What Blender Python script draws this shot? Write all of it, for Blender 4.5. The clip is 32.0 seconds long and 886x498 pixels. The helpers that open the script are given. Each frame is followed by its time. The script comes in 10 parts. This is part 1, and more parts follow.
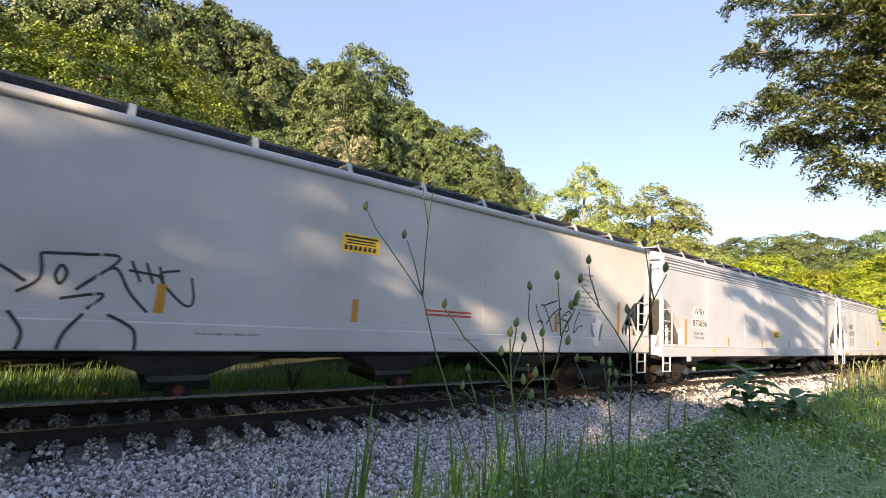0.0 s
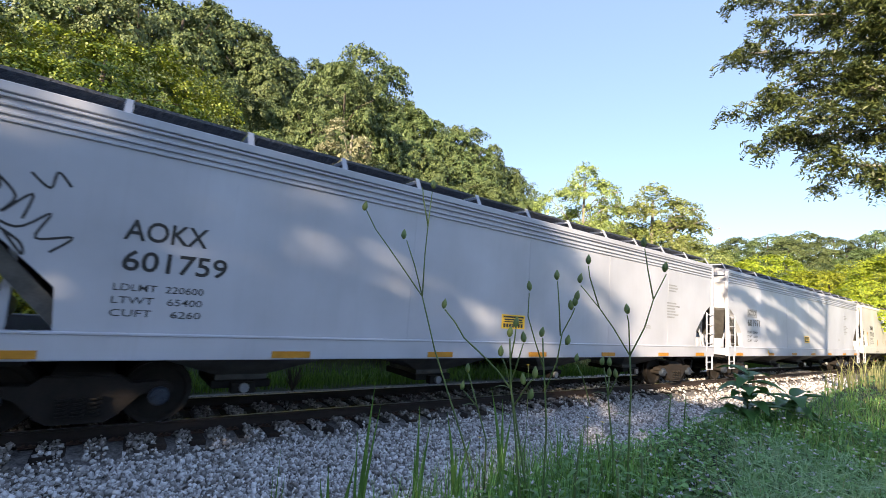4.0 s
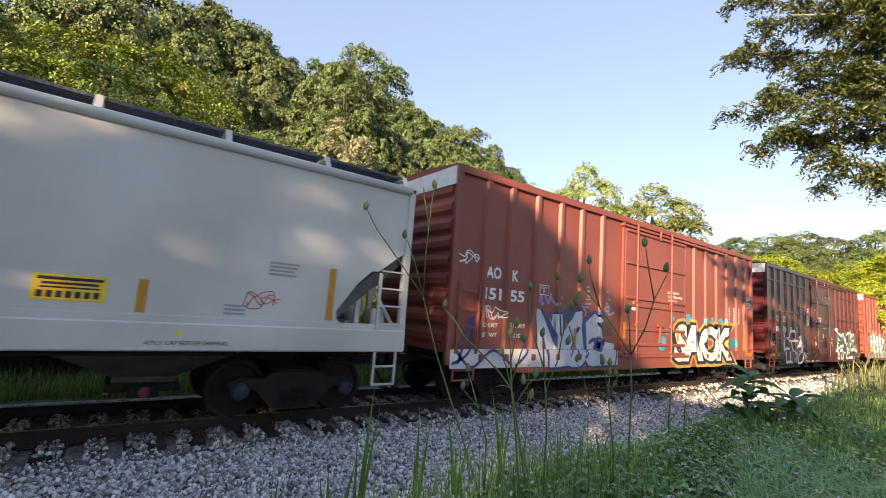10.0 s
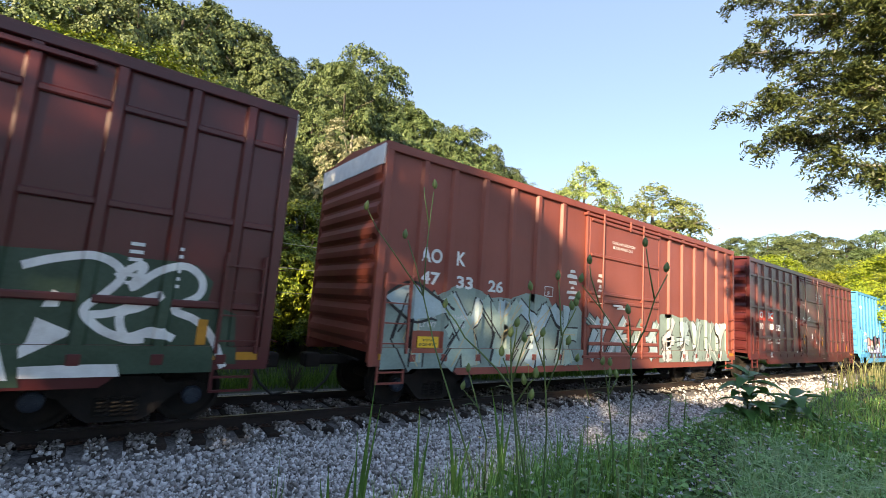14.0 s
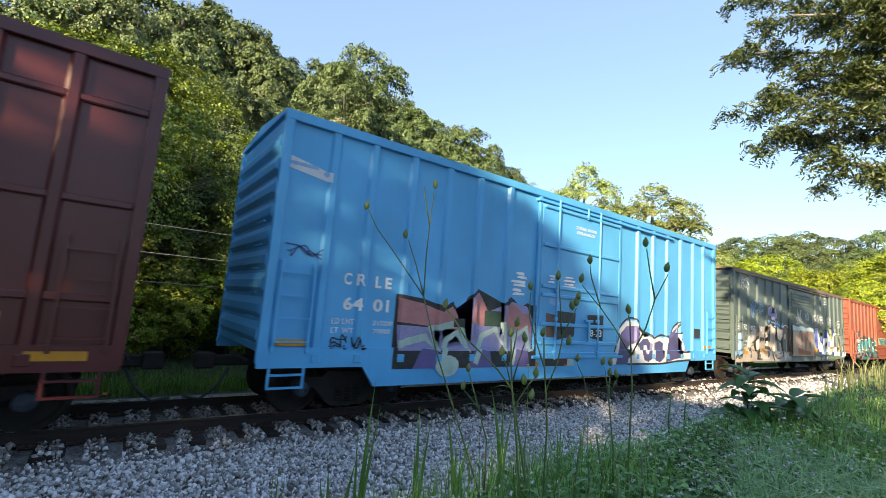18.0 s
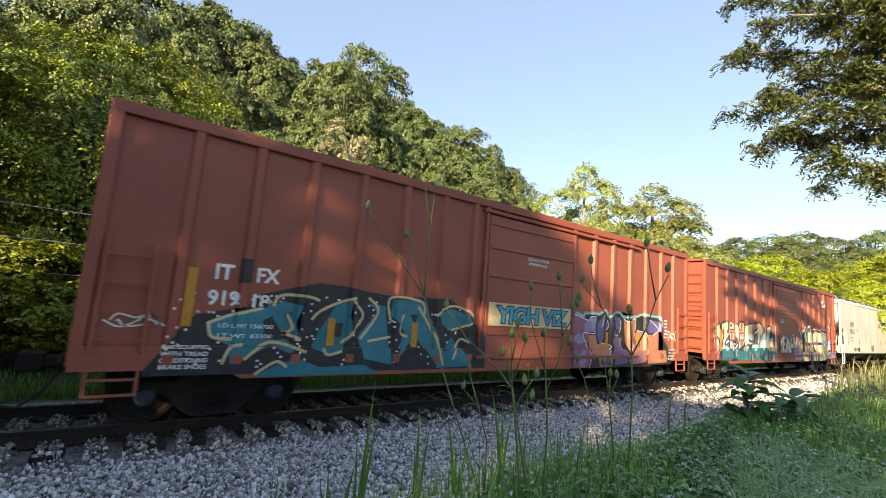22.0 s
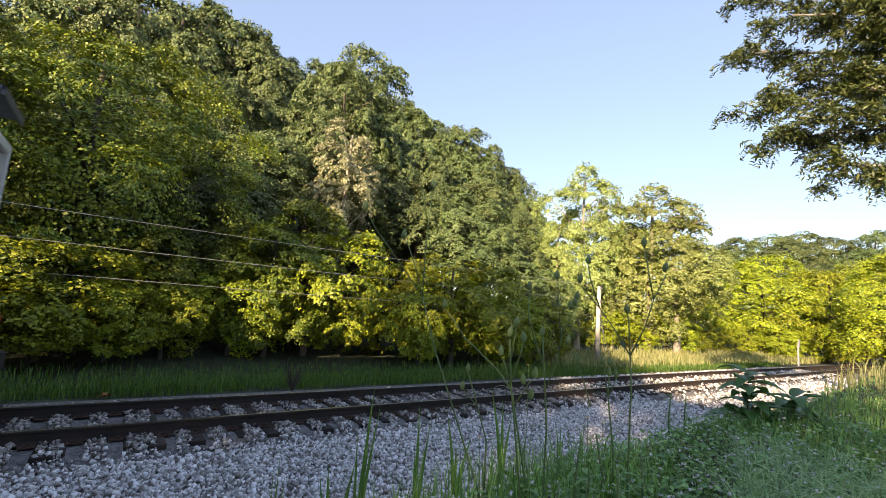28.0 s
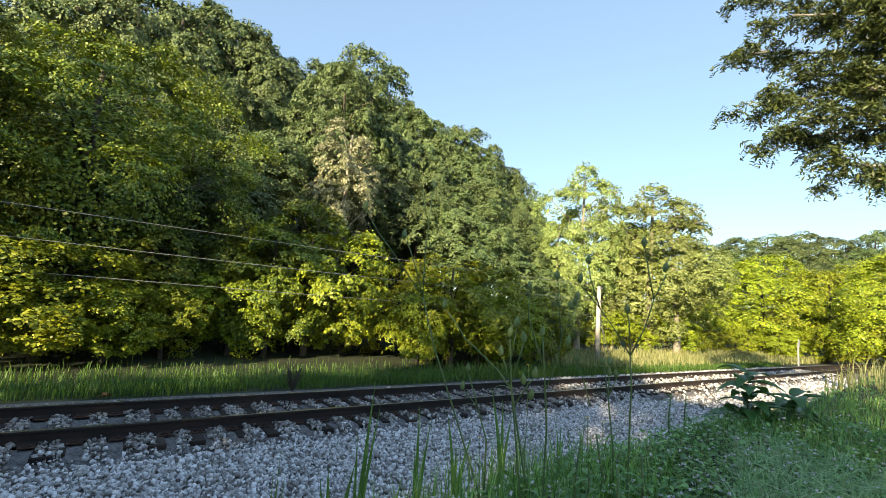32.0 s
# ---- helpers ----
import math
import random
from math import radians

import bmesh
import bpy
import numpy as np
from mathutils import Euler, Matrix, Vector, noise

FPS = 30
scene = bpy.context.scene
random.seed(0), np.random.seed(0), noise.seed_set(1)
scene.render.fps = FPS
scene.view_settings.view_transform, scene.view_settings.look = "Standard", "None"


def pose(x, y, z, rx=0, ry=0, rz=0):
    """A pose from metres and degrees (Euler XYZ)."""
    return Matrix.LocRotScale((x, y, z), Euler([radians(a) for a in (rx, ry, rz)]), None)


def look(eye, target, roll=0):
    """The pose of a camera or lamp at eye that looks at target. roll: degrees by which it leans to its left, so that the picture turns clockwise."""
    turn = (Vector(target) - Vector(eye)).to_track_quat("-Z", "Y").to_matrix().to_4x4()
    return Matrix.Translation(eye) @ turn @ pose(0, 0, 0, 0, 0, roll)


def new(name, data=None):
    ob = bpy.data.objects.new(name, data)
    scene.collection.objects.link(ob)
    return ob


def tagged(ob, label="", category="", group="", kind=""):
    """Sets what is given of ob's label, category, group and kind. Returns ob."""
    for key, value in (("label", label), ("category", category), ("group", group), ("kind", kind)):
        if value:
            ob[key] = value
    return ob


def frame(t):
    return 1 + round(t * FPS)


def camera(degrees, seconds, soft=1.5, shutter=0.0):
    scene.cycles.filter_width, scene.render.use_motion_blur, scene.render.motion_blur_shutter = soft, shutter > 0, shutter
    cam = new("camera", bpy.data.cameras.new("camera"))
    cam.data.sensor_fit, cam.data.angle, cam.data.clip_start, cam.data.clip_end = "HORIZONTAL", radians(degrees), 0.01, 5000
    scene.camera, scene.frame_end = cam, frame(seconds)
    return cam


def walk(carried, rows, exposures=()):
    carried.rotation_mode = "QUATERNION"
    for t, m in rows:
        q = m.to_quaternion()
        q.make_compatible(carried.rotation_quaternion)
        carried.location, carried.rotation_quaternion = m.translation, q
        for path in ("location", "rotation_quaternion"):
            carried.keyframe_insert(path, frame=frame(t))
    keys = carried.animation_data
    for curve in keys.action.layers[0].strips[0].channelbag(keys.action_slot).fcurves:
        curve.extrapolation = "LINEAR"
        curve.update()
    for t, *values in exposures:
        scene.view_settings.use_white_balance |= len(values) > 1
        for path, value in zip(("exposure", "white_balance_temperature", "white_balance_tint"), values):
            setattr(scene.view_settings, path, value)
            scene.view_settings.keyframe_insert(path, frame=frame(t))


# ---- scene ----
# World: x runs along the track, y away from the camera, z = 0 is the top of the rails.
EYE = Vector((0.0, 0.0, 2.052))
YAW, TILT, LEAN = radians(36.13), radians(7.457), 4.38
AHEAD = Vector((math.sin(YAW) * math.cos(TILT), math.cos(YAW) * math.cos(TILT), math.sin(TILT)))
cam = camera(89.77, 32.0, soft=0.6, shutter=0.12)
walk(cam, [(0, look(EYE, EYE + AHEAD, LEAN)), (32, look(EYE, EYE + AHEAD, LEAN))],
     exposures=[(0, 1.62, 6800, 17), (1, 1.62, 6800, 17), (2, 1.62, 6600, 16), (3.5, 1.62, 6250, 14), (6, 1.62, 6050, 13), (7.5, 1.62, 6000, 12), (9, 1.62, 6850, 17), (10.5, 1.62, 7050, 17), (12, 1.62, 6650, 12), (14, 1.65, 6600, 11), (17, 1.65, 6300, 8), (18.5, 1.65, 6250, 7), (20, 1.65, 6700, 11), (22, 1.62, 6950, 12), (23.5, 1.60, 5900, 2), (25.5, 1.58, 5650, 0), (28, 1.62, 6900, 16), (29, 1.62, 6750, 11), (30, 1.58, 6500, 2), (32, 1.58, 6450, 2)])

# ---------------------------------------------------------------- light
SUN_AZ, SUN_EL = 245.0, 15.0
world = bpy.data.worlds.new("sky")
scene.world = world
world.use_nodes = True
wn = world.node_tree.nodes
sky = wn.new("ShaderNodeTexSky")
sky.sky_type, sky.sun_disc = "NISHITA", False
sky.sun_elevation, sky.sun_rotation = radians(SUN_EL), radians(SUN_AZ)
sky.air_density, sky.dust_density, sky.ozone_density = 1.0, 0.3, 1.3
haze = wn.new("ShaderNodeMixRGB")                     # thin even summer haze
haze.inputs[0].default_value, haze.inputs[2].default_value = 0.5, (1.62, 2.06, 2.95, 1)
world.node_tree.links.new(sky.outputs[0], haze.inputs[1])
world.node_tree.links.new(haze.outputs[0], wn["Background"].inputs[0])
wn["Background"].inputs[1].default_value = 0.117
sun = new("sun", bpy.data.lights.new("sun", "SUN"))
sun.data.energy, sun.data.angle, sun.data.color = 4.8, radians(0.9), (1.0, 0.78, 0.50)
saz, sel = radians(SUN_AZ), radians(SUN_EL)
SUN_POS = Vector((math.sin(saz) * math.cos(sel), math.cos(saz) * math.cos(sel), math.sin(sel)))
sun.matrix_world = look(SUN_POS * 200, (0, 0, 0))


# ---------------------------------------------------------------- materials
def nodes_of(name):
    m = bpy.data.materials.new(name)
    m.use_nodes = True
    nt = m.node_tree
    return m, nt, nt.nodes["Principled BSDF"], nt.links.new


def surface(name, dark, light, rough=0.6, metal=0.0, scale=6.0, fine=60.0, bump=0.15, stretch=(1, 1, 1), spread=0.0, dirt=None, dirt_scale=1.2, dirt_amount=0.5):
    """Two-scale noise between two colours, fine grain in the relief, optional stains of a third colour."""
    m, nt, b, link = nodes_of(name)
    tc = nt.nodes.new("ShaderNodeTexCoord")
    mp = nt.nodes.new("ShaderNodeMapping")
    mp.inputs["Scale"].default_value = stretch
    link(tc.outputs["Object"], mp.inputs[0])
    big = nt.nodes.new("ShaderNodeTexNoise")
    big.inputs["Scale"].default_value, big.inputs["Detail"].default_value = scale, 6
    link(mp.outputs[0], big.inputs[0])
    small = nt.nodes.new("ShaderNodeTexNoise")
    small.inputs["Scale"].default_value, small.inputs["Detail"].default_value = fine, 4
    link(mp.outputs[0], small.inputs[0])
    add = nt.nodes.new("ShaderNodeMath")
    add.operation = "MULTIPLY_ADD"
    link(small.outputs[0], add.inputs[0])
    add.inputs[1].default_value = 0.45
    link(big.outputs[0], add.inputs[2])
    ramp = nt.nodes.new("ShaderNodeValToRGB")
    ramp.color_ramp.elements[0].position, ramp.color_ramp.elements[1].position = 0.5, 0.95
    ramp.color_ramp.elements[0].color, ramp.color_ramp.elements[1].color = (*dark, 1), (*light, 1)
    link(add.outputs[0], ramp.inputs[0])
    out = ramp.outputs[0]
    if dirt:
        dn = nt.nodes.new("ShaderNodeTexNoise")
        dn.inputs["Scale"].default_value, dn.inputs["Detail"].default_value, dn.inputs["Roughness"].default_value = dirt_scale, 9, 0.7
        link(mp.outputs[0], dn.inputs[0])
        dr = nt.nodes.new("ShaderNodeValToRGB")
        dr.color_ramp.elements[0].position, dr.color_ramp.elements[1].position = 0.52, 0.75
        dr.color_ramp.elements[1].color = (dirt_amount,) * 3 + (1,)
        link(dn.outputs[0], dr.inputs[0])
        mix = nt.nodes.new("ShaderNodeMixRGB")
        link(dr.outputs[0], mix.inputs[0])
        link(out, mix.inputs[1])
        mix.inputs[2].default_value = (*dirt, 1)
        out = mix.outputs[0]
    if spread:
        info = nt.nodes.new("ShaderNodeObjectInfo")
        hs = nt.nodes.new("ShaderNodeHueSaturation")
        mr = nt.nodes.new("ShaderNodeMapRange")
        mr.inputs[3].default_value, mr.inputs[4].default_value = 1 - spread, 1 + spread
        link(info.outputs["Random"], mr.inputs[0])
        link(mr.outputs[0], hs.inputs["Value"])
        link(out, hs.inputs["Color"])
        out = hs.outputs[0]
    link(out, b.inputs["Base Color"])
    b.inputs["Roughness"].default_value, b.inputs["Metallic"].default_value = rough, metal
    if bump:
        bp = nt.nodes.new("ShaderNodeBump")
        bp.inputs["Strength"].default_value, bp.inputs["Distance"].default_value = bump, 0.02
        link(add.outputs[0], bp.inputs["Height"])
        link(bp.outputs[0], b.inputs["Normal"])
    return m


def island(name, low, high, rough=0.85, through_light=0.0, patchy=0.0):
    """Colour that differs from piece to piece (leaves, blades, stones)."""
    m, nt, b, link = nodes_of(name)
    geo = nt.nodes.new("ShaderNodeNewGeometry")
    ramp = nt.nodes.new("ShaderNodeValToRGB")
    ramp.color_ramp.elements[0].color, ramp.color_ramp.elements[1].color = (*low, 1), (*high, 1)
    link(geo.outputs["Random Per Island"], ramp.inputs[0])
    colour = ramp.outputs[0]
    if patchy:
        tc = nt.nodes.new("ShaderNodeTexCoord")
        blot = nt.nodes.new("ShaderNodeTexNoise")
        blot.inputs["Scale"].default_value, blot.inputs["Detail"].default_value = patchy, 3
        link(tc.outputs["Object"], blot.inputs[0])
        info = nt.nodes.new("ShaderNodeObjectInfo")
        both = nt.nodes.new("ShaderNodeMath")
        both.operation = "MULTIPLY_ADD"
        link(info.outputs["Random"], both.inputs[0])
        both.inputs[1].default_value = 0.4
        link(blot.outputs[0], both.inputs[2])
        span = nt.nodes.new("ShaderNodeMapRange")
        span.inputs[1].default_value, span.inputs[2].default_value, span.inputs[3].default_value, span.inputs[4].default_value = 0.35, 1.05, 0.68, 1.3
        link(both.outputs[0], span.inputs[0])
        tone = nt.nodes.new("ShaderNodeHueSaturation")
        link(span.outputs[0], tone.inputs["Value"])
        warm = nt.nodes.new("ShaderNodeMapRange")
        warm.inputs[3].default_value, warm.inputs[4].default_value = 0.493, 0.517
        link(info.outputs["Random"], warm.inputs[0])
        link(warm.outputs[0], tone.inputs["Hue"])
        link(colour, tone.inputs["Color"])
        colour = tone.outputs[0]
    link(colour, b.inputs["Base Color"])
    b.inputs["Roughness"].default_value = rough
    if through_light:
        tl = nt.nodes.new("ShaderNodeBsdfTranslucent")
        hs = nt.nodes.new("ShaderNodeHueSaturation")
        hs.inputs["Hue"].default_value, hs.inputs["Saturation"].default_value, hs.inputs["Value"].default_value = 0.48, 1.15, 1.35
        link(colour, hs.inputs["Color"])
        link(hs.outputs[0], tl.inputs[0])
        mix = nt.nodes.new("ShaderNodeMixShader")
        mix.inputs[0].default_value = through_light
        link(b.outputs[0], mix.inputs[1])
        link(tl.outputs[0], mix.inputs[2])
        link(mix.outputs[0], nt.nodes["Material Output"].inputs[0])
    return m


def car_paint(name, col, rough=0.42, wear=0.5, rust=(0.09, 0.04, 0.025), grime=(0.6, 0.55, 0.5)):
    """Old freight-car paint: faded blotches, vertical streaks of rust, dust towards nothing in particular."""
    m, nt, b, link = nodes_of(name)
    tc = nt.nodes.new("ShaderNodeTexCoord")
    streak = nt.nodes.new("ShaderNodeMapping")
    streak.inputs["Scale"].default_value = (7.0, 7.0, 0.35)
    link(tc.outputs["Object"], streak.inputs[0])
    n1 = nt.nodes.new("ShaderNodeTexNoise")
    n1.inputs["Scale"].default_value, n1.inputs["Detail"].default_value, n1.inputs["Roughness"].default_value = 1.0, 8, 0.65
    link(streak.outputs[0], n1.inputs[0])
    n2 = nt.nodes.new("ShaderNodeTexNoise")
    n2.inputs["Scale"].default_value, n2.inputs["Detail"].default_value = 0.55, 6
    link(tc.outputs["Object"], n2.inputs[0])
    n3 = nt.nodes.new("ShaderNodeTexNoise")
    n3.inputs["Scale"].default_value, n3.inputs["Detail"].default_value, n3.inputs["Roughness"].default_value = 16, 8, 0.75
    link(tc.outputs["Object"], n3.inputs[0])
    fade = nt.nodes.new("ShaderNodeValToRGB")
    fade.color_ramp.elements[0].position, fade.color_ramp.elements[1].position = 0.3, 0.75
    fade.color_ramp.elements[0].color = (*[c * 0.82 for c in col], 1)
    fade.color_ramp.elements[1].color = (*[min(1, c * 1.1 + 0.01) for c in col], 1)
    link(n2.outputs[0], fade.inputs[0])
    sr = nt.nodes.new("ShaderNodeValToRGB")
    sr.color_ramp.elements[0].position, sr.color_ramp.elements[1].position = 0.52, 0.78
    sr.color_ramp.elements[1].color = (0.55 * wear,) * 3 + (1,)
    link(n1.outputs[0], sr.inputs[0])
    mix = nt.nodes.new("ShaderNodeMixRGB")
    link(sr.outputs[0], mix.inputs[0])
    link(fade.outputs[0], mix.inputs[1])
    mix.inputs[2].default_value = (*[c * g for c, g in zip(col, grime)], 1)
    rr = nt.nodes.new("ShaderNodeValToRGB")
    rr.color_ramp.elements[0].position, rr.color_ramp.elements[1].position = 0.66 - 0.05 * wear, 0.74
    rr.color_ramp.elements[1].color = (min(1, wear),) * 3 + (1,)
    link(n3.outputs[0], rr.inputs[0])
    mix2 = nt.nodes.new("ShaderNodeMixRGB")
    link(rr.outputs[0], mix2.inputs[0])
    link(mix.outputs[0], mix2.inputs[1])
    mix2.inputs[2].default_value = (*rust, 1)
    link(mix2.outputs[0], b.inputs["Base Color"])
    rg = nt.nodes.new("ShaderNodeMapRange")
    rg.inputs[3].default_value, rg.inputs[4].default_value = rough - 0.08, rough + 0.2
    link(n3.outputs[0], rg.inputs[0])
    link(rg.outputs[0], b.inputs["Roughness"])
    bp = nt.nodes.new("ShaderNodeBump")
    bp.inputs["Strength"].default_value, bp.inputs["Distance"].default_value = 0.12, 0.01
    wav = nt.nodes.new("ShaderNodeTexNoise")
    wav.inputs["Scale"].default_value = 1.6
    link(tc.outputs["Object"], wav.inputs[0])
    link(wav.outputs[0], bp.inputs["Height"])
    link(bp.outputs[0], b.inputs["Normal"])
    return m


GRAVEL = island("ballast_stone", (0.16, 0.145, 0.13), (0.82, 0.81, 0.83), 0.85)
# Stones between the ties: brake dirt, and darkened further for shade below the train.
GRAVEL_DULL = island("dirty_shade_dark_ballast_stone", (0.07, 0.06, 0.052), (0.46, 0.43, 0.41), 0.9)
BALLAST = surface("ballast_bed", (0.05, 0.048, 0.05), (0.22, 0.21, 0.21), 0.95, scale=22, fine=70, bump=0.9)
SOIL = surface("meadow_soil", (0.012, 0.018, 0.008), (0.04, 0.055, 0.02), 0.95, scale=1.4, fine=30, bump=0.6)
# Rusty rail sides, their colour lowered for the shade under the train.
RAIL = surface("shade_dark_rail_steel", (0.010, 0.007, 0.006), (0.034, 0.021, 0.016), 0.75, 0.0, 8, 80, 0.2, (0.3, 1, 1))
RAIL_TOP = surface("polished_rail_head", (0.30, 0.30, 0.31), (0.5, 0.5, 0.52), 0.28, 1.0, 3, 60, 0.05, (0.2, 3, 1))
TIE = surface("creosoted_tie", (0.008, 0.006, 0.005), (0.042, 0.03, 0.024), 1.0, 0, 5, 60, 0.6, (1, 0.25, 1), 0.45)
PLATE = surface("rusty_tie_plate", (0.05, 0.028, 0.02), (0.12, 0.07, 0.05), 0.7, 0.5, 12, 80, 0.3)
LEAF_SUN = island("maple_leaf", (0.04, 0.08, 0.009), (0.26, 0.29, 0.025), 0.5, 0.10, 0.5)
LEAF_YELLOW = island("young_leaf", (0.10, 0.145, 0.010), (0.36, 0.39, 0.022), 0.5, 0.2, 0.6)
LEAF_POPLAR = island("poplar_leaf", (0.12, 0.165, 0.04), (0.36, 0.41, 0.13), 0.5, 0.2, 0.4)
LEAF_HILL = island("oak_leaf", (0.035, 0.068, 0.02), (0.18, 0.225, 0.075), 0.6, 0.06, 0.35)
LEAF_PALE = island("flowering_leaf", (0.13, 0.16, 0.06), (0.46, 0.44, 0.28), 0.6, 0.2, 0.6)
LEAF_NEAR = island("locust_leaf", (0.02, 0.04, 0.014), (0.13, 0.155, 0.04), 0.45, 0.10, 1.2)
GRASS = island("grass_blade", (0.05, 0.14, 0.03), (0.25, 0.44, 0.12), 0.5, 0.35)
# The grass colour again, darkened to carry the shade on the far strip.
GRASS_SHADED = island("shade_dark_grass_blade", (0.03, 0.075, 0.012), (0.13, 0.24, 0.04), 0.55, 0.3)
GRASS_DRY = island("dry_grass_blade", (0.16, 0.20, 0.06), (0.40, 0.38, 0.18), 0.6, 0.3)
GRASS_PALE = island("pale_grass_blade", (0.16, 0.30, 0.12), (0.42, 0.58, 0.30), 0.45, 0.35)
WEED = island("weed_leaf", (0.055, 0.15, 0.04), (0.27, 0.48, 0.16), 0.45, 0.3)
WEED_DARK = island("dark_weed_leaf", (0.03, 0.09, 0.022), (0.11, 0.24, 0.06), 0.45, 0.2)
STEM = island("green_stem", (0.09, 0.15, 0.05), (0.18, 0.25, 0.09), 0.5, 0.15)
BUD = island("seed_bud", (0.09, 0.15, 0.05), (0.18, 0.25, 0.09), 0.5, 0.2)
PETAL = island("clover_bloom", (0.55, 0.5, 0.55), (0.75, 0.72, 0.75), 0.6, 0.3)
YELLOW_PETAL = island("yellow_bloom", (0.7, 0.5, 0.02), (0.8, 0.62, 0.05), 0.6, 0.3)
BARK = surface("bark", (0.03, 0.024, 0.018), (0.10, 0.08, 0.062), 0.9, 0, 6, 40, 0.8, (1, 1, 0.25))
BARK_PALE = surface("pale_bark", (0.16, 0.14, 0.11), (0.38, 0.34, 0.28), 0.9, 0, 5, 40, 0.6, (1, 1, 0.3))
POLE_WOOD = surface("weathered_pole", (0.32, 0.29, 0.25), (0.6, 0.56, 0.5), 0.85, 0, 5, 60, 0.4, (1, 1, 0.15))
WIRE = surface("wire", (0.2, 0.2, 0.2), (0.4, 0.4, 0.4), 0.5, 0.6, bump=0)

# Underframe, trucks, wheels: blackened for the shade below the cars; brown dust on the first.
UNDER = surface("brake_dust_and_shade_black", (0.005, 0.0045, 0.0045), (0.014, 0.012, 0.010), 0.85, 0.0, 5, 50, 0.3, dirt=(0.025, 0.018, 0.013), dirt_scale=2.0, dirt_amount=0.4)
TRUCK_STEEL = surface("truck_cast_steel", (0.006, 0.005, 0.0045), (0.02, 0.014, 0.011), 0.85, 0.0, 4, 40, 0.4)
WHEEL_STEEL = surface("shade_dark_wheel_steel", (0.006, 0.005, 0.0045), (0.022, 0.016, 0.012), 0.8, 0.1, 5, 50, 0.2)
CAP_BLUE = surface("bearing_cap_paint", (0.012, 0.02, 0.04), (0.05, 0.065, 0.09), 0.5, 0.2, 8, 60, 0.1)
GRATE = surface("galvanised_grating", (0.05, 0.055, 0.07), (0.12, 0.125, 0.14), 0.5, 0.6, 8, 60, 0.1)
RUST_SCRAP = surface("rust_orange_scrap", (0.22, 0.08, 0.03), (0.42, 0.18, 0.07), 0.8, 0.2, 12, 80, 0.3)
RUBBER = surface("black_rubber", (0.012, 0.012, 0.012), (0.03, 0.03, 0.03), 0.7, 0, bump=0.1)
AMBER = surface("reflector_amber", (0.42, 0.18, 0.01), (0.55, 0.26, 0.02), 0.4, 0, 6, 60, 0.05)
YELLOW = surface("placard_yellow", (0.78, 0.47, 0.02), (0.9, 0.6, 0.04), 0.5, 0, 4, 60, 0.05)
INK = surface("black_paint", (0.012, 0.012, 0.014), (0.03, 0.03, 0.034), 0.55, 0, 6, 60, 0.05)
CHALK = surface("white_paint", (0.66, 0.66, 0.66), (0.84, 0.84, 0.83), 0.55, 0, 4, 60, 0.05, dirt=(0.35, 0.3, 0.28), dirt_scale=3, dirt_amount=0.5)
GREY_PAINT = surface("grey_paint", (0.22, 0.23, 0.25), (0.34, 0.35, 0.37), 0.5, 0, 4, 60, 0.05)
RED_PAINT = surface("red_paint", (0.35, 0.03, 0.02), (0.55, 0.06, 0.03), 0.5, 0, 4, 60, 0.05)
OUTLET_RED = surface("faded_red_cap", (0.12, 0.02, 0.015), (0.22, 0.04, 0.03), 0.6, 0, 6, 60, 0.1)


def spray(name, col):
    return surface(name, tuple(c * 0.8 for c in col), tuple(min(1, c * 1.1 + 0.02) for c in col), 0.5, 0, 1.6, 25, 0.03, dirt=tuple(c * 0.45 for c in col), dirt_scale=2.5, dirt_amount=0.45)


# ---------------------------------------------------------------- mesh helpers
def part(name, bm, material, parent=None, label="", smooth=False):
    me = bpy.data.meshes.new(name)
    bm.normal_update()
    bm.to_mesh(me)
    bm.free()
    return shared(name, me, material, parent, label, smooth)


def shared(name, me, material=None, parent=None, label="", smooth=False, m=None):
    if material and not me.materials:
        me.materials.append(material)
    if smooth:
        me.shade_smooth()
    ob = new(name, me)
    ob.parent = parent
    if m is not None:
        ob.matrix_basis = m
    if label:
        ob["label"] = label
    return ob


def mesh_of(bm, name, material, smooth=False):
    me = bpy.data.meshes.new(name)
    bm.normal_update()
    bm.to_mesh(me)
    bm.free()
    me.materials.append(material)
    if smooth:
        me.shade_smooth()
    return me


def box(bm, x0, x1, y0, y1, z0, z1, bevel=0.0):
    vs = [bm.verts.new((x, y, z)) for x in (x0, x1) for y in (y0, y1) for z in (z0, z1)]
    fs = [bm.faces.new([vs[i] for i in q]) for q in ((0, 1, 3, 2), (4, 6, 7, 5), (0, 4, 5, 1), (2, 3, 7, 6), (0, 2, 6, 4), (1, 5, 7, 3))]
    if bevel:
        bmesh.ops.bevel(bm, geom=list({e for f in fs for e in f.edges}), offset=bevel, segments=1, affect="EDGES")
    return bm


def boxes(*rows, bevel=0.0):
    bm = bmesh.new()
    for r in rows:
        if bevel:
            b2 = bmesh.new()
            box(b2, *r, bevel=bevel)
            tmp = bpy.data.meshes.new("tmp")
            b2.to_mesh(tmp)
            b2.free()
            bm.from_mesh(tmp)
            bpy.data.meshes.remove(tmp)
        else:
            box(bm, *r)
    return bm


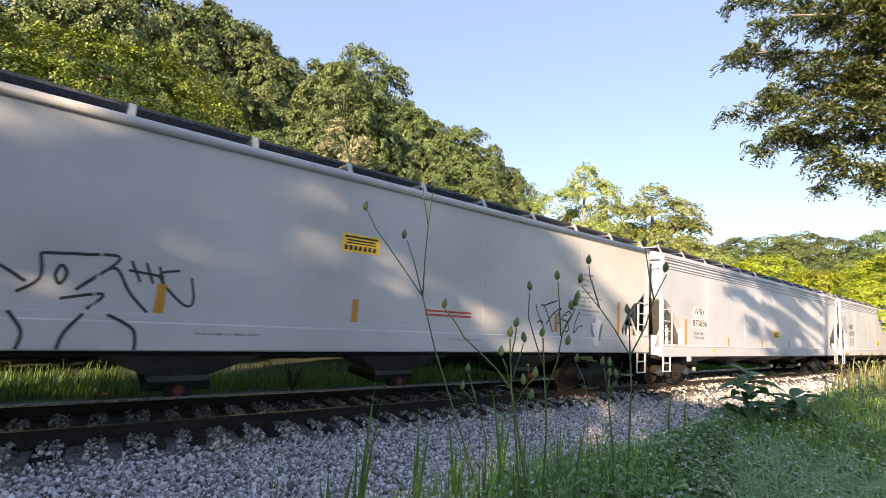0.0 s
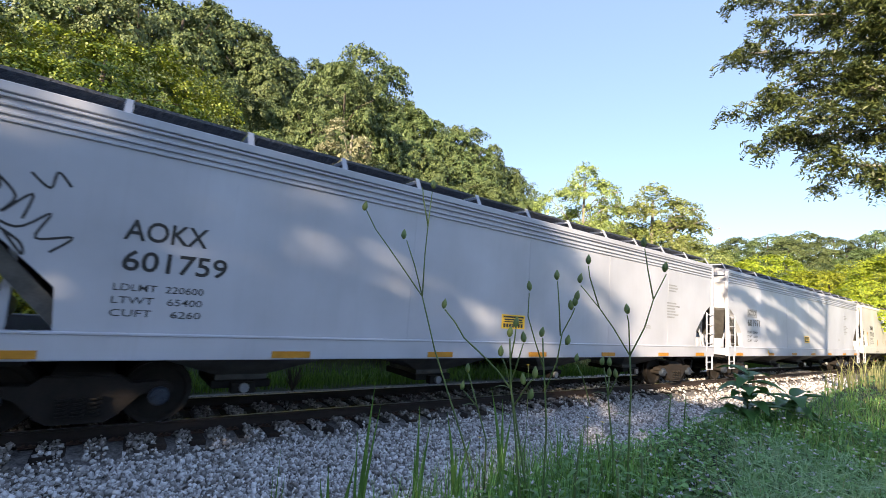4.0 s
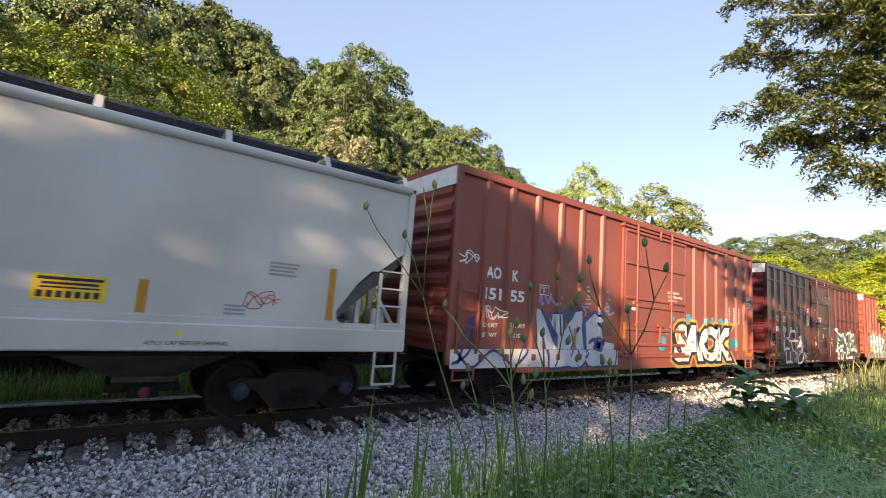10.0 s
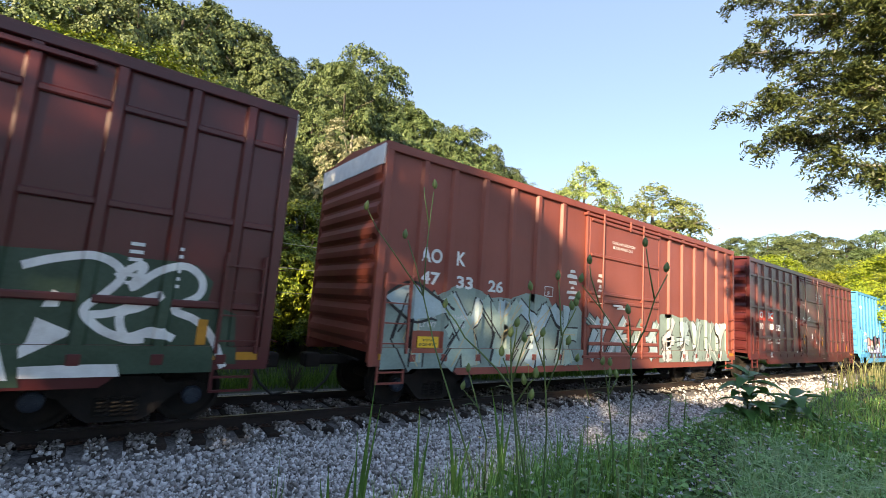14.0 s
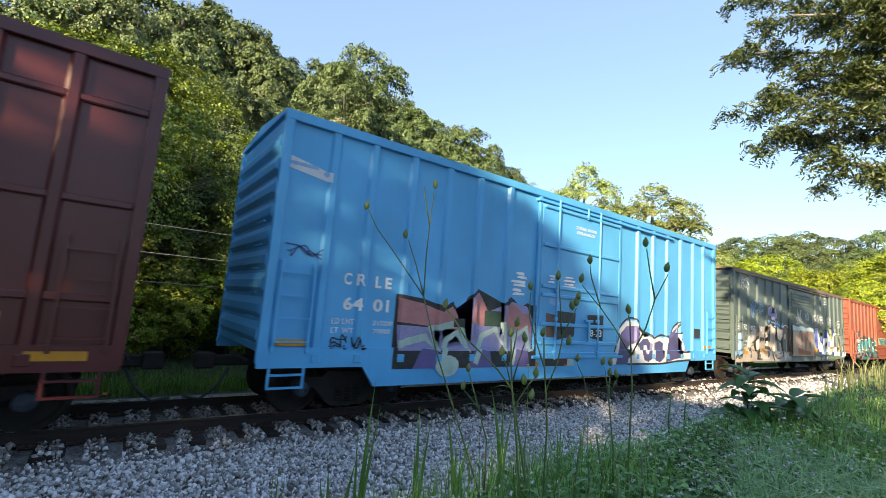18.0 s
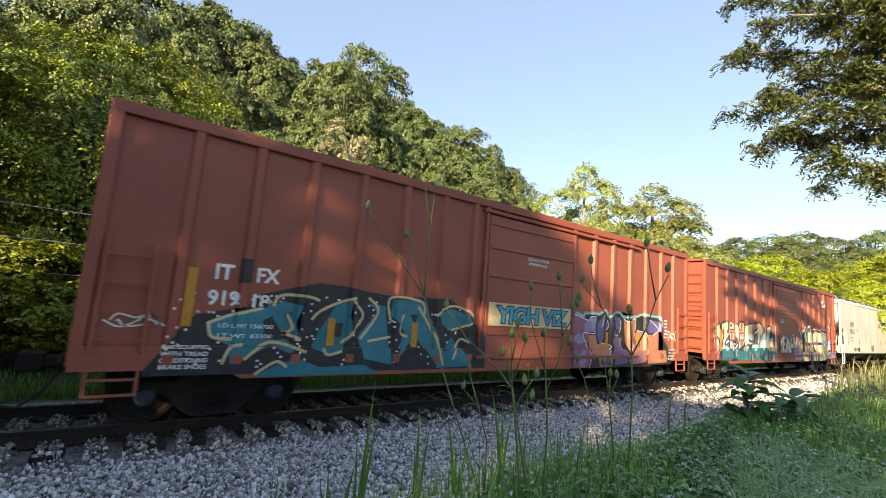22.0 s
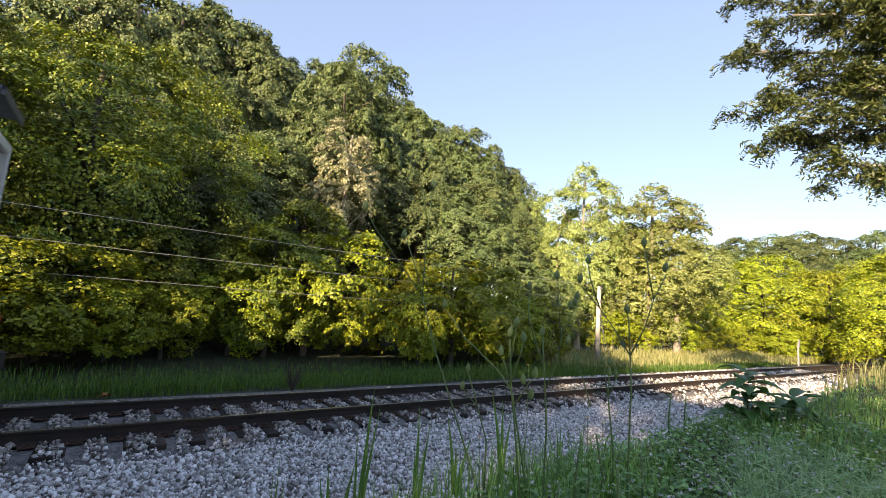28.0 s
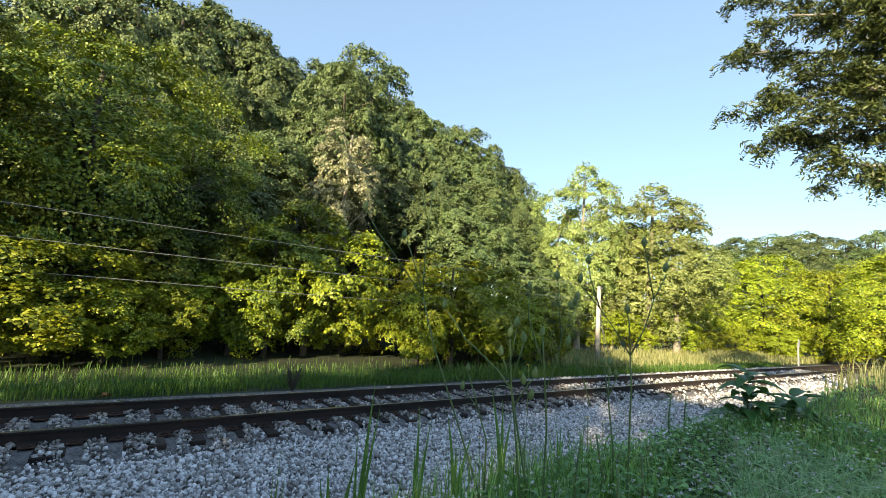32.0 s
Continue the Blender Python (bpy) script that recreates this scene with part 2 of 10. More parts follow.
def prism(bm, outline, y0, y1):
    """An outline in x and z, pulled through from y0 to y1."""
    a = [bm.verts.new((x, y0, z)) for x, z in outline]
    b = [bm.verts.new((x, y1, z)) for x, z in outline]
    bm.faces.new(a)
    bm.faces.new(b[::-1])
    n = len(outline)
    for i in range(n):
        bm.faces.new((a[i], b[i], b[(i + 1) % n], a[(i + 1) % n]))
    bmesh.ops.recalc_face_normals(bm, faces=bm.faces)
    return bm


def lathe(bm, profile, centre, axis="y", sides=24):
    """Rings of (radius, along) about an axis through centre."""
    rings = []
    for r, s in profile:
        ring = []
        for i in range(sides):
            a = 2 * math.pi * i / sides
            u, v = r * math.cos(a), r * math.sin(a)
            p = {"y": (u, s, v), "z": (u, v, s), "x": (s, u, v)}[axis]
            ring.append(bm.verts.new((centre[0] + p[0], centre[1] + p[1], centre[2] + p[2])))
        rings.append(ring)
    for a, b in zip(rings, rings[1:]):
        for i in range(sides):
            bm.faces.new((a[i], a[(i + 1) % sides], b[(i + 1) % sides], b[i]))
    for ring in (rings[0], rings[-1]):
        try:
            bm.faces.new(ring)
        except ValueError:
            pass
    bmesh.ops.recalc_face_normals(bm, faces=bm.faces)
    return bm


def tube(bm, pts, r0, r1=None, sides=7):
    """A tapering tube along points."""
    pts = [Vector(p) for p in pts]
    r1 = r0 if r1 is None else r1
    rings = []
    for i, p in enumerate(pts):
        d = (pts[min(i + 1, len(pts) - 1)] - pts[max(i - 1, 0)]).normalized()
        u = d.orthogonal().normalized() if i == 0 else (u - d * u.dot(d)).normalized()
        v = d.cross(u)
        r = r0 + (r1 - r0) * i / (len(pts) - 1)
        rings.append([bm.verts.new(p + u * r * math.cos(6.28319 * k / sides) + v * r * math.sin(6.28319 * k / sides)) for k in range(sides)])
    for a, b in zip(rings, rings[1:]):
        for k in range(sides):
            bm.faces.new((a[k], a[(k + 1) % sides], b[(k + 1) % sides], b[k]))
    bm.faces.new(rings[0][::-1])
    bm.faces.new(rings[-1])
    return bm


def quads_mesh(name, verts, material, per=4, tri=False):
    """A mesh from an array (n, per, 3): one loose face each."""
    n = len(verts)
    me = bpy.data.meshes.new(name)
    me.vertices.add(n * per)
    me.vertices.foreach_set("co", np.asarray(verts, np.float32).ravel())
    me.loops.add(n * per)
    me.loops.foreach_set("vertex_index", np.arange(n * per, dtype=np.int32))
    me.polygons.add(n)
    me.polygons.foreach_set("loop_start", np.arange(0, n * per, per, dtype=np.int32))
    me.update(calc_edges=True)
    me.materials.append(material)
    return me


def hill_z(x, y):
    """The ground behind the track: a flat strip, then a wooded slope that falls away to the right."""
    s = np.maximum(0, y - 17 - 0.10 * np.maximum(x, 0))
    fall = 1 / (1 + np.exp((x - 26 - 0.45 * (y - 20)) / 7))
    ridge = 12 * np.clip((x - 70) / 80, 0, 1) ** 1.5 * np.clip((y - 15) / 14, 0, 1)
    return -0.35 + ridge + 0.30 * s * fall * np.minimum(1, s / 10) * np.exp(-np.maximum(0, s - 60) / 80)


def crest(x):
    """The edge of the grass bank on the camera's side, which stands above the track."""
    return np.interp(x, (-8, -1, 0, 0.9, 2, 3.3, 5, 7.6, 10.7, 20, 60), (-3.0, 0.6, 0.95, 1.3, 1.5, 1.65, 1.8, 1.85, 2.05, 2.5, 3.4))


def shore(x):
    """The foot of the bank, where gravel gives way to grass."""
    return crest(x) + 1.7


def ground_z(x, y):
    x, y = np.asarray(x, float), np.asarray(y, float)
    bed = -0.22 - 0.15 * np.clip((7.72 - y) / 0.2, 0, 1) + 0.05 * np.clip((7.4 - y) / 2.5, 0, 1) - 0.10 * np.clip((y - 10.5) / 1.0, 0, 1)
    s = np.clip((shore(x) - y) / 1.7, 0, 1)
    near = bed + (1.2 - bed) * s * s * (3 - 2 * s)
    farside = -0.335 - 0.07 * np.clip((y - 11.5) / 1.5, 0, 1)
    return np.where(y < 11.5, near, np.where(y < 16, farside, np.maximum(farside, hill_z(x, y))))


# ---------------------------------------------------------------- ground and track
def build_ground():
    xs = np.concatenate([np.linspace(-900, -60, 12), np.linspace(-50, -8, 15), np.arange(-7, 30, 0.4), np.arange(30, 120, 3), np.linspace(125, 1500, 16)])
    ys = np.concatenate([np.linspace(-900, -40, 10), np.linspace(-30, -3, 10), np.arange(-2.5, 6.9, 0.3), np.arange(7.0, 11.6, 0.1), np.arange(11.7, 13.6, 0.3), np.arange(14, 60, 1.5), np.arange(62, 130, 5), np.linspace(140, 1500, 14)])
    gx, gy = np.meshgrid(xs, ys, indexing="ij")
    z = ground_z(gx, gy)
    rough = np.array([noise.noise((a * 0.7, b * 0.7, 0)) for a, b in zip(gx.ravel(), gy.ravel())]).reshape(gx.shape)
    z = z + np.where((gy > 4.0) & (gy < 11.5), 0.012, 0.05) * rough
    nx, ny = gx.shape
    idx = np.arange(nx * ny).reshape(nx, ny)
    faces = np.stack([idx[:-1, :-1], idx[1:, :-1], idx[1:, 1:], idx[:-1, 1:]], -1).reshape(-1, 4)
    me = bpy.data.meshes.new("ground")
    me.from_pydata(np.stack([gx, gy, z], -1).reshape(-1, 3).tolist(), [], faces.tolist())
    me.materials.append(SOIL)
    me.materials.append(BALLAST)
    mid = np.stack([gx, gy], -1).reshape(-1, 2)[faces].mean(1)
    gravel = (mid[:, 1] > shore(mid[:, 0])) & (mid[:, 1] < 11.5)
    me.polygons.foreach_set("material_index", gravel.astype(np.int32))
    me.shade_smooth()
    tagged(new("ground", me), "meadow soil with a crushed-stone railway bed across it", "ground", kind="structure")


def stones(n, xr, yr, size, seed, keep=None, mat=None):
    rng = np.random.default_rng(seed)
    x, y = rng.uniform(*xr, n), rng.uniform(*yr, n)
    if keep is not None:
        k = keep(x, y, rng)
        x, y = x[k], y[k]
    n = len(x)
    z = ground_z(x, y) + rng.uniform(0.0, 0.045, n) + 0.02 * ((y > 7.7) & (y < 10.2))
    corner = np.array([(a, b, c) for a in (-1, 1) for b in (-1, 1) for c in (-1, 1)], float)
    c = corner[None] * rng.uniform(0.45, 1.0, (n, 8, 1)) * rng.uniform(0.45, 1.2, (n, 1, 3)) * (size * rng.uniform(0.4, 1.35, (n, 1, 1)))
    q = rng.normal(size=(n, 4))
    q /= np.linalg.norm(q, axis=1, keepdims=True)
    w, a, b, d = q.T
    rot = np.stack([1 - 2 * (b * b + d * d), 2 * (a * b - d * w), 2 * (a * d + b * w), 2 * (a * b + d * w), 1 - 2 * (a * a + d * d), 2 * (b * d - a * w), 2 * (a * d - b * w), 2 * (b * d + a * w), 1 - 2 * (a * a + b * b)], -1).reshape(n, 3, 3)
    v = np.einsum("nij,nkj->nki", rot, c) + np.stack([x, y, z], -1)[:, None]
    quad = np.array([(0, 1, 3, 2), (4, 6, 7, 5), (0, 4, 5, 1), (2, 3, 7, 6), (0, 2, 6, 4), (1, 5, 7, 3)])
    me = bpy.data.meshes.new("ballast_stones")
    me.vertices.add(n * 8)
    me.vertices.foreach_set("co", v.astype(np.float32).ravel())
    f = (quad[None] + (np.arange(n) * 8)[:, None, None]).reshape(-1)
    me.loops.add(len(f))
    me.loops.foreach_set("vertex_index", f.astype(np.int32))
    me.polygons.add(n * 6)
    me.polygons.foreach_set("loop_start", np.arange(0, n * 24, 4, dtype=np.int32))
    me.update(calc_edges=True)
    me.materials.append(mat or GRAVEL)
    return me


RAIL_NEAR, RAIL_FAR = 8.218, 9.723
TIE_STEP = 0.51
TIE_NEAR = (-0.6, -0.11, 0.36, 0.95, 1.4, 1.92, 2.43, 3.02, 3.5, 3.97, 4.53, 5.01)     # unevenly laid


def tie_places():
    rng = random.Random(3)
    left = [TIE_NEAR[0] - TIE_STEP * k + rng.uniform(-0.05, 0.05) for k in range(24, 0, -1)]
    return left + list(TIE_NEAR) + [TIE_NEAR[-1] + TIE_STEP * k + rng.uniform(-0.06, 0.06) for k in range(1, 136)]


def build_track():
    track = tagged(new("railway_track"), "single railway track on dark wooden ties in crushed stone", "railway track", kind="structure")
    prof = [(-0.07, -0.19), (0.07, -0.19), (0.07, -0.175), (0.012, -0.15), (0.010, -0.045), (0.036, -0.032), (0.036, -0.006), (0.028, -0.002), (-0.028, -0.002), (-0.036, -0.006), (-0.036, -0.032), (-0.010, -0.045), (-0.012, -0.15), (-0.07, -0.175)]
    for yc in (RAIL_NEAR, RAIL_FAR):
        bm = bmesh.new()
        ends = [[bm.verts.new((x, yc + u, z)) for u, z in prof] for x in (-60, 130)]
        n = len(prof)
        for i in range(n):
            bm.faces.new((ends[0][i], ends[0][(i + 1) % n], ends[1][(i + 1) % n], ends[1][i]))
        bmesh.ops.recalc_face_normals(bm, faces=bm.faces)
        rail = part("rail", bm, RAIL, track, "rusty steel rail")
        part("rail_head", boxes((-60, 130, yc - 0.027, yc + 0.027, -0.003, 0.001)), RAIL_TOP, rail, "polished running surface")
    tie = mesh_of(boxes((-0.115, 0.115, 7.68, 10.27, -0.37, -0.19), bevel=0.012), "tie", TIE)
    plate = mesh_of(boxes((-0.09, 0.09, -0.17, 0.17, -0.192, -0.178), (-0.05, -0.02, -0.13, -0.10, -0.18, -0.15), (0.02, 0.05, 0.10, 0.13, -0.18, -0.15), (0.02, 0.05, -0.13, -0.10, -0.18, -0.15)), "tie_plate", PLATE)
    rng = random.Random(4)
    for x in tie_places():
        shared("tie", tie, parent=track, m=pose(x, rng.uniform(-0.06, 0.04), rng.uniform(-0.012, 0.0), 0, 0, rng.uniform(-1.5, 1.5)))
        if -2.5 < x < 32:
            for yc in (RAIL_NEAR, RAIL_FAR):
                shared("tie_plate", plate, parent=track, m=pose(x, yc, 0))
    ties = np.array(tie_places())

    def bed(x, y, r):
        off = np.abs(x[:, None] - ties[None]).min(1)
        on_tie = (off < 0.12) & (y > 7.62) & (y < 10.3)
        return ~on_tie & (y > shore(x) - 0.25 + r.normal(0, 0.25, len(x)))

    tagged(new("ballast_stones", stones(56000, (-1.6, 14), (3.2, 7.75), 0.028, 1, bed)), "loose grey crushed stones beside the track", "gravel", kind="stuff")
    tagged(new("ballast_stones", stones(24000, (-1.6, 13), (7.62, 10.75), 0.028, 2, bed, GRAVEL_DULL)), "grey crushed stones between the ties", "gravel", kind="stuff")
    tagged(new("ballast_stones", stones(16000, (12, 36), (4.2, 11.2), 0.042, 3, bed)), "sunlit crushed stones along the track", "gravel", kind="stuff")


def blades(n, place, length, width, mat, name, label, seed, lean=0.35):
    rng = np.random.default_rng(seed)
    x, y = place(n, rng)
    n = len(x)
    z = ground_z(x, y) - 0.02
    h = length * rng.uniform(0.45, 1.15, n)
    az = rng.uniform(0, 6.283, n)
    ln = lean * rng.uniform(0.2, 1.3, n) * h
    dx, dy = np.cos(az), np.sin(az)
    w = width * rng.uniform(0.6, 1.3, n)
    base = np.stack([x, y, z], -1)
    side = np.stack([-dy * w / 2, dx * w / 2, 0 * w], -1)
    mid = base + np.stack([dx * ln * 0.35, dy * ln * 0.35, h * 0.6], -1)
    tip = base + np.stack([dx * ln, dy * ln, h * np.clip(1 - lean * 0.3, 0.5, 1)], -1)
    v = np.concatenate([np.stack([base - side, base + side, mid + side * 0.8, mid - side * 0.8], 1), np.stack([mid - side * 0.8, mid + side * 0.8, tip + side * 0.1, tip - side * 0.1], 1)])
    tagged(new(name, quads_mesh(name, v, mat)), label, "grass", kind="stuff")


# ---------------------------------------------------------------- trees
def leaf_quads(centres, outward, leaf, rng, droop=0.35, jitter=0.28, up=0.45, slim=1.0):
    """Pointed leaves, each a small kite, facing up and outwards."""
    n = len(centres)
    nrm = outward * 0.8 + rng.normal(0, jitter, (n, 3)) + np.array([0, 0, up])
    nrm /= np.linalg.norm(nrm, axis=1, keepdims=True)
    t = np.cross(nrm, rng.normal(size=(n, 3)))
    t /= np.linalg.norm(t, axis=1, keepdims=True) + 1e-9
    b = np.cross(nrm, t)
    s = leaf * rng.uniform(0.6, 1.3, (n, 1))
    tip = centres + t * s * 0.62 - np.array([0, 0, droop]) * s * 0.4
    return np.stack([centres - t * s * 0.5, centres + b * s * 0.36 * slim + t * s * 0.08, tip, centres - b * s * 0.36 * slim + t * s * 0.08], 1)


def spread_out(n, rng, seed, low):
    """n even but jittered directions over a sphere, none pointing lower than low."""
    k = np.arange(n * 2) + 0.5
    zz = 1 - 2 * k / len(k)
    ang = k * 2.39996 + seed
    d = np.stack([np.sqrt(1 - zz * zz) * np.cos(ang), np.sqrt(1 - zz * zz) * np.sin(ang), zz], -1) + rng.normal(0, 0.16, (len(k), 3))
    d /= np.linalg.norm(d, axis=1, keepdims=True)
    d = d[d[:, 2] > low]
    return d[rng.permutation(len(d))[:n]]


def crown_mesh(name, seed, size, boughs, sprays, per, leaf, mat, bough=0.32, spray=0.30, level=0.7, low=-0.8, shape=1.0, inner=0.4, dome=0.32, core=0, ruffle=0.36):
    """A crown of boughs; each bears tufts of leaves, little umbrellas with dark gaps between them."""
    rng = np.random.default_rng(seed)
    size = np.array(size, float)
    d = spread_out(boughs, rng, seed, low)
    taper = 1 - (1 - shape) * np.clip(d[:, 2:], 0, 1)
    c = d * rng.uniform(inner, 0.80, (len(d), 1)) * size * np.concatenate([taper, taper, np.ones_like(taper)], 1)
    r = bough * size.mean() * rng.uniform(0.6, 1.35, (len(d), 1))
    w = rng.normal(size=(len(d), sprays, 3)) * 0.75 + d[:, None] * 0.75 + np.array([0, 0, 0.25])
    w /= np.linalg.norm(w, axis=2, keepdims=True)
    at = (c[:, None] + w * r[:, None] * rng.uniform(0.75, 1.15, (len(d), sprays, 1))).reshape(-1, 3)
    own = np.repeat(np.arange(len(d)), sprays)
    gap = np.linalg.norm((at[:, None] - c[None]) / r[None], axis=2)
    gap[np.arange(len(at)), own] = 9
    keep = gap.min(1) > 0.7
    at, w, reach = at[keep], w.reshape(-1, 3)[keep], (r[own] * spray)[keep] * rng.uniform(0.55, 1.4, (keep.sum(), 1))
    axis = w * (1 - level) + np.array([0, 0, level]) + rng.normal(0, 0.12, at.shape)
    axis /= np.linalg.norm(axis, axis=1, keepdims=True)
    u = np.cross(axis, rng.normal(size=axis.shape))
    u /= np.linalg.norm(u, axis=1, keepdims=True)
    v = np.cross(axis, u)
    rho = np.sqrt(rng.uniform(0, 1, (len(at), per, 1)))
    a = rng.uniform(0, 6.2832, (len(at), per, 1))
    rho = rho * (0.72 + 0.28 * np.cos(3 * a + rng.uniform(0, 6.28, (len(at), 1, 1))))
    side = u[:, None] * np.cos(a) + v[:, None] * np.sin(a)
    off = side * rho + axis[:, None] * (dome * (1 - 1.6 * rho * rho) + rng.normal(0, 0.10, rho.shape))
    pts = (at[:, None] + off * reach[:, None]).reshape(-1, 3)
    out = (axis[:, None] * 0.6 + side * rho * 0.8 + w[:, None] * 0.4).reshape(-1, 3)
    q = leaf_quads(pts, out, leaf, rng, droop=0.2, jitter=ruffle, up=0.05)
    if core:
        n = rng.normal(size=(core, 3))
        n /= np.linalg.norm(n, axis=1, keepdims=True)
        q = np.concatenate([q, leaf_quads(n * np.power(rng.uniform(0.2, 1, (core, 1)), 0.5) * size * 0.62, n, leaf * 1.4, rng)])
    return quads_mesh(name, q, mat)


def trunk_mesh(name, seed, height, r, crown_z, crown_size, mat, limbs=7):
    rng = random.Random(seed)
    bm = bmesh.new()
    lean = (rng.uniform(-0.04, 0.04) * height, rng.uniform(-0.04, 0.04) * height)
    spine = [(lean[0] * k * k + rng.uniform(-0.02, 0.02) * height * (0 < k < 1), lean[1] * k * k, height * k) for k in (0, 0.25, 0.5, 0.75, 1)]
    tube(bm, [(0, 0, -0.4)] + spine, r, r * 0.25, 8)
    for i in range(limbs):
        k = rng.uniform(0.3, 0.92)
        a = rng.uniform(0, 6.283)
        base = Vector((lean[0] * k * k, lean[1] * k * k, height * k))
        reach = rng.uniform(0.5, 0.9)
        tip = Vector((math.cos(a) * crown_size[0] * reach, math.sin(a) * crown_size[1] * reach, min(base.z + rng.uniform(0.2, 0.5) * crown_size[2], crown_z + crown_size[2] * 0.6)))
        mid = base.lerp(tip, 0.5) + Vector((0, 0, 0.08 * crown_size[2]))
        tube(bm, [base, mid, tip], r * 0.4 * (1.1 - k), r * 0.08, 5)
    return mesh_of(bm, name, mat, True)


class Kind:
    """A kind of tree: shared trunk and crown meshes for a crown of half-height 1 stand."""

    def __init__(self, name, seed, crown, mat, bark, height, size, leaf_args):
        self.name, self.height, self.size = name, height, size
        self.cz = height - size[2]
        self.crown = crown_mesh("crown", seed, size, *leaf_args, mat=mat, **crown)
        self.trunk = trunk_mesh("trunk", seed, height * 0.9, height * 0.018 + 0.05, self.cz, size, bark)

    def plant(self, x, y, top, label, group="", base=None, turn=None, wide=1.0, rng=random.Random(5)):
        z = float(ground_z(x, y)) if base is None else base
        k = (top - z) / self.height
        tree = tagged(new(self.name), label, "tree", group)
        turn = rng.uniform(0, 360) if turn is None else turn
        tree.matrix_basis = Matrix.Translation((x, y, z)) @ Matrix.Rotation(radians(turn), 4, "Z")
        grow = Matrix.Diagonal((k * wide, k * wide, k, 1))
        shared("trunk", self.trunk, parent=tree, m=grow)
        shared("crown", self.crown, parent=tree, m=Matrix.Translation((0, 0, self.cz * k)) @ grow)
        return tree


def tangent_place(az, dist):
    return dist * math.sin(radians(az)), dist * math.cos(radians(az))


def build_trees():
    rng = random.Random(11)
    maple = [Kind("maple_tree", 1 + i, dict(bough=0.27, spray=0.55, level=0.8, low=-0.95, shape=0.85, inner=0.55, dome=0.25, core=14000, ruffle=0.4), LEAF_SUN, BARK, 9.6, (4.6, 4.2, 4.9), (50, 13, 210, 0.078)) for i in range(2)]
    bush = [Kind("roadside_bush", 2 + i, dict(bough=0.36, spray=0.5, level=0.65, low=-0.9, inner=0.5, core=900), LEAF_YELLOW, BARK, 3.2, (1.7, 1.5, 1.6), (20, 12, 110, 0.075)) for i in range(2)]
    sapling = Kind("young_maple_tree", 9, dict(bough=0.30, spray=0.55, level=0.8, low=-0.95, shape=0.7, inner=0.45, core=1200), LEAF_SUN, BARK, 5.0, (2.0, 1.9, 2.5), (30, 12, 130, 0.08))
    oak = [Kind("hillside_tree", 20 + i, dict(bough=0.30, spray=0.36, level=0.42, low=-0.75, shape=0.85), LEAF_HILL, BARK, 13.0, (4.2 + 0.3 * i, 4.4, 5.6), (34, 26, 58, 0.155)) for i in range(3)]
    poplar = [Kind("poplar_tree", 30 + i, dict(bough=0.26, spray=0.42, level=0.35, low=-0.97, shape=0.75, inner=0.3), LEAF_POPLAR, BARK_PALE, 11.0, (2.9, 2.9, 5.2), (52, 20, 56, 0.11)) for i in range(2)]
    round_tree = [Kind("round_tree", 45 + i, dict(bough=0.33, spray=0.42, level=0.4, low=-0.9, inner=0.45), LEAF_YELLOW, BARK, 9.0, (3.9, 3.9, 4.4), (32, 24, 64, 0.14)) for i in range(2)]
    pale = Kind("flowering_tree", 40, dict(bough=0.26, spray=0.42, level=0.55, low=-0.95, shape=0.75, inner=0.35), LEAF_PALE, BARK_PALE, 10.0, (2.0, 2.0, 3.8), (40, 18, 56, 0.10))
    # the broad maple at the wood's edge and its neighbours
    for az, dist, el, wide in ((-3.5, 19.5, 0.477, 1.0), (-18.9, 20.5, 0.42, 1.0)):
        x, y = tangent_place(az, dist)
        maple[int(az < -10)].plant(x, y, EYE.z + el * dist, "broad leafy maple tree at the edge of the wood", "maples at the wood's edge", wide=wide, turn=az * 9)
    # the brush along the wood's edge
    for az, dist, el, wide in ((-10.5, 16.6, 0.009, 1.3), (-5, 17.2, 0.064, 1.4), (0.3, 16.9, -0.002, 1.3), (5.2, 17.6, 0.021, 1.1), (11.7, 18.6, 0.046, 1.1), (20, 19.4, 0.159, 1.0), (24.3, 20.2, 0.038, 1.1), (28.9, 21.5, 0.075, 0.9),
                                (38.0, 19.6, 0.11, 1.15), (34.0, 18.6, 0.03, 1.0), (41.5, 20.8, 0.045, 1.1), (45.0, 22.3, 0.035, 1.1), (48.5, 24.0, 0.03, 1.1), (36.6, 22.5, 0.079, 1.0), (40.2, 24.5, 0.01, 0.9), (43.7, 27, 0.006, 1.0), (47.2, 30, 0.002, 1.0), (50.1, 33, 0.027, 1.0), (53.6, 37, 0.005, 1.0)):
        x, y = tangent_place(az, dist)
        rng.choice(bush).plant(x, y, EYE.z + el * dist, "sunlit yellow-green bush at the edge of the wood", "bushes along the wood's edge", wide=wide)
    for az, dist, el, wide in ((15.5, 18.6, 0.15, 1.0), (11.0, 19.5, 0.12, 0.9), (18.5, 21, 0.23, 0.9), (-9.0, 17.4, 0.10, 1.2), (3.0, 18.2, 0.12, 1.0)):
        x, y = tangent_place(az, dist)
        sapling.plant(x, y, EYE.z + el * dist, "young maple with layered leaves before the dark wood", "young maples", wide=wide, rng=rng)
    # skyline: bearing and rise of the treetops
    crest_az = (-46.4, -12.1, -4.1, 2.2, 5.4, 8.7, 13.2, 15.5, 17.8, 21.7, 26.4, 29, 35.2, 40, 43.1, 46.3, 48.1, 51.2)
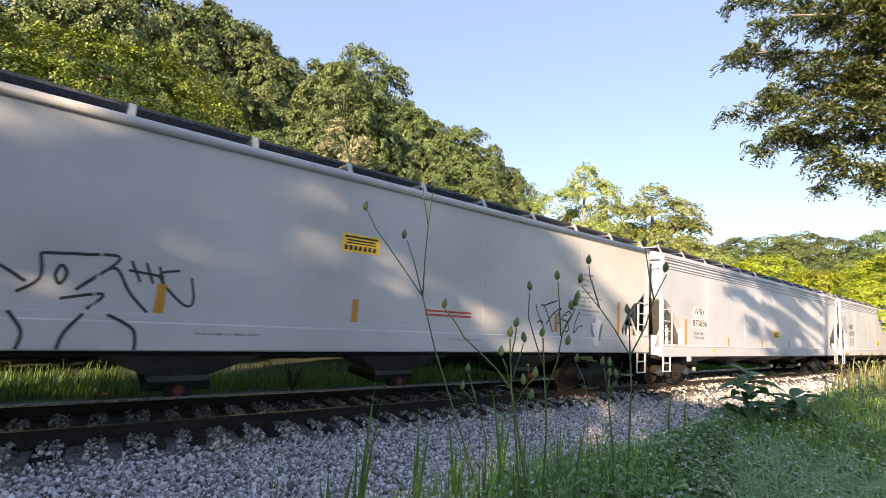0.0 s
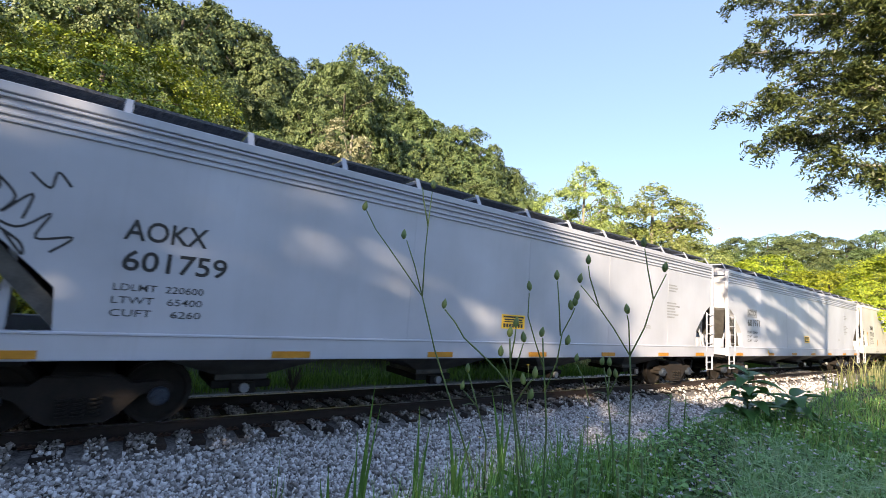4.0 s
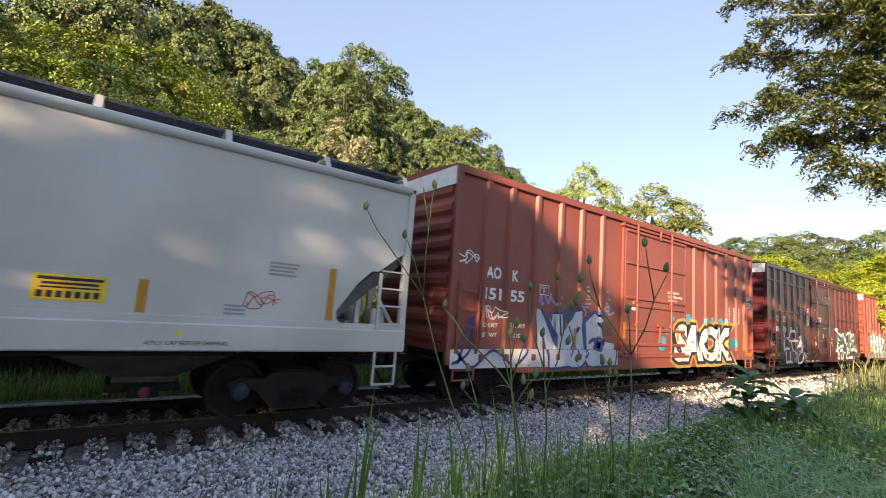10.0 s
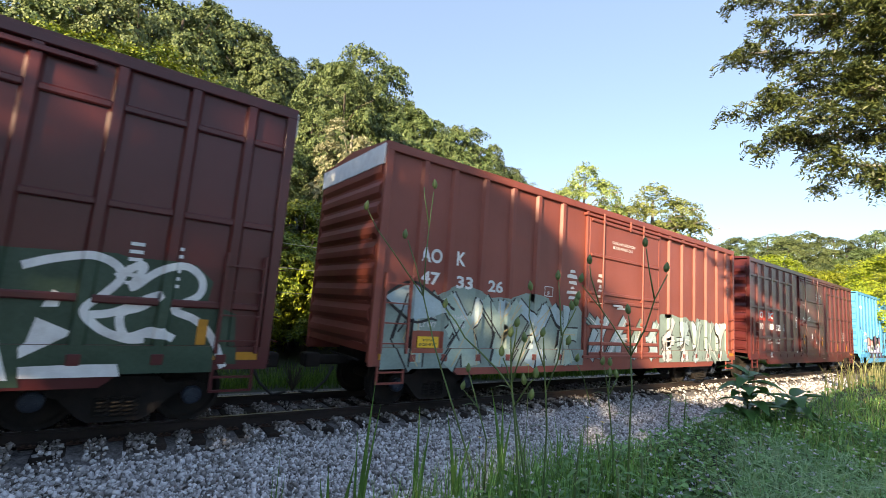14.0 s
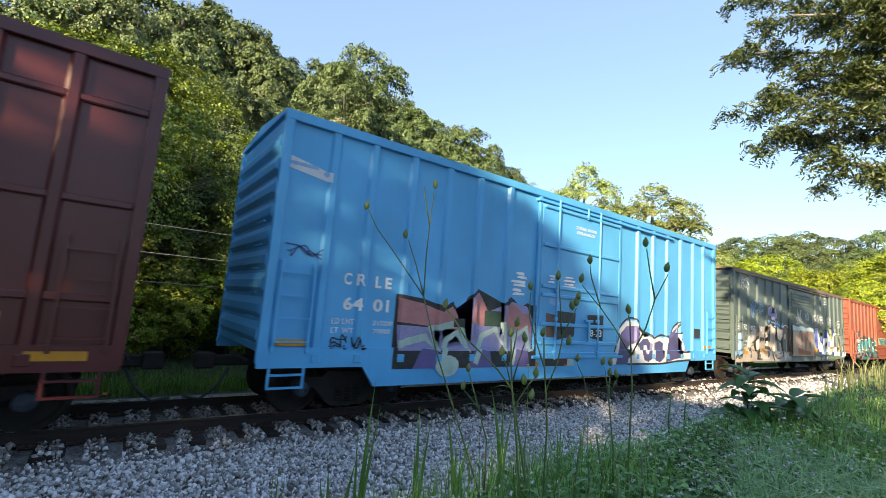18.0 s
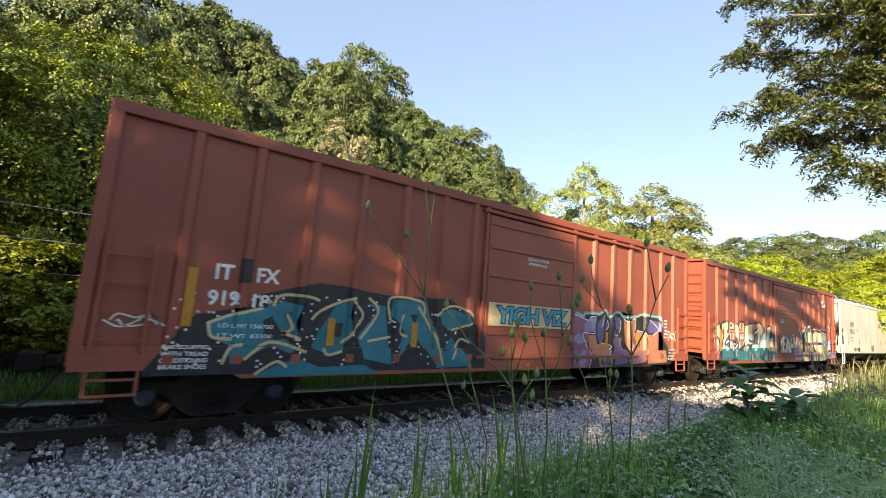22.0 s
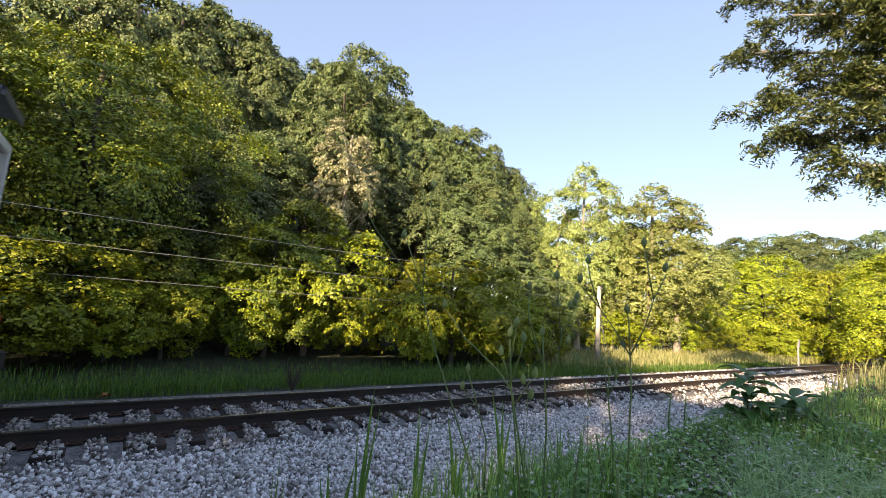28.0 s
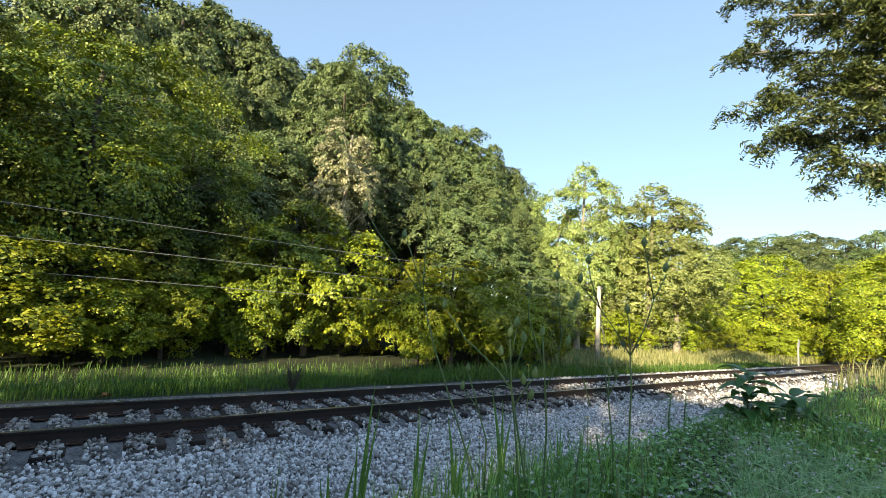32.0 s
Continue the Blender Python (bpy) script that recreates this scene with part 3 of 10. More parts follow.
    crest_el = (0.386, 0.459, 0.536, 0.579, 0.59, 0.579, 0.534, 0.508, 0.505, 0.538, 0.525, 0.451, 0.431, 0.404, 0.358, 0.294, 0.224, 0.109)
    canopy = [Kind("hillside_tree", 24 + i, dict(bough=0.30, spray=0.36, level=0.42, low=-0.35, shape=0.85), LEAF_HILL, BARK, 13.0, (4.4 + 0.3 * i, 4.6, 5.0), (32, 26, 58, 0.155)) for i in range(2)]
    for dist0, low, step in ((22, 0.42, 6.5), (26, 0.62, 5.0), (33, 0.8, 4.2), (42, 0.985, 3.4), (54, 0.8, 3.4)):
        az = -20.0
        while az < 52.5:
            if dist0 == 22 and 11 < az < 42:
                az = 42.0
            d = dist0 * rng.uniform(0.93, 1.08) * (1 + 0.006 * max(0, az))
            el = float(np.interp(az, crest_az, crest_el)) * (low * 1.05 + rng.uniform(-0.09, 0.02))
            x, y = tangent_place(az, d)
            top = EYE.z + el * d
            base = max(float(ground_z(x, y)), top - rng.uniform(12, 15))
            rng.choice(canopy if 11 < az < 44 and dist0 < 50 else oak).plant(x, y, top, "dark green oak in the wooded hillside", "woods on the hill", base=float(ground_z(x, y)), wide=min(1.5, max(0.75, 11 / max(6, top - base))) * (0.8 if az > 44 else 1), rng=rng)
            az += step * rng.uniform(0.8, 1.2) * 40 / (d + 6)
    for az, dist, el in ((26.3, 38, 0.285), (30.4, 40, 0.264), (22.2, 42, 0.305), (34.5, 42, 0.254)):
        x, y = tangent_place(az, dist)
        oak[0].plant(x, y, EYE.z + el * dist, "dark green oak in the wooded hillside", "woods on the hill", turn=az * 7)
    x, y = tangent_place(21.9, 34)
    oak[1].plant(x, y, EYE.z + 0.546 * 34, "round-headed oak standing above the hillside wood", "woods on the hill", wide=0.7)
    x, y = tangent_place(22.6, 26)
    pale.plant(x, y, EYE.z + 0.422 * 26, "pale flowering tree in the evening sun", wide=0.85)
    # the two sunlit poplars by the line and their neighbours
    for az, dist, el, wide, k in ((53.4, 36, 0.338, 0.95, 0), (57.4, 38, 0.227, 0.8, 1), (61.2, 39, 0.286, 1.3, 0), (64.2, 40, 0.246, 1.2, 1), (59.2, 41, 0.22, 1.2, 1), (50.8, 35, 0.225, 1.0, 1)):
        x, y = tangent_place(az, dist)
        poplar[k].plant(x, y, EYE.z + el * dist, "tall sunlit poplar with pale trunk beside the line", "poplars beside the line", wide=wide)
    for az, dist, el, wide in ((67.4, 66, 0.065, 1.0), (72.1, 58, 0.123, 1.3), (77.2, 56, 0.103, 1.15), (82.7, 50, 0.122, 1.2), (79.9, 66, 0.11, 1.1)):
        x, y = tangent_place(az, dist)
        rng.choice(round_tree).plant(x, y, EYE.z + (el + 0.012) * dist, "round yellow-green tree in full sun", "trees at the bend", wide=wide)
    for az, dist, el in ((64.5, 70, 0.10), (67.5, 84, 0.10), (70.5, 88, 0.11), (73.5, 84, 0.115), (76.5, 90, 0.12), (79.5, 84, 0.12), (82.5, 88, 0.12), (85.5, 84, 0.12), (32.5, 46, 0.2), (35.0, 48, 0.2), (37.5, 46, 0.2), (29.5, 47, 0.2)):
        x, y = tangent_place(az, dist)
        oak[1].plant(x, y, EYE.z + el * dist, "leafy green tree on the slope behind the line", "woods on the hill", wide=1.3, rng=rng)
    for az, dist in ((67.4, 150), (70.1, 165), (72.8, 150), (75.4, 170), (78, 155), (80.6, 160), (83.1, 150), (85.6, 150), (69, 120), (74.2, 115), (79.2, 118), (84.2, 115)):
        x, y = tangent_place(az, dist)
        el = float(np.interp(az, (66, 70.7, 76.8, 81.5, 86), (0.16, 0.184, 0.19, 0.17, 0.16))) - (0 if dist > 140 else 0.028)
        rng.choice(oak).plant(x, y, EYE.z + (el + rng.uniform(-0.012, 0.006)) * dist, "tree on the far wooded ridge", "far ridge woods", wide=1.25, rng=rng)
    for az, dist, el, wide in ((65.7, 46, 0.013, 1.1), (68.1, 50, 0.003, 1.2), (70.8, 54, 0.011, 1.2), (73.5, 52, 0.007, 1.2), (76.1, 55, 0.014, 1.2), (78.7, 52, 0.005, 1.2), (81.2, 54, 0.012, 1.2), (83.8, 50, 0.009, 1.2), (56.4, 38, 0.03, 1.2), (59.8, 39, 0.021, 1.3), (63.2, 42, 0.034, 1.3)):
        x, y = tangent_place(az, dist)
        rng.choice(bush).plant(x, y, EYE.z + el * dist, "sunlit yellow-green bush below the trees", "bushes along the wood's edge", wide=wide)
    # shade trees on the camera's side, beside and behind it
    shade = Kind("shade_tree", 60, dict(bough=0.3, spray=0.45, low=-0.8), LEAF_HILL, BARK, 13.0, (4.4, 4.4, 5.0), (25, 10, 36, 0.33))
    low_shade = Kind("shade_tree", 61, dict(bough=0.34, spray=0.45, low=-0.95), LEAF_HILL, BARK, 13.0, (4.4, 4.4, 6.0), (30, 10, 40, 0.34))
    for x, y, top in ((-16.5, -3.6, 11), (-13, 1.2, 12.5), (-17, -8, 9.5), (-20, -2, 14), (-5, -9, 9), (-26, -6, 15), (3, -11, 7), (-12, -14, 10),
                      (-9, -1.8, 6.5), (-9.5, 1.6, 6.5), (-12, -6, 8), (-6, -5, 6), (-15.5, 0.8, 7.0), (-20, 1.5, 7.0), (-25, 0.5, 7.0)):
        (shade if top > 7 else low_shade).plant(x, y, top, "leafy shade tree on the grass bank", "trees on the bank", wide=0.9 if top > 7 else 1.5)
    # added out of view: a high flat crown that throws shade across the maple
    tall = Kind("tall_tree", 63, dict(bough=0.3, spray=0.45, low=-0.9), LEAF_HILL, BARK, 13.0, (4.4, 4.4, 1.3), (20, 8, 30, 0.30))
    for x, y, top in ((-34, 2.6, 17.3),):
        tall.plant(x, y, top, "unseen high-crowned tree added to shade the maple", "trees on the bank")
    return oak


def build_overhang():
    """The tree whose boughs hang over the line: its trunk stands to the right of the view."""
    rng = np.random.default_rng(8)
    r2 = random.Random(8)
    tx, ty = 15.2, -0.6
    tree = tagged(new("locust_tree"), "tree with feathery leaves on long bare boughs over the line", "tree")
    bm = bmesh.new()
    tube(bm, [(tx, ty, 0), (tx - 0.2, ty, 3), (tx, ty + 0.2, 6), (tx + 0.2, ty, 9.5)], 0.28, 0.1, 9)
    part("trunk", bm, BARK_PALE, tree, "", True)
    tips = []
    # boughs end on the bearings where the leaves hang against the sky
    goals = [(71.5, 0.661, 12), (70.8, 0.547, 12), (72.4, 0.433, 11.5), (73.5, 0.359, 11.5), (75.2, 0.601, 11), (74.8, 0.477, 11.5), (77.0, 0.387, 11), (78.1, 0.297, 11.5), (79.5, 0.542, 11.5), (80.1, 0.43, 12),
             (81.2, 0.264, 11), (82.1, 0.352, 12), (82.5, 0.595, 12), (83.6, 0.462, 12), (84.7, 0.286, 11.5), (77.3, 0.678, 12), (85.5, 0.538, 12), (73.0, 0.774, 12), (80.3, 0.765, 12)]
    for az, el, dist in goals:
        bm = bmesh.new()
        x, y = tangent_place(az, dist)
        tip = Vector((x, y, EYE.z + el * dist))
        base = Vector((tx, ty + 0.1, max(3.2, min(8.5, tip.z - 0.2 + r2.uniform(-0.5, 0.8)))))
        mid = base.lerp(tip, 0.5) + Vector((0, 0, r2.uniform(0.1, 0.5)))
        tube(bm, [base, base.lerp(mid, 0.5), mid, mid.lerp(tip, 0.6), tip], 0.07, 0.012, 6)
        for k in range(22):
            f = r2.uniform(0.35, 1.05)
            p = (base.lerp(mid, f * 2) if f < 0.5 else mid.lerp(tip, f * 2 - 1)) + Vector((r2.gauss(0, 0.2), r2.gauss(0, 0.2), r2.gauss(0.0, 0.13)))
            tips.append(p)
            if k % 2 == 0:
                tube(bm, [base.lerp(tip, min(f, 1) * 0.92), p], 0.015, 0.005, 4)
        part("bough", bm, BARK_PALE, tree, "pale bare bough", True)
    # feathery leaves: a rib with paired leaflets
    pts, outs = [], []
    for p in tips:
        for s in range(15):
            a = rng.uniform(0, 6.283)
            d = np.array([math.cos(a), math.sin(a), rng.uniform(-0.5, 0.3)])
            start = np.array(p) + rng.normal(0, 1, 3) * (0.13, 0.13, 0.06)
            for k in range(8):
                side = np.cross(d, [0, 0, 1.0])
                for sg in (-1, 1):
                    pts.append(start + d * 0.036 * k - np.array([0, 0, 0.003 * k * k]) + side * sg * 0.045)
                    outs.append(side * sg * 0.3)
    q = leaf_quads(np.array(pts), np.array(outs), 0.10, rng, slim=0.5)
    shared("crown", quads_mesh("crown", q, LEAF_NEAR), parent=tree, label="feathery green leaves in hanging sprays")


def build_pole():
    pole = tagged(new("telegraph_pole"), "weathered pale wooden telegraph pole with guy wires", "utility pole")
    pole.matrix_basis = pose(22.45, 15.29, -0.4)
    bm = bmesh.new()
    tube(bm, [(0, 0, -0.3), (0.02, 0, 2.2), (0.03, 0, 4.32)], 0.14, 0.11, 12)
    part("post", bm, POLE_WOOD, pole, "", True)
    for z in (4.22, 3.45, 2.65):
        part("bracket", boxes((-0.05, 0.09, -0.22, -0.1, z - 0.03, z + 0.03)), WIRE, pole, "insulator bracket")
    for k, reach in enumerate((0.9, 1.35, 1.8)):
        bm = bmesh.new()
        tube(bm, [(0.04, -0.02, 3.9 - 0.5 * k), (reach, 0.3, 0.05)], 0.014, 0.014, 4)
        part("guy_wire", bm, WIRE, pole)
    for z0 in (3.98, 3.16, 2.34):
        bm = bmesh.new()
        pts = [(x, 15.1, -0.1 + z0 + 0.04 - 0.14 * (1 - ((x - 4) / 18.5) ** 2)) for x in np.linspace(-18, 22.45, 40)]
        tube(bm, pts, 0.012, 0.012, 4)
        tagged(part("overhead_wire", bm, WIRE, None, "", True), "thin sagging wire strung along the line to the pole", "wire", "overhead wires")


# ---------------------------------------------------------------- the train
CAR_Y = 8.97          # centre line of the cars
HALF = 1.70           # half width over the side sheets, as drawn
BUILT = Vector((1.0, 0.941, 1.0715))     # from drawn to built size
RAISED = 0.108        # height of the drawn floor line above the rails
SIDE = -HALF          # the side that faces the camera, in a car's own space


def eased(k):
    k = min(1, max(0, k))
    return k * k * (3 - 2 * k)


def travelled(t):
    u = t - 16
    return 9.3597 * u + 0.007969 * u * u + 0.0001449 * u ** 3 - 0.38 * (eased((t - 20.2) / 0.4) - eased((t - 21.2) / 0.7)) + 1.05


MOVING = []           # (car, place of its left end at 16 s)
WHEELS = []           # (wheelset, its place in the truck, place along the train)


def wheelset_mesh():
    bm = bmesh.new()
    for s in (-1, 1):
        y = s * 0.76
        prof = [(0.11, y - s * 0.02), (0.36, y + s * 0.01), (0.40, y + s * 0.045), (0.455, y + s * 0.045), (0.455, y - s * 0.045), (0.485, y - s * 0.06), (0.485, y - s * 0.085), (0.40, y - s * 0.085), (0.36, y - s * 0.03), (0.11, y - s * 0.06)]
        lathe(bm, prof, (0, 0, 0), "y", 28)
    lathe(bm, [(0.09, -1.06), (0.09, 1.06)], (0, 0, 0), "y", 14)
    return mesh_of(bm, "wheelset", WHEEL_STEEL)


def cap_mesh():
    bm = bmesh.new()
    lathe(bm, [(0.135, 0.06), (0.135, -0.05), (0.11, -0.075), (0.05, -0.085)], (0, 0, 0), "y", 18)
    for k in range(3):
        a = 2.0944 * k
        lathe(bm, [(0.028, -0.06), (0.028, -0.11)], (0.075 * math.cos(a), 0, 0.075 * math.sin(a)), "y", 6)
    return mesh_of(bm, "bearing_cap", CAP_BLUE)


def frame_mesh():
    """A cast side frame with its window for the springs."""
    bm = bmesh.new()
    top = [(-1.08, 0.60), (-0.95, 0.66), (-0.55, 0.64), (-0.42, 0.74), (0.42, 0.74), (0.55, 0.64), (0.95, 0.66), (1.08, 0.60), (1.08, 0.50), (0.92, 0.54), (0.66, 0.46), (0.42, 0.20), (0.30, 0.13), (-0.30, 0.13), (-0.42, 0.20), (-0.66, 0.46), (-0.92, 0.54), (-1.08, 0.50)]
    prism(bm, top, -0.11, 0.11)
    for s in (-1, 1):
        box(bm, s * 0.91 - 0.13, s * 0.91 + 0.13, -0.12, 0.12, 0.50, 0.62)
    return mesh_of(bm, "side_frame", TRUCK_STEEL)


def spring_mesh():
    bm = bmesh.new()
    pts = [(0.062 * math.cos(k * 0.7), 0.062 * math.sin(k * 0.7), 0.20 + 0.0062 * k) for k in range(46)]
    tube(bm, pts, 0.014, 0.014, 5)
    return mesh_of(bm, "coil_spring", TRUCK_STEEL)


SHARED = {}


def truck(car, x):
    if not SHARED:
        SHARED.update(set=wheelset_mesh(), cap=cap_mesh(), frame=frame_mesh(), spring=spring_mesh())
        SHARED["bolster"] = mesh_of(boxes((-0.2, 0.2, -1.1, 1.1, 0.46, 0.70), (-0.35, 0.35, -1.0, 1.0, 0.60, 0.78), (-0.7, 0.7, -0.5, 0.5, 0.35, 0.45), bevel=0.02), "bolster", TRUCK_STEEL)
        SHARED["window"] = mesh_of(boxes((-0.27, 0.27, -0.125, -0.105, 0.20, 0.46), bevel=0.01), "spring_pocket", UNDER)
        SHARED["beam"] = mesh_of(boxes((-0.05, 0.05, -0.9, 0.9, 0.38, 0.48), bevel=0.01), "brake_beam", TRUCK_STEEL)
    t = new("truck")
    t.parent, t.matrix_basis = car, pose(x, 0, 0)
    t["label"] = "four-wheel truck with cast side frames and coil springs"
    for s in (-1, 1):
        shared("side_frame", SHARED["frame"], parent=t, m=pose(0, s * 1.0, 0))
    shared("bolster", SHARED["bolster"], parent=t)
    shared("spring_pocket", SHARED["window"], parent=t, m=pose(0, -1.0, 0))
    for k in (-0.17, 0, 0.17):
        shared("coil_spring", SHARED["spring"], parent=t, m=pose(k, -1.13, 0))
    for s in (-0.91, 0.91):
        w = shared("wheelset", SHARED["set"], parent=t, m=pose(s, 0, 0.455))
        WHEELS.append((w, s, x))
        c = shared("bearing_cap", SHARED["cap"], parent=t, m=pose(s, -1.12, 0.455), label="pale blue bearing cap with three bolts")
        WHEELS.append((c, s, x))
        shared("brake_beam", SHARED["beam"], parent=t, m=pose(s * 0.42, 0, 0))
    return t


def true_size(car):
    """Brings a car body from its drawn to its built width and height; trucks and couplers have their own sizes."""
    done = set()
    grow = Matrix.Diagonal((*BUILT, 1))
    for ob in car.children_recursive:
        if ob.name.startswith(("coupler", "air_hose", "truck")) or ob.parent.name.startswith("truck"):
            continue
        if ob.data not in done:
            done.add(ob.data)
            ob.data.transform(grow)
        at = ob.matrix_basis.translation * BUILT
        ob.location = at + Vector((0, 0, RAISED)) if ob.parent == car else at
    return car


def couplers(car, length):
    for s, x in ((-1, 0), (1, length)):
        b = boxes((x - 0.35, x + 0.35, -0.10, 0.10, 0.72, 0.90), (x + s * 0.30, x + s * 0.62, -0.16, 0.14, 0.68, 0.95), bevel=0.025)
        part("coupler", b, TRUCK_STEEL, car, "rusty knuckle coupler")
        bm = bmesh.new()
        tube(bm, [(x + s * 0.1, -0.35, 0.72), (x + s * 0.25, -0.38, 0.45), (x + s * 0.5, -0.36, 0.22), (x + s * 0.75, -0.34, 0.26)], 0.028, 0.024, 7)
        part("air_hose", bm, RUBBER, car, "black rubber air hose", True)
        part("cut_lever", boxes((x + s * 0.06, x + s * 0.09, -1.5, -0.1, 0.80, 0.83)), UNDER, car)


def ladder(car, x0, x1, z0, z1, n, y, mat, stiles=True):
    """Two stiles and n rungs, standing off the side."""
    if stiles:
        for x in (x0, x1):
            part("ladder_stile", boxes((x - 0.025, x + 0.025, y - 0.06, y, z0, z1), bevel=0.006), mat, car)
    rung = mesh_of(boxes((x0, x1, y - 0.085, y - 0.06, -0.012, 0.012)), "rung", mat)
    for k in range(n):
        shared("rung", rung, parent=car, m=pose(0, 0, z0 + (z1 - z0) * (k + 0.5) / n))


def sill_step(car, x0, x1, z0, z1, y, mat):
    part("sill_step", boxes((x0 - 0.02, x0 + 0.02, y - 0.02, y + 0.02, z0, z1), (x1 - 0.02, x1 + 0.02, y - 0.02, y + 0.02, z0, z1), (x0, x1, y - 0.025, y + 0.025, z0, z0 + 0.03), (x0, x1, y - 0.025, y + 0.025, (z0 + z1) / 2, (z0 + z1) / 2 + 0.03)), mat, car, "hanging sill step")


def glyphs(text, weight=0.0, shear=0.0, space=1.0):
    """Flat characters of the built-in face, as a mesh in x and y."""
    cu = bpy.data.curves.new("glyphs", "FONT")
    cu.body, cu.size, cu.offset, cu.shear, cu.space_character, cu.resolution_u = text, 1.0, weight, shear, space, 3
    tmp = bpy.data.objects.new("glyphs", cu)
    me = bpy.data.meshes.new_from_object(tmp)
    bpy.data.objects.remove(tmp)
    bpy.data.curves.remove(cu)
    return me


def fitted(me, x, z, cap, width, y, like=None, turn=0.0):
    """Stands flat characters up on the car's side: foot at z, from x on, so high and so wide."""
    co = np.array([v.co[:] for v in (like or me).vertices])
    lo, hi = co.min(0), co.max(0)
    sx, sz = width / (hi[0] - lo[0]), cap / (hi[1] - lo[1])
    for v in me.vertices:
        u, w = (v.co.x - lo[0]) * sx, (v.co.y - lo[1]) * sz
        v.co = (x + u, y, z + w + u * math.tan(radians(turn)))
    return me


def lettering(car, text, x, z, cap, width, mat, y, label="", weight=0.015, shear=0.0, name="lettering", surf=None, turn=0.0):
    me = fitted(glyphs(text, weight, shear), x, z, cap, width, y, turn=turn)
    if surf:
        me = drape(me, surf, y)
    return shared(name, me, mat, car, label)


def drape(me, surf, y):
    """Lays flat paint over posts, sill and door: cut at their edges, then brought forward with them."""
    posts, (d0, d1), sill = surf
    bm = bmesh.new()
    bm.from_mesh(me)
    if not bm.verts:
        return me
    lo, hi = min(v.co.x for v in bm.verts), max(v.co.x for v in bm.verts)
    low, high = min(v.co.z for v in bm.verts), max(v.co.z for v in bm.verts)

    def cut(co, no, part_ways):
        got = bmesh.ops.bisect_plane(bm, geom=bm.verts[:] + bm.edges[:] + bm.faces[:], plane_co=co, plane_no=no)
        if part_ways:
            bmesh.ops.split_edges(bm, edges=[g for g in got["geom_cut"] if isinstance(g, bmesh.types.BMEdge)])

    for p in posts:
        if lo - 0.1 < p < hi + 0.1:
            for off in (-0.10, -0.055, 0.055, 0.10):
                cut((p + off, 0, 0), (1, 0, 0), False)
    for px in (d0 - 0.125, d1 + 0.125):
        if lo < px < hi:
            cut((px, 0, 0), (1, 0, 0), True)
    if low < sill < high:
        cut((0, 0, sill), (0, 0, 1), True)
    for f in bm.faces:
        c = f.calc_center_median()
        on_door = d0 - 0.125 < c.x < d1 + 0.125
        for v in f.verts:
            if c.z < sill:
                out = 0.083
            elif on_door:
                out = 0.081
            else:
                near = min((abs(v.co.x - p) for p in posts), default=9)
                out = 0.073 * min(1, max(0, (0.10 - near) / 0.045))
            v.co.y = y - out
    bm.to_mesh(me)
    bm.free()
    return me


def ribbon(points, width, smooth=True, taper=0.0):
    """A brush line through points of x and z, as a flat mesh in x and y of the glyphs."""
    pts = [Vector((p[0], p[1], 0)) for p in points]
    if smooth and len(pts) > 2:
        fine = []
        for i in range(len(pts) - 1):
            p0, p1, p2, p3 = pts[max(i - 1, 0)], pts[i], pts[i + 1], pts[min(i + 2, len(pts) - 1)]
            for k in range(5):
                t = k / 5
                fine.append(0.5 * (2 * p1 + (p2 - p0) * t + (2 * p0 - 5 * p1 + 4 * p2 - p3) * t * t + (3 * p1 - p0 - 3 * p2 + p3) * t ** 3))
        pts = fine + [pts[-1]]
    verts, faces = [], []
    for i, p in enumerate(pts):
        d = (pts[min(i + 1, len(pts) - 1)] - pts[max(i - 1, 0)]).normalized()
        n = Vector((-d.y, d.x, 0)) * width * 0.5 * (1 - taper * i / len(pts))
        verts += [p + n, p - n]
        if i:
            faces.append((2 * i - 2, 2 * i - 1, 2 * i + 1, 2 * i))
    return verts, faces


def brush(car, lines, width, mat, y, surf=None, name="sprayed_line", label="", smooth=True):
    """Sprayed lines, each a stroke of its own."""
    for pts in lines:
        v, f = ribbon(pts, width, smooth)
        me = bpy.data.meshes.new(name)
        me.from_pydata([(p.x, y, p.y) for p in v], [], f)
        if surf:
            me = drape(me, surf, y)
        shared(name, me, mat, car, label)


def patch(car, points, mat, y, surf=None, name="painted_patch", label=""):
    """A flat area of paint with a given outline."""
    bm = bmesh.new()
    bm.faces.new([bm.verts.new((x, y, z)) for x, z in points])
    bmesh.ops.triangulate(bm, faces=bm.faces[:])
    me = bpy.data.meshes.new(name)
    bm.to_mesh(me)
    bm.free()
    if surf:
        me = drape(me, surf, y)
    return shared(name, me, mat, car, label)


def rect(x0, x1, z0, z1):
    return [(x0, z0), (x1, z0), (x1, z1), (x0, z1)]


def disc(x, z, r, n=14, rz=None):
    return [(x + r * math.cos(6.2832 * k / n), z + (rz or r) * math.sin(6.2832 * k / n)) for k in range(n)]


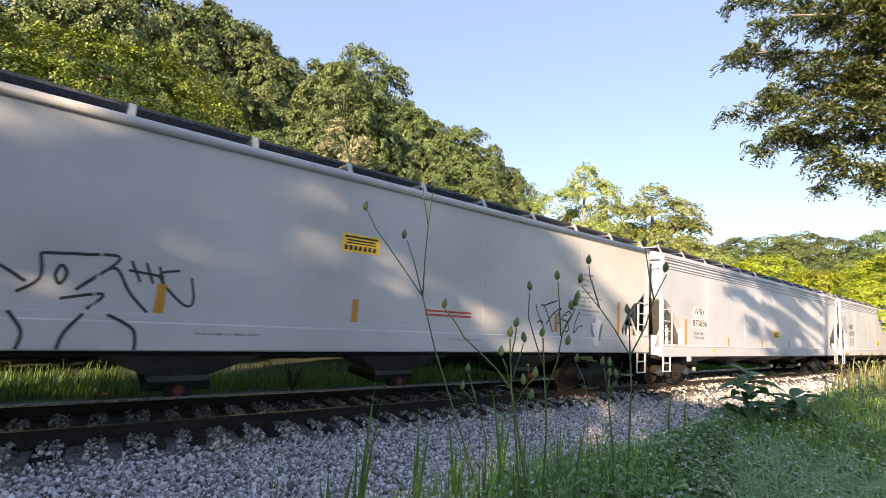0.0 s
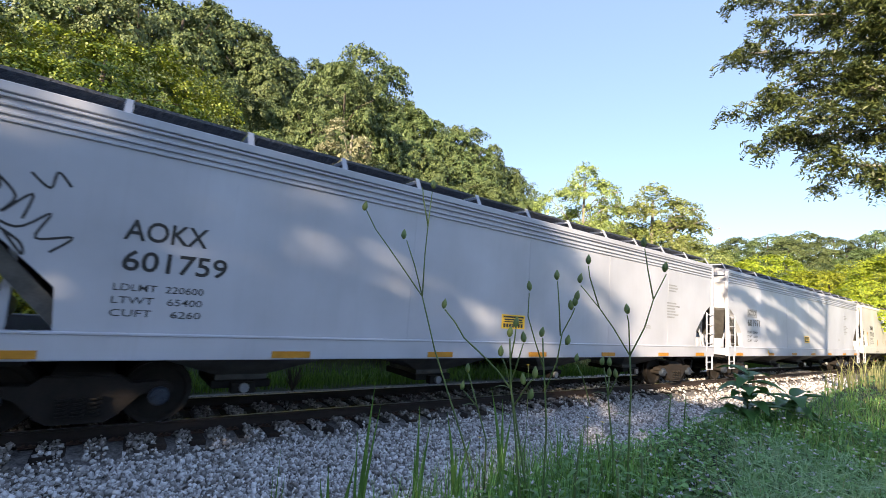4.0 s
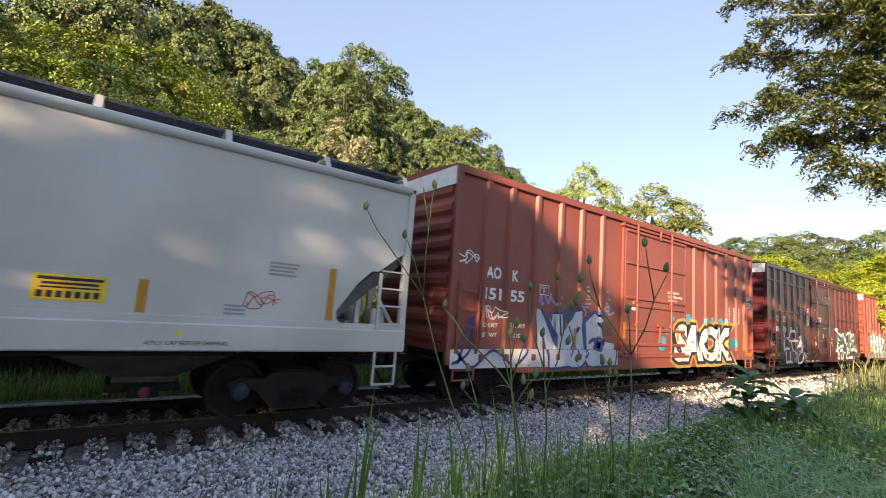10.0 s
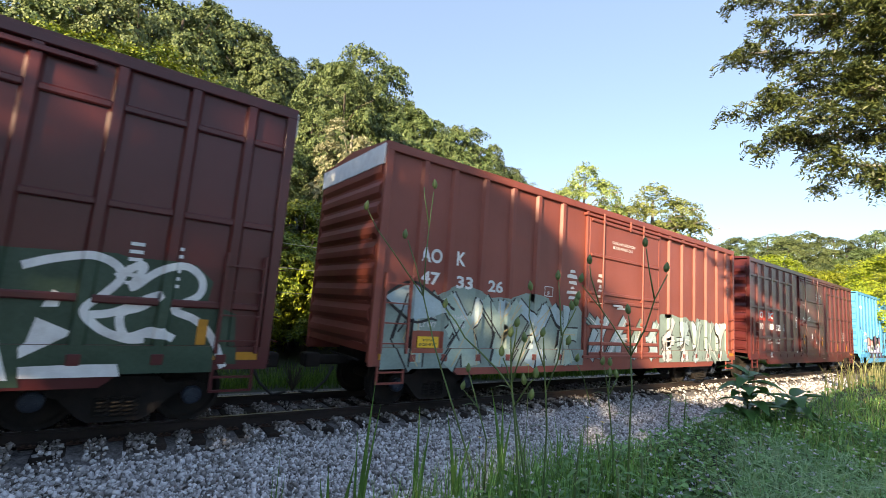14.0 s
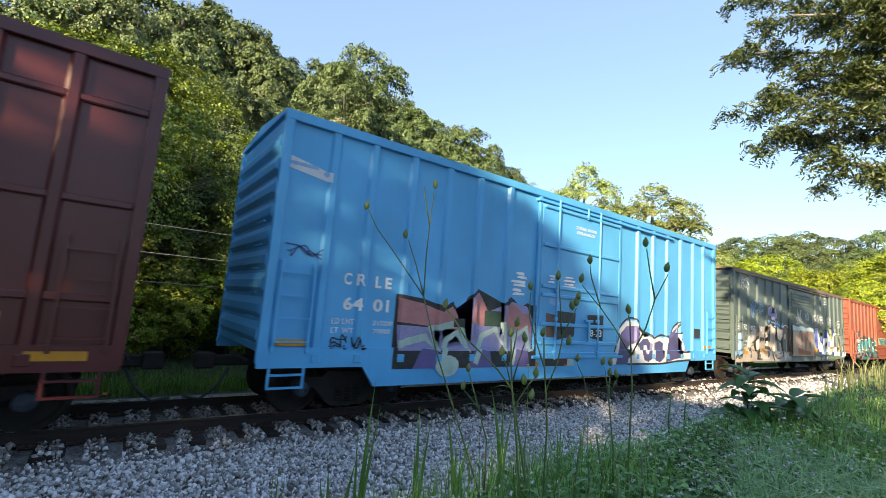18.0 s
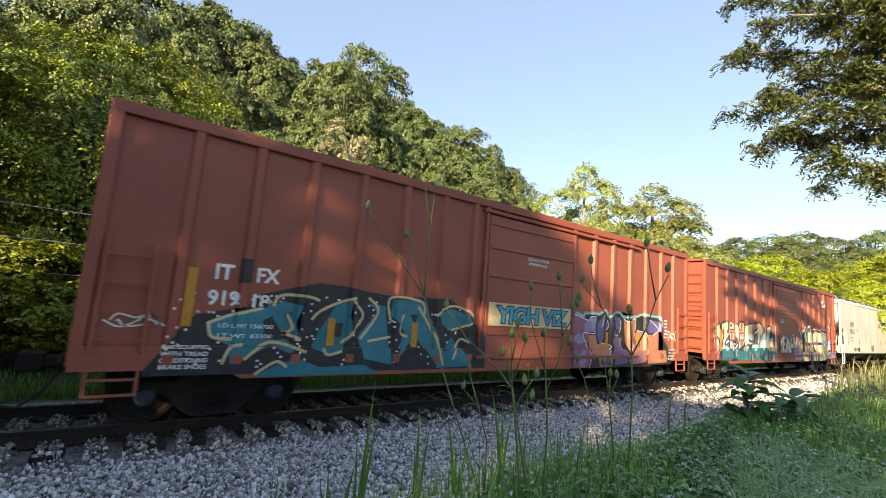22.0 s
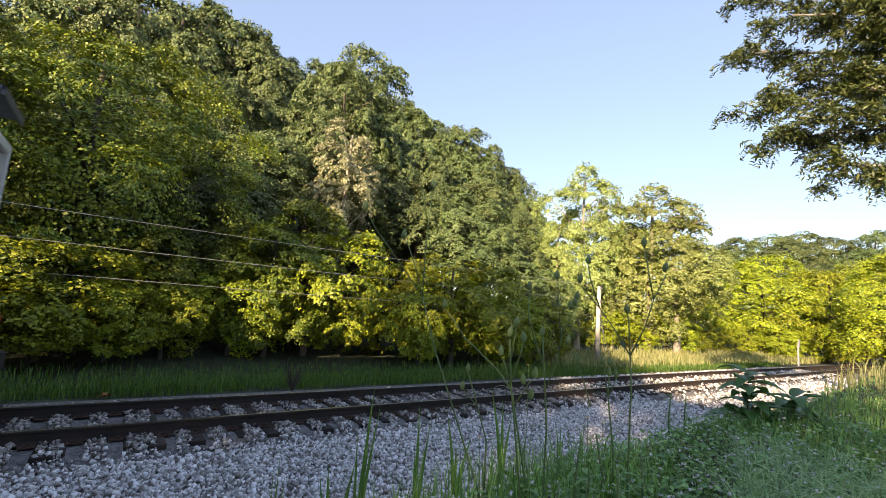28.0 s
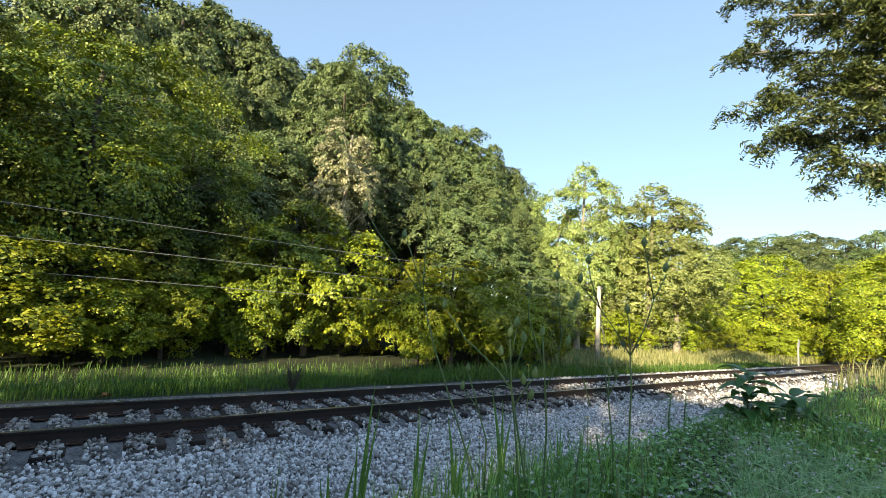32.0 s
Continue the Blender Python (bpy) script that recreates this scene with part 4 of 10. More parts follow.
def word_piece(car, text, x0, x1, z0, z1, fill, edge, y, surf, halo=None, shear=0.12, weight=0.03, rim=0.055, shadow=True):
    """Big sprayed letters: halo, dark rim and fill, each a coat of its own."""
    base = glyphs(text, weight, shear, 0.92)
    coats = [(edge, rim, 2)] + ([(halo, rim * 1.9, 1)] if halo else [])
    for mat, more, depth in reversed(coats):
        me = fitted(glyphs(text, weight + more, shear, 0.92), x0, z0, z1 - z0, x1 - x0, y - 0.002 * depth, base)
        shared("sprayed_outline", drape(me, surf, y - 0.002 * depth), mat, car)
    me = fitted(base, x0, z0, z1 - z0, x1 - x0, y)
    shared("sprayed_word", drape(me, surf, y - 0.006), fill, car, "large sprayed graffiti letters")


def wild_piece(car, x0, x1, z0, z1, fills, edge, light, y, surf, seed, letters=5, ground=None):
    """Interlocking sprayed shapes: bent bars with dark rims and thin highlights."""
    rng = random.Random(seed)
    w, h = (x1 - x0) / letters, z1 - z0
    if ground:
        top = [(x0 - 0.1 + (x1 - x0 + 0.2) * k / 22, z1 + rng.uniform(-0.16, 0.12) * h) for k in range(23)]
        patch(car, [(x1 + 0.1, z0), *reversed(top), (x0 - 0.1, z0)], ground, y - 0.001, surf, "sprayed_ground")
    bars_of = []
    for i in range(letters):
        cx = x0 + w * (i + 0.5)
        for k in range(4):
            a = (cx + rng.uniform(-0.55, 0.1) * w, z0 + h * rng.choice((0.02, 0.08, 0.45, 0.95)))
            b = (cx + rng.uniform(-0.25, 0.25) * w, z0 + h * rng.uniform(0.35, 0.65))
            c = (cx + rng.uniform(0.0, 0.55) * w, z0 + h * rng.choice((0.03, 0.5, 0.93, 0.98)))
            bars_of.append((a, b, c, rng.choice(fills), w * rng.uniform(0.20, 0.34)))
    for wide, depth, mat in ((0.075, 2, edge),):
        verts, faces = [], []
        for a, b, c, m, t in bars_of:
            v, f = ribbon([a, b, c], t + wide, False)
            faces += [tuple(i + len(verts) for i in q) for q in f]
            verts += [(p.x, y, p.y) for p in v]
        me = bpy.data.meshes.new("sprayed_outline")
        me.from_pydata(verts, [], faces)
        shared("sprayed_outline", drape(me, surf, y - 0.002 * depth), mat, car)
    for n, mat in enumerate(fills):
        verts, faces = [], []
        for a, b, c, m, t in bars_of:
            if m is mat:
                v, f = ribbon([a, b, c], t, False)
                faces += [tuple(i + len(verts) for i in q) for q in f]
                verts += [(p.x, y, p.y) for p in v]
        if faces:
            me = bpy.data.meshes.new("sprayed_shape")
            me.from_pydata(verts, [], faces)
            shared("sprayed_shape", drape(me, surf, y - 0.006 - 0.0012 * n), mat, car, "interlocking sprayed graffiti shapes")
    lines = [[(a[0] + t * 0.3, a[1]), (b[0] + t * 0.3, b[1]), (c[0] + t * 0.2, c[1])] for a, b, c, m, t in bars_of if rng.random() < 0.6]
    brush(car, lines, 0.025, light, y - 0.013, surf, "sprayed_highlight", smooth=False)
    brush(car, [[(a[0] - t * 0.5, a[1]), (b[0] - t * 0.45, b[1])] for a, b, c, m, t in bars_of if rng.random() < 0.7], 0.035, edge, y - 0.015, surf, "sprayed_line", smooth=False)


def scribble(car, x, z, w, h, mat, y, seed, surf=None, width=0.022, loops=3):
    """A quick tag: looping lines that spell nothing."""
    rng = random.Random(seed)
    lines = [[(x + w * (k + rng.uniform(-0.5, 0.9)) / 5, z + h * rng.random()) for k in range(6)] for _ in range(loops)]
    brush(car, lines, width, mat, y, surf, "sprayed_tag", "quick sprayed tag")


def peeling(car, x, z, w, h, mat, y, seed, surf=None, n=5):
    """Scraps of an old paper label."""
    rng = random.Random(seed)
    for k in range(n):
        a, b = x + w * rng.uniform(0, 0.4), x + w * rng.uniform(0.6, 1)
        c = z + h * (k + rng.uniform(0.0, 0.3)) / n
        patch(car, [(a, c), (b, c + rng.uniform(-0.02, 0.02)), (b + rng.uniform(-0.05, 0.03), c + h * 0.6 / n), (a + 0.3 * (b - a), c + h * rng.uniform(0.4, 0.75) / n), (a + 0.02, c + h * 0.5 / n)], mat, y, surf, "peeling_label", "torn paper label")


def bars(car, x, z, widths, height, gap, mat, y, name="stencil_bar", label=""):
    """Lines of small writing, as plain bars."""
    rows = [(x, x + w, y - 0.002, y, z - k * (height + gap), z - k * (height + gap) + height) for k, w in enumerate(widths)]
    return part(name, boxes(*rows), mat, car, label)


def placard(car, x, z, w, h, y):
    p = part("warning_placard", boxes((x, x + w, y - 0.004, y, z, z + h)), YELLOW, car, "yellow warning placard with black print")
    rows = [(x + 0.06 * w, x + 0.94 * w, 0.78, 0.90), (x + 0.12 * w, x + 0.88 * w, 0.60, 0.70), (x + 0.1 * w, x + 0.9 * w, 0.46, 0.53)]
    part("print", boxes(*[(a, b, y - 0.007, y - 0.004, z + h * c, z + h * d) for a, b, c, d in rows], *[(x + w * (0.07 + 0.125 * k), x + w * (0.155 + 0.125 * k), y - 0.007, y - 0.004, z + h * 0.1, z + h * 0.36) for k in range(7)]), INK, p)


def reflector(car, x, z0, z1, y, w=0.12, mat=None):
    part("reflector", boxes((x, x + w, y - 0.004, y, z0, z1)), mat or AMBER, car, "amber reflective strip")


# ---------------------------------------------------------------- covered hoppers
def grating(length, width):
    """A walkway panel: bearing bars and cross rods."""
    rows = [(0, length, -width / 2 + width * k / 9, -width / 2 + width * k / 9 + 0.012, -0.02, 0.02) for k in range(10)]
    n = int(length / 0.09)
    rows += [(length * k / n, length * k / n + 0.014, -width / 2, width / 2, -0.012, 0.012) for k in range(n)]
    return boxes(*rows)


def hopper(left, length, style, marks, numbers, small, paint, label, bays, placard_at, strips, extra=None):
    car = tagged(new("hopper_car"), label, "rail car", "cars of the freight train")
    MOVING.append((car, left))
    L = length
    banded = style == "banded"
    z_sill0, z_sill1, eave = (0.86, 1.20, 3.93) if banded else (0.98, 1.44, 3.88)
    body_top = 3.50 if banded else eave
    slope = [(0.20, 2.58), (0.62, 2.36), (1.36, 1.70), (1.42, z_sill1 - 0.05)] if banded else [(0.14, 2.72), (0.66, 2.34), (0.78, 2.34), (1.06, 2.10), (1.42, 1.62), (1.40, 1.50), (1.30, z_sill1 - 0.02)]
    outline = slope + [(L - x, z) for x, z in reversed(slope)] + [(L - slope[0][0], body_top), (slope[0][0], body_top)]
    bm = bmesh.new()
    prism(bm, outline, SIDE, HALF)
    part("body", bm, paint, car)
    # roof: a low arch over the body
    bm = bmesh.new()
    sect = [(SIDE, body_top)] + ([(SIDE - 0.0, 3.52), (SIDE + 0.03, 3.90)] if banded else []) + [(SIDE + 0.02, eave), (SIDE + 0.10, eave + 0.07), (-0.8, eave + 0.20), (0, eave + 0.24)]
    sect = sect + [(-y, z) for y, z in reversed(sect[:-1])]
    ends = [[bm.verts.new((x, y, z)) for y, z in sect] for x in (0.12, L - 0.12)]
    for i in range(len(sect) - 1):
        bm.faces.new((ends[0][i], ends[0][i + 1], ends[1][i + 1], ends[1][i]))
    bm.faces.new(ends[0])
    bm.faces.new(ends[1])
    bmesh.ops.recalc_face_normals(bm, faces=bm.faces)
    part("roof", bm, paint, car)
    if banded:
        for z in (3.52, 3.60, 3.70, 3.80):
            part("roof_rib", boxes((0.14, L - 0.14, SIDE - 0.035, SIDE + 0.03, z, z + 0.035), bevel=0.008), paint, car)
        part("eave_plate", boxes((0.12, L - 0.12, SIDE - 0.03, SIDE + 0.05, 3.86, 3.98), bevel=0.01), paint, car)
    else:
        bm = bmesh.new()
        pts = [(0.10, SIDE - 0.01, eave), (L - 0.10, SIDE - 0.01, eave)]
        tube(bm, pts, 0.075, 0.075, 10)
        part("eave_tube", bm, paint, car, "", True)
    for x in [L * k / 6 for k in range(1, 6)]:
        part("side_seam", boxes((x - 0.02, x + 0.02, SIDE - 0.004, SIDE + 0.01, z_sill1, body_top - 0.01)), paint, car)
    # side sills, bolster plates and end frames
    for s in (-1, 1):
        y0, y1 = (SIDE - 0.035, SIDE + 0.10) if s < 0 else (HALF - 0.10, HALF + 0.035)
        if banded:
            part("side_sill", boxes((0.02, L - 0.02, y0, y1, z_sill0, z_sill1 - 0.02), (0.02, L - 0.02, y0 - 0.02, y1, z_sill1 - 0.04, z_sill1), bevel=0.012), paint, car)
        else:
            b = boxes((0, L, y0 - 0.03, y1, z_sill0, z_sill1 - 0.09), bevel=0.02)
            bm2 = bmesh.new()
            prism(bm2, [(0, z_sill1 - 0.1), (L, z_sill1 - 0.1), (L, z_sill1), (0, z_sill1)], y0 if s < 0 else y0, y1)
            tmp = bpy.data.meshes.new("tmp")
            bm2.to_mesh(tmp)
            bm2.free()
            b.from_mesh(tmp)
            bpy.data.meshes.remove(tmp)
            part("side_sill", b, paint, car)
        for x in (0.0, L - 0.14):
            part("corner_post", boxes((x, x + 0.14, y0, y1 - 0.02, z_sill1 - 0.02, eave - 0.02), bevel=0.015), paint, car)
    for x, s in ((0, 1), (L, -1)):
        part("end_platform", boxes((x + s * 0.0, x + s * 1.2, -1.5, 1.5, z_sill1 - 0.42, z_sill1 - 0.36)), UNDER, car)
        part("end_sill", boxes((min(x, x + s * 0.12), max(x, x + s * 0.12), SIDE, HALF, z_sill0 + 0.02, z_sill1 - 0.06), bevel=0.02), paint, car)
        part("end_beam", boxes((min(x, x + s * 0.1), max(x, x + s * 0.1), SIDE + 0.1, HALF - 0.1, eave - 0.16, eave - 0.02), bevel=0.01), paint, car)
        for y in (-0.55, 0.55):
            part("end_strut", boxes((x + s * 0.25 - 0.05, x + s * 0.25 + 0.05, y - 0.05, y + 0.05, z_sill1 - 0.38, 2.75), bevel=0.01), paint, car)
        part("slope_brace", boxes((x + s * 0.9 - 0.05, x + s * 0.9 + 0.05, SIDE + 0.25, SIDE + 0.33, z_sill1 - 0.38, 2.2), bevel=0.01), paint, car)
        part("walk_end", boxes((min(x - s * 0.28, x + s * 0.3), max(x - s * 0.28, x + s * 0.3), -1.25, 0.3, eave + 0.12, eave + 0.17), (min(x - s * 0.28, x - s * 0.25), max(x - s * 0.28, x - s * 0.25), -1.25, 0.3, eave + 0.05, eave + 0.17)), GRATE, car, "grated end walkway")
        part("brake_housing", boxes((x + s * 0.03, x + s * 0.2, 0.2, 0.55, 1.7, 2.1), (x - s * 0.05, x + s * 0.05, 0.3, 0.45, 1.5, 2.3), bevel=0.03), paint, car)
        foot = z_sill1 - 0.04
        slab = [(x + s * u, z) for u, z in ((0.16, 2.50), (0.32, 2.62), (1.46, foot + 0.30), (1.46, foot))]
        # the shade under the overhang is put into this sheet's dark colour
        part("slope_sheet", prism(bmesh.new(), slab, SIDE + 0.14, HALF - 0.14), SHADE_PAINT, car, "dark sloping end sheet with its shade painted in")
        bm = bmesh.new()
        lathe(bm, [(0.04, -0.62), (0.17, -0.58), (0.19, -0.5), (0.19, 0.5), (0.17, 0.58), (0.04, 0.62)], (x + s * 0.62, 0, foot + 0.22), "y", 18)
        part("air_reservoir", bm, paint, car, "air brake reservoir on the end platform", True)
        part("valve_box", boxes((min(x + s * 0.25, x + s * 0.55), max(x + s * 0.25, x + s * 0.55), SIDE + 0.35, SIDE + 0.65, foot - 0.05, foot + 0.30), bevel=0.03), paint, car)
        for y in (SIDE + 0.3, HALF - 0.3):
            bm = bmesh.new()
            tube(bm, [(x + s * 0.1, y, foot), (x + s * 0.75, y, foot + 0.85)], 0.035, 0.035, 6)
            part("end_brace", bm, paint, car)
        # grab irons and ladders by the ends
        a, b = (0.10, 0.62) if s > 0 else (L - 0.62, L - 0.10)
        part("ladder_stile", boxes(((b if s > 0 else a) - 0.03, (b if s > 0 else a) + 0.03, SIDE - 0.06, SIDE - 0.02, z_sill1 - 0.15, 2.32), bevel=0.006), paint, car)
        rung = mesh_of(boxes((a, b, SIDE - 0.075, SIDE - 0.05, -0.013, 0.013)), "rung", paint)
        for z in ((1.30, 1.62, 1.92, 2.26) if banded else (1.46, 1.76, 2.06, 2.36)):
            shared("rung", rung, parent=car, m=pose(0, 0, z))
        sill_step(car, a + 0.02, b - 0.06, 0.42, z_sill0 + 0.04, SIDE - 0.02, paint)
        truck(car, x + s * 1.8)
    couplers(car, L)
    # discharge bays under the body
    for x in bays:
        bm = bmesh.new()
        rings = []
        for z, hx, hy in ((z_sill1, 1.75, 1.5), (z_sill0 - 0.05, 1.25, 1.25), (0.50, 0.42, 0.62), (0.40, 0.42, 0.62)):
            rings.append([bm.verts.new((x + sx * hx, sy * hy, z)) for sx, sy in ((-1, -1), (1, -1), (1, 1), (-1, 1))])
        for a, b in zip(rings, rings[1:]):
            for i in range(4):
                bm.faces.new((a[i], a[(i + 1) % 4], b[(i + 1) % 4], b[i]))
        bm.faces.new(rings[0])
        bm.faces.new(rings[-1])
        bmesh.ops.recalc_face_normals(bm, faces=bm.faces)
        bay = part("discharge_bay", bm, SHADE_PAINT, car, "sloping discharge bay under the body")
        part("outlet_gate", boxes((x - 0.48, x + 0.48, -0.70, 0.70, 0.30, 0.42), (x - 0.2, x + 0.2, -0.86, -0.70, 0.24, 0.40), bevel=0.015), UNDER, bay)
        bm = bmesh.new()
        lathe(bm, [(0.075, -0.93), (0.075, -0.86), (0.05, -0.86)], (x, 0, 0.33), "y", 14)
        part("outlet_cap", bm, OUTLET_RED if not banded else GREY_PAINT, bay, "round outlet cap")
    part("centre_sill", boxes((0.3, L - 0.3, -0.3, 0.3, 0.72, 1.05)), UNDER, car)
    bm = bmesh.new()
    tube(bm, [(2.9, SIDE + 0.2, 0.92), (L - 2.9, SIDE + 0.2, 0.92)], 0.03, 0.03, 6)
    part("air_pipe", bm, UNDER, car)
    # roof walkway
    n = 12
    step = (L - 0.3) / n
    panel = mesh_of(grating(step - 0.10, 0.62), "walkway_panel", GRATE)
    bracket = mesh_of(boxes((-0.045, 0.045, -0.30, 0.34, -0.05, -0.02), bevel=0.005), "walkway_bracket", paint)
    plate = bmesh.new()
    prism(plate, [(-0.05, 0), (0.05, 0), (0.045, 0.26), (-0.045, 0.26)], 0, 0.02)
    for v in plate.verts:
        v.co.y += 0.62 * v.co.z
    plate = mesh_of(plate, "bracket_plate", paint)
    for k in range(n):
        shared("walkway_panel", panel, parent=car, m=pose(0.2 + k * step, -1.12, eave + 0.28), label="dark steel grating")
    for k in range(n + 1):
        shared("walkway_bracket", bracket, parent=car, m=pose(0.15 + k * step, -1.12, eave + 0.28))
        shared("bracket_plate", plate, parent=car, m=pose(0.15 + k * step, SIDE + 0.08, eave + 0.045))
    part("hatch_trough", boxes((0.8, L - 0.8, -0.35, 0.35, eave + 0.22, eave + 0.34), bevel=0.03), paint, car)
    # writing
    y = SIDE - 0.004
    for text, x, z, cap, width in marks:
        lettering(car, text, x, z, cap, width, INK, y - 0.003, "black painted reporting mark")
    for text, x, z, cap, width in numbers:
        lettering(car, text, x, z, cap, width, INK, y, "black painted weights", 0.005)
    for x, z, widths, hgt, mat in small:
        bars(car, x, z, widths, hgt, hgt * 0.9, mat, y)
    if placard_at:
        placard(car, placard_at[0], placard_at[1], 0.75, 0.30, y)
    for x, z0, z1 in strips:
        if z1 - z0 > 0.2:
            reflector(car, x, z0, z1, y)
        else:
            part("reflector", boxes((x, x + 0.62, SIDE - 0.062, SIDE - 0.055, z0, z1)), AMBER, car, "amber reflective strip")
    if extra:
        extra(car, y)
    return true_size(car)


# Bays and slope sheets: paint darkened for the car's own shade, dirt over it.
SHADE_PAINT = surface("shade_dark_hopper_paint", (0.05, 0.05, 0.05), (0.12, 0.115, 0.11), 0.6, 0, 3, 40, 0.1, dirt=(0.03, 0.022, 0.018), dirt_scale=2, dirt_amount=0.7)


# ---------------------------------------------------------------- boxcars
def boxcar(left, length, roof_z, paint, label, posts, door, grid=(), rail_paint=None, door_style="plug", white_top=False, low_sill=(2.1, 13.9), drop=0.54, marks=(), numbers=(), small=(), strips=(), extra=None, end_paint=None):
    car = tagged(new("boxcar"), label, "rail car", "cars of the freight train")
    MOVING.append((car, left))
    L = length
    rail_paint = rail_paint or paint
    wall = SIDE + 0.07
    bm = bmesh.new()
    box(bm, 0.05, L - 0.05, wall, -wall, 0.95, roof_z - 0.1)
    part("body", bm, paint, car)
    bm = bmesh.new()
    sect = [(SIDE - 0.01, roof_z - 0.05), (SIDE - 0.01, roof_z), (0, roof_z + 0.14), (HALF + 0.01, roof_z), (HALF + 0.01, roof_z - 0.05)]
    e = [[bm.verts.new((x, y, z)) for y, z in sect] for x in (0, L)]
    for i in range(4):
        bm.faces.new((e[0][i], e[0][i + 1], e[1][i + 1], e[1][i]))
    bm.faces.new((e[0][4], e[0][0], e[1][0], e[1][4]))
    bm.faces.new(e[0])
    bm.faces.new(e[1])
    bmesh.ops.recalc_face_normals(bm, faces=bm.faces)
    part("roof", bm, rail_paint, car)
    for s in (-1, 1):
        ya, yb = (SIDE - 0.012, wall + 0.01) if s < 0 else (-wall - 0.01, HALF + 0.012)
        part("top_rail", boxes((0, L, ya, yb, roof_z - 0.16, roof_z - 0.04), bevel=0.012), rail_paint, car)
        b = bmesh.new()
        a0, a1 = low_sill
        prism(b, [(0.02, 1.04), (0.02, 0.73), (a0 - 0.25, 0.73), (a0, drop), (a1, drop), (a1 + 0.25, 0.73), (L - 0.02, 0.73), (L - 0.02, 1.04)], ya + 0.005, yb)
        part("side_sill", b, paint, car)
        for x in (0.0, L - 0.16):
            part("corner_post", boxes((x, x + 0.16, ya + 0.004, yb + 0.03 * s * -1, 0.79, roof_z - 0.14), bevel=0.01), paint, car)
    # outside posts: a hat section each
    post = bmesh.new()
    prof = [(-0.10, 0.0), (-0.055, -0.07), (0.055, -0.07), (0.10, 0.0)]
    e = [[post.verts.new((x, y, z)) for x, y in prof] for z in (0.92, roof_z - 0.15)]
    for i in range(3):
        post.faces.new((e[0][i], e[0][i + 1], e[1][i + 1], e[1][i]))
    post.faces.new(e[0])
    post.faces.new(e[1])
    bmesh.ops.recalc_face_normals(post, faces=post.faces)
    post_me = mesh_of(post, "side_post", paint)
    for x in posts:
        shared("side_post", post_me, parent=car, m=pose(x, wall, 0))
    shoe = mesh_of(boxes((-0.075, 0.075, SIDE - 0.03, SIDE + 0.01, 0.80, 0.94), bevel=0.01), "post_foot", paint)
    for x in posts:
        shared("post_foot", shoe, parent=car, m=pose(x, 0, 0))
    edges = [0.1] + list(posts) + [L - 0.1]
    for z in grid:
        for a, b in zip(edges, edges[1:]):
            if b - a > 1.6:
                continue
            part("girt", boxes((a + 0.06, b - 0.06, wall - 0.055, wall + 0.01, z - 0.05, z + 0.05), bevel=0.02), paint, car)
    # corrugated ends
    for x, s in ((0, -1), (L, 1)):
        n = 9
        for k in range(n):
            z0 = 1.05 + (roof_z - 1.35) * k / n
            bm = bmesh.new()
            h = (roof_z - 1.35) / n
            ring = [(0, 0.05), (0.07, 0.30), (0.07, 0.62), (0, 0.92)]
            e = [[bm.verts.new((x - s * 0.05 + s * u, y, z0 + h * v)) for u, v in ring] for y in (SIDE + 0.16, HALF - 0.16)]
            for i in range(3):
                bm.faces.new((e[0][i], e[0][i + 1], e[1][i + 1], e[1][i]))
            bm.faces.new(e[0])
            bm.faces.new(e[1])
            bmesh.ops.recalc_face_normals(bm, faces=bm.faces)
            part("end_rib", bm, end_paint or paint, car)
        if white_top:
            part("height_panel", boxes((min(x + s * 0.0, x + s * 0.03), max(x + s * 0.0, x + s * 0.03), SIDE + 0.05, HALF - 0.05, roof_z - 0.42, roof_z - 0.04)), CHALK, car, "white excess-height panel on the end")
        a, b = (0.22, 0.78) if s < 0 else (L - 0.78, L - 0.22)
        ladder(car, a, b, 0.95, 2.35, 4, SIDE - 0.004, paint)
        sill_step(car, a, b, 0.42, 0.80, SIDE + 0.02, paint)
        for k in range(6):
            part("end_rung", boxes((min(x + s * 0.10, x + s * 0.12), max(x + s * 0.10, x + s * 0.12), SIDE + 0.1, SIDE + 0.55, 1.1 + 0.36 * k, 1.12 + 0.36 * k)), paint, car)
        truck(car, x - s * 1.85)
    couplers(car, L)
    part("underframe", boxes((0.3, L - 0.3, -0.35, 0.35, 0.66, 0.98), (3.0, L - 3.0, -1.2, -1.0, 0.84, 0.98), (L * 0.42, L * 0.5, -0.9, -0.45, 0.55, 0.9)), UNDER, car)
    # door
    d0, d1 = door
    dz0, dz1 = 0.92, roof_z - 0.30
    dy = wall - 0.075
    dr = part("door", boxes((d0, d1, dy, wall - 0.004, dz0, dz1), bevel=0.015), rail_paint if door_style == "rusty" else paint, car, "sliding side door")
    if door_style == "plug":
        for z in (0.94, 1.2, 1.62, 2.28, 2.48, 3.45, dz1 - 0.06):
            if z < dz1:
                part("door_rib", boxes((d0 + 0.04, d1 - 0.04, dy - 0.05, dy + 0.004, z - 0.045, z + 0.045), bevel=0.018), paint, dr)
        for x in (d0 + 0.58, (d0 + d1) / 2 + 0.1, d1 - 1.0):
            b = bmesh.new()
            tube(b, [(x, dy - 0.06, dz1 - 0.12 if d0 + 1 < x < d1 - 1.2 else dz0 - 0.1), (x, dy - 0.06, dz1 + 0.16)], 0.026, 0.026, 8)
            part("lock_rod", b, paint, dr, "vertical locking rod")
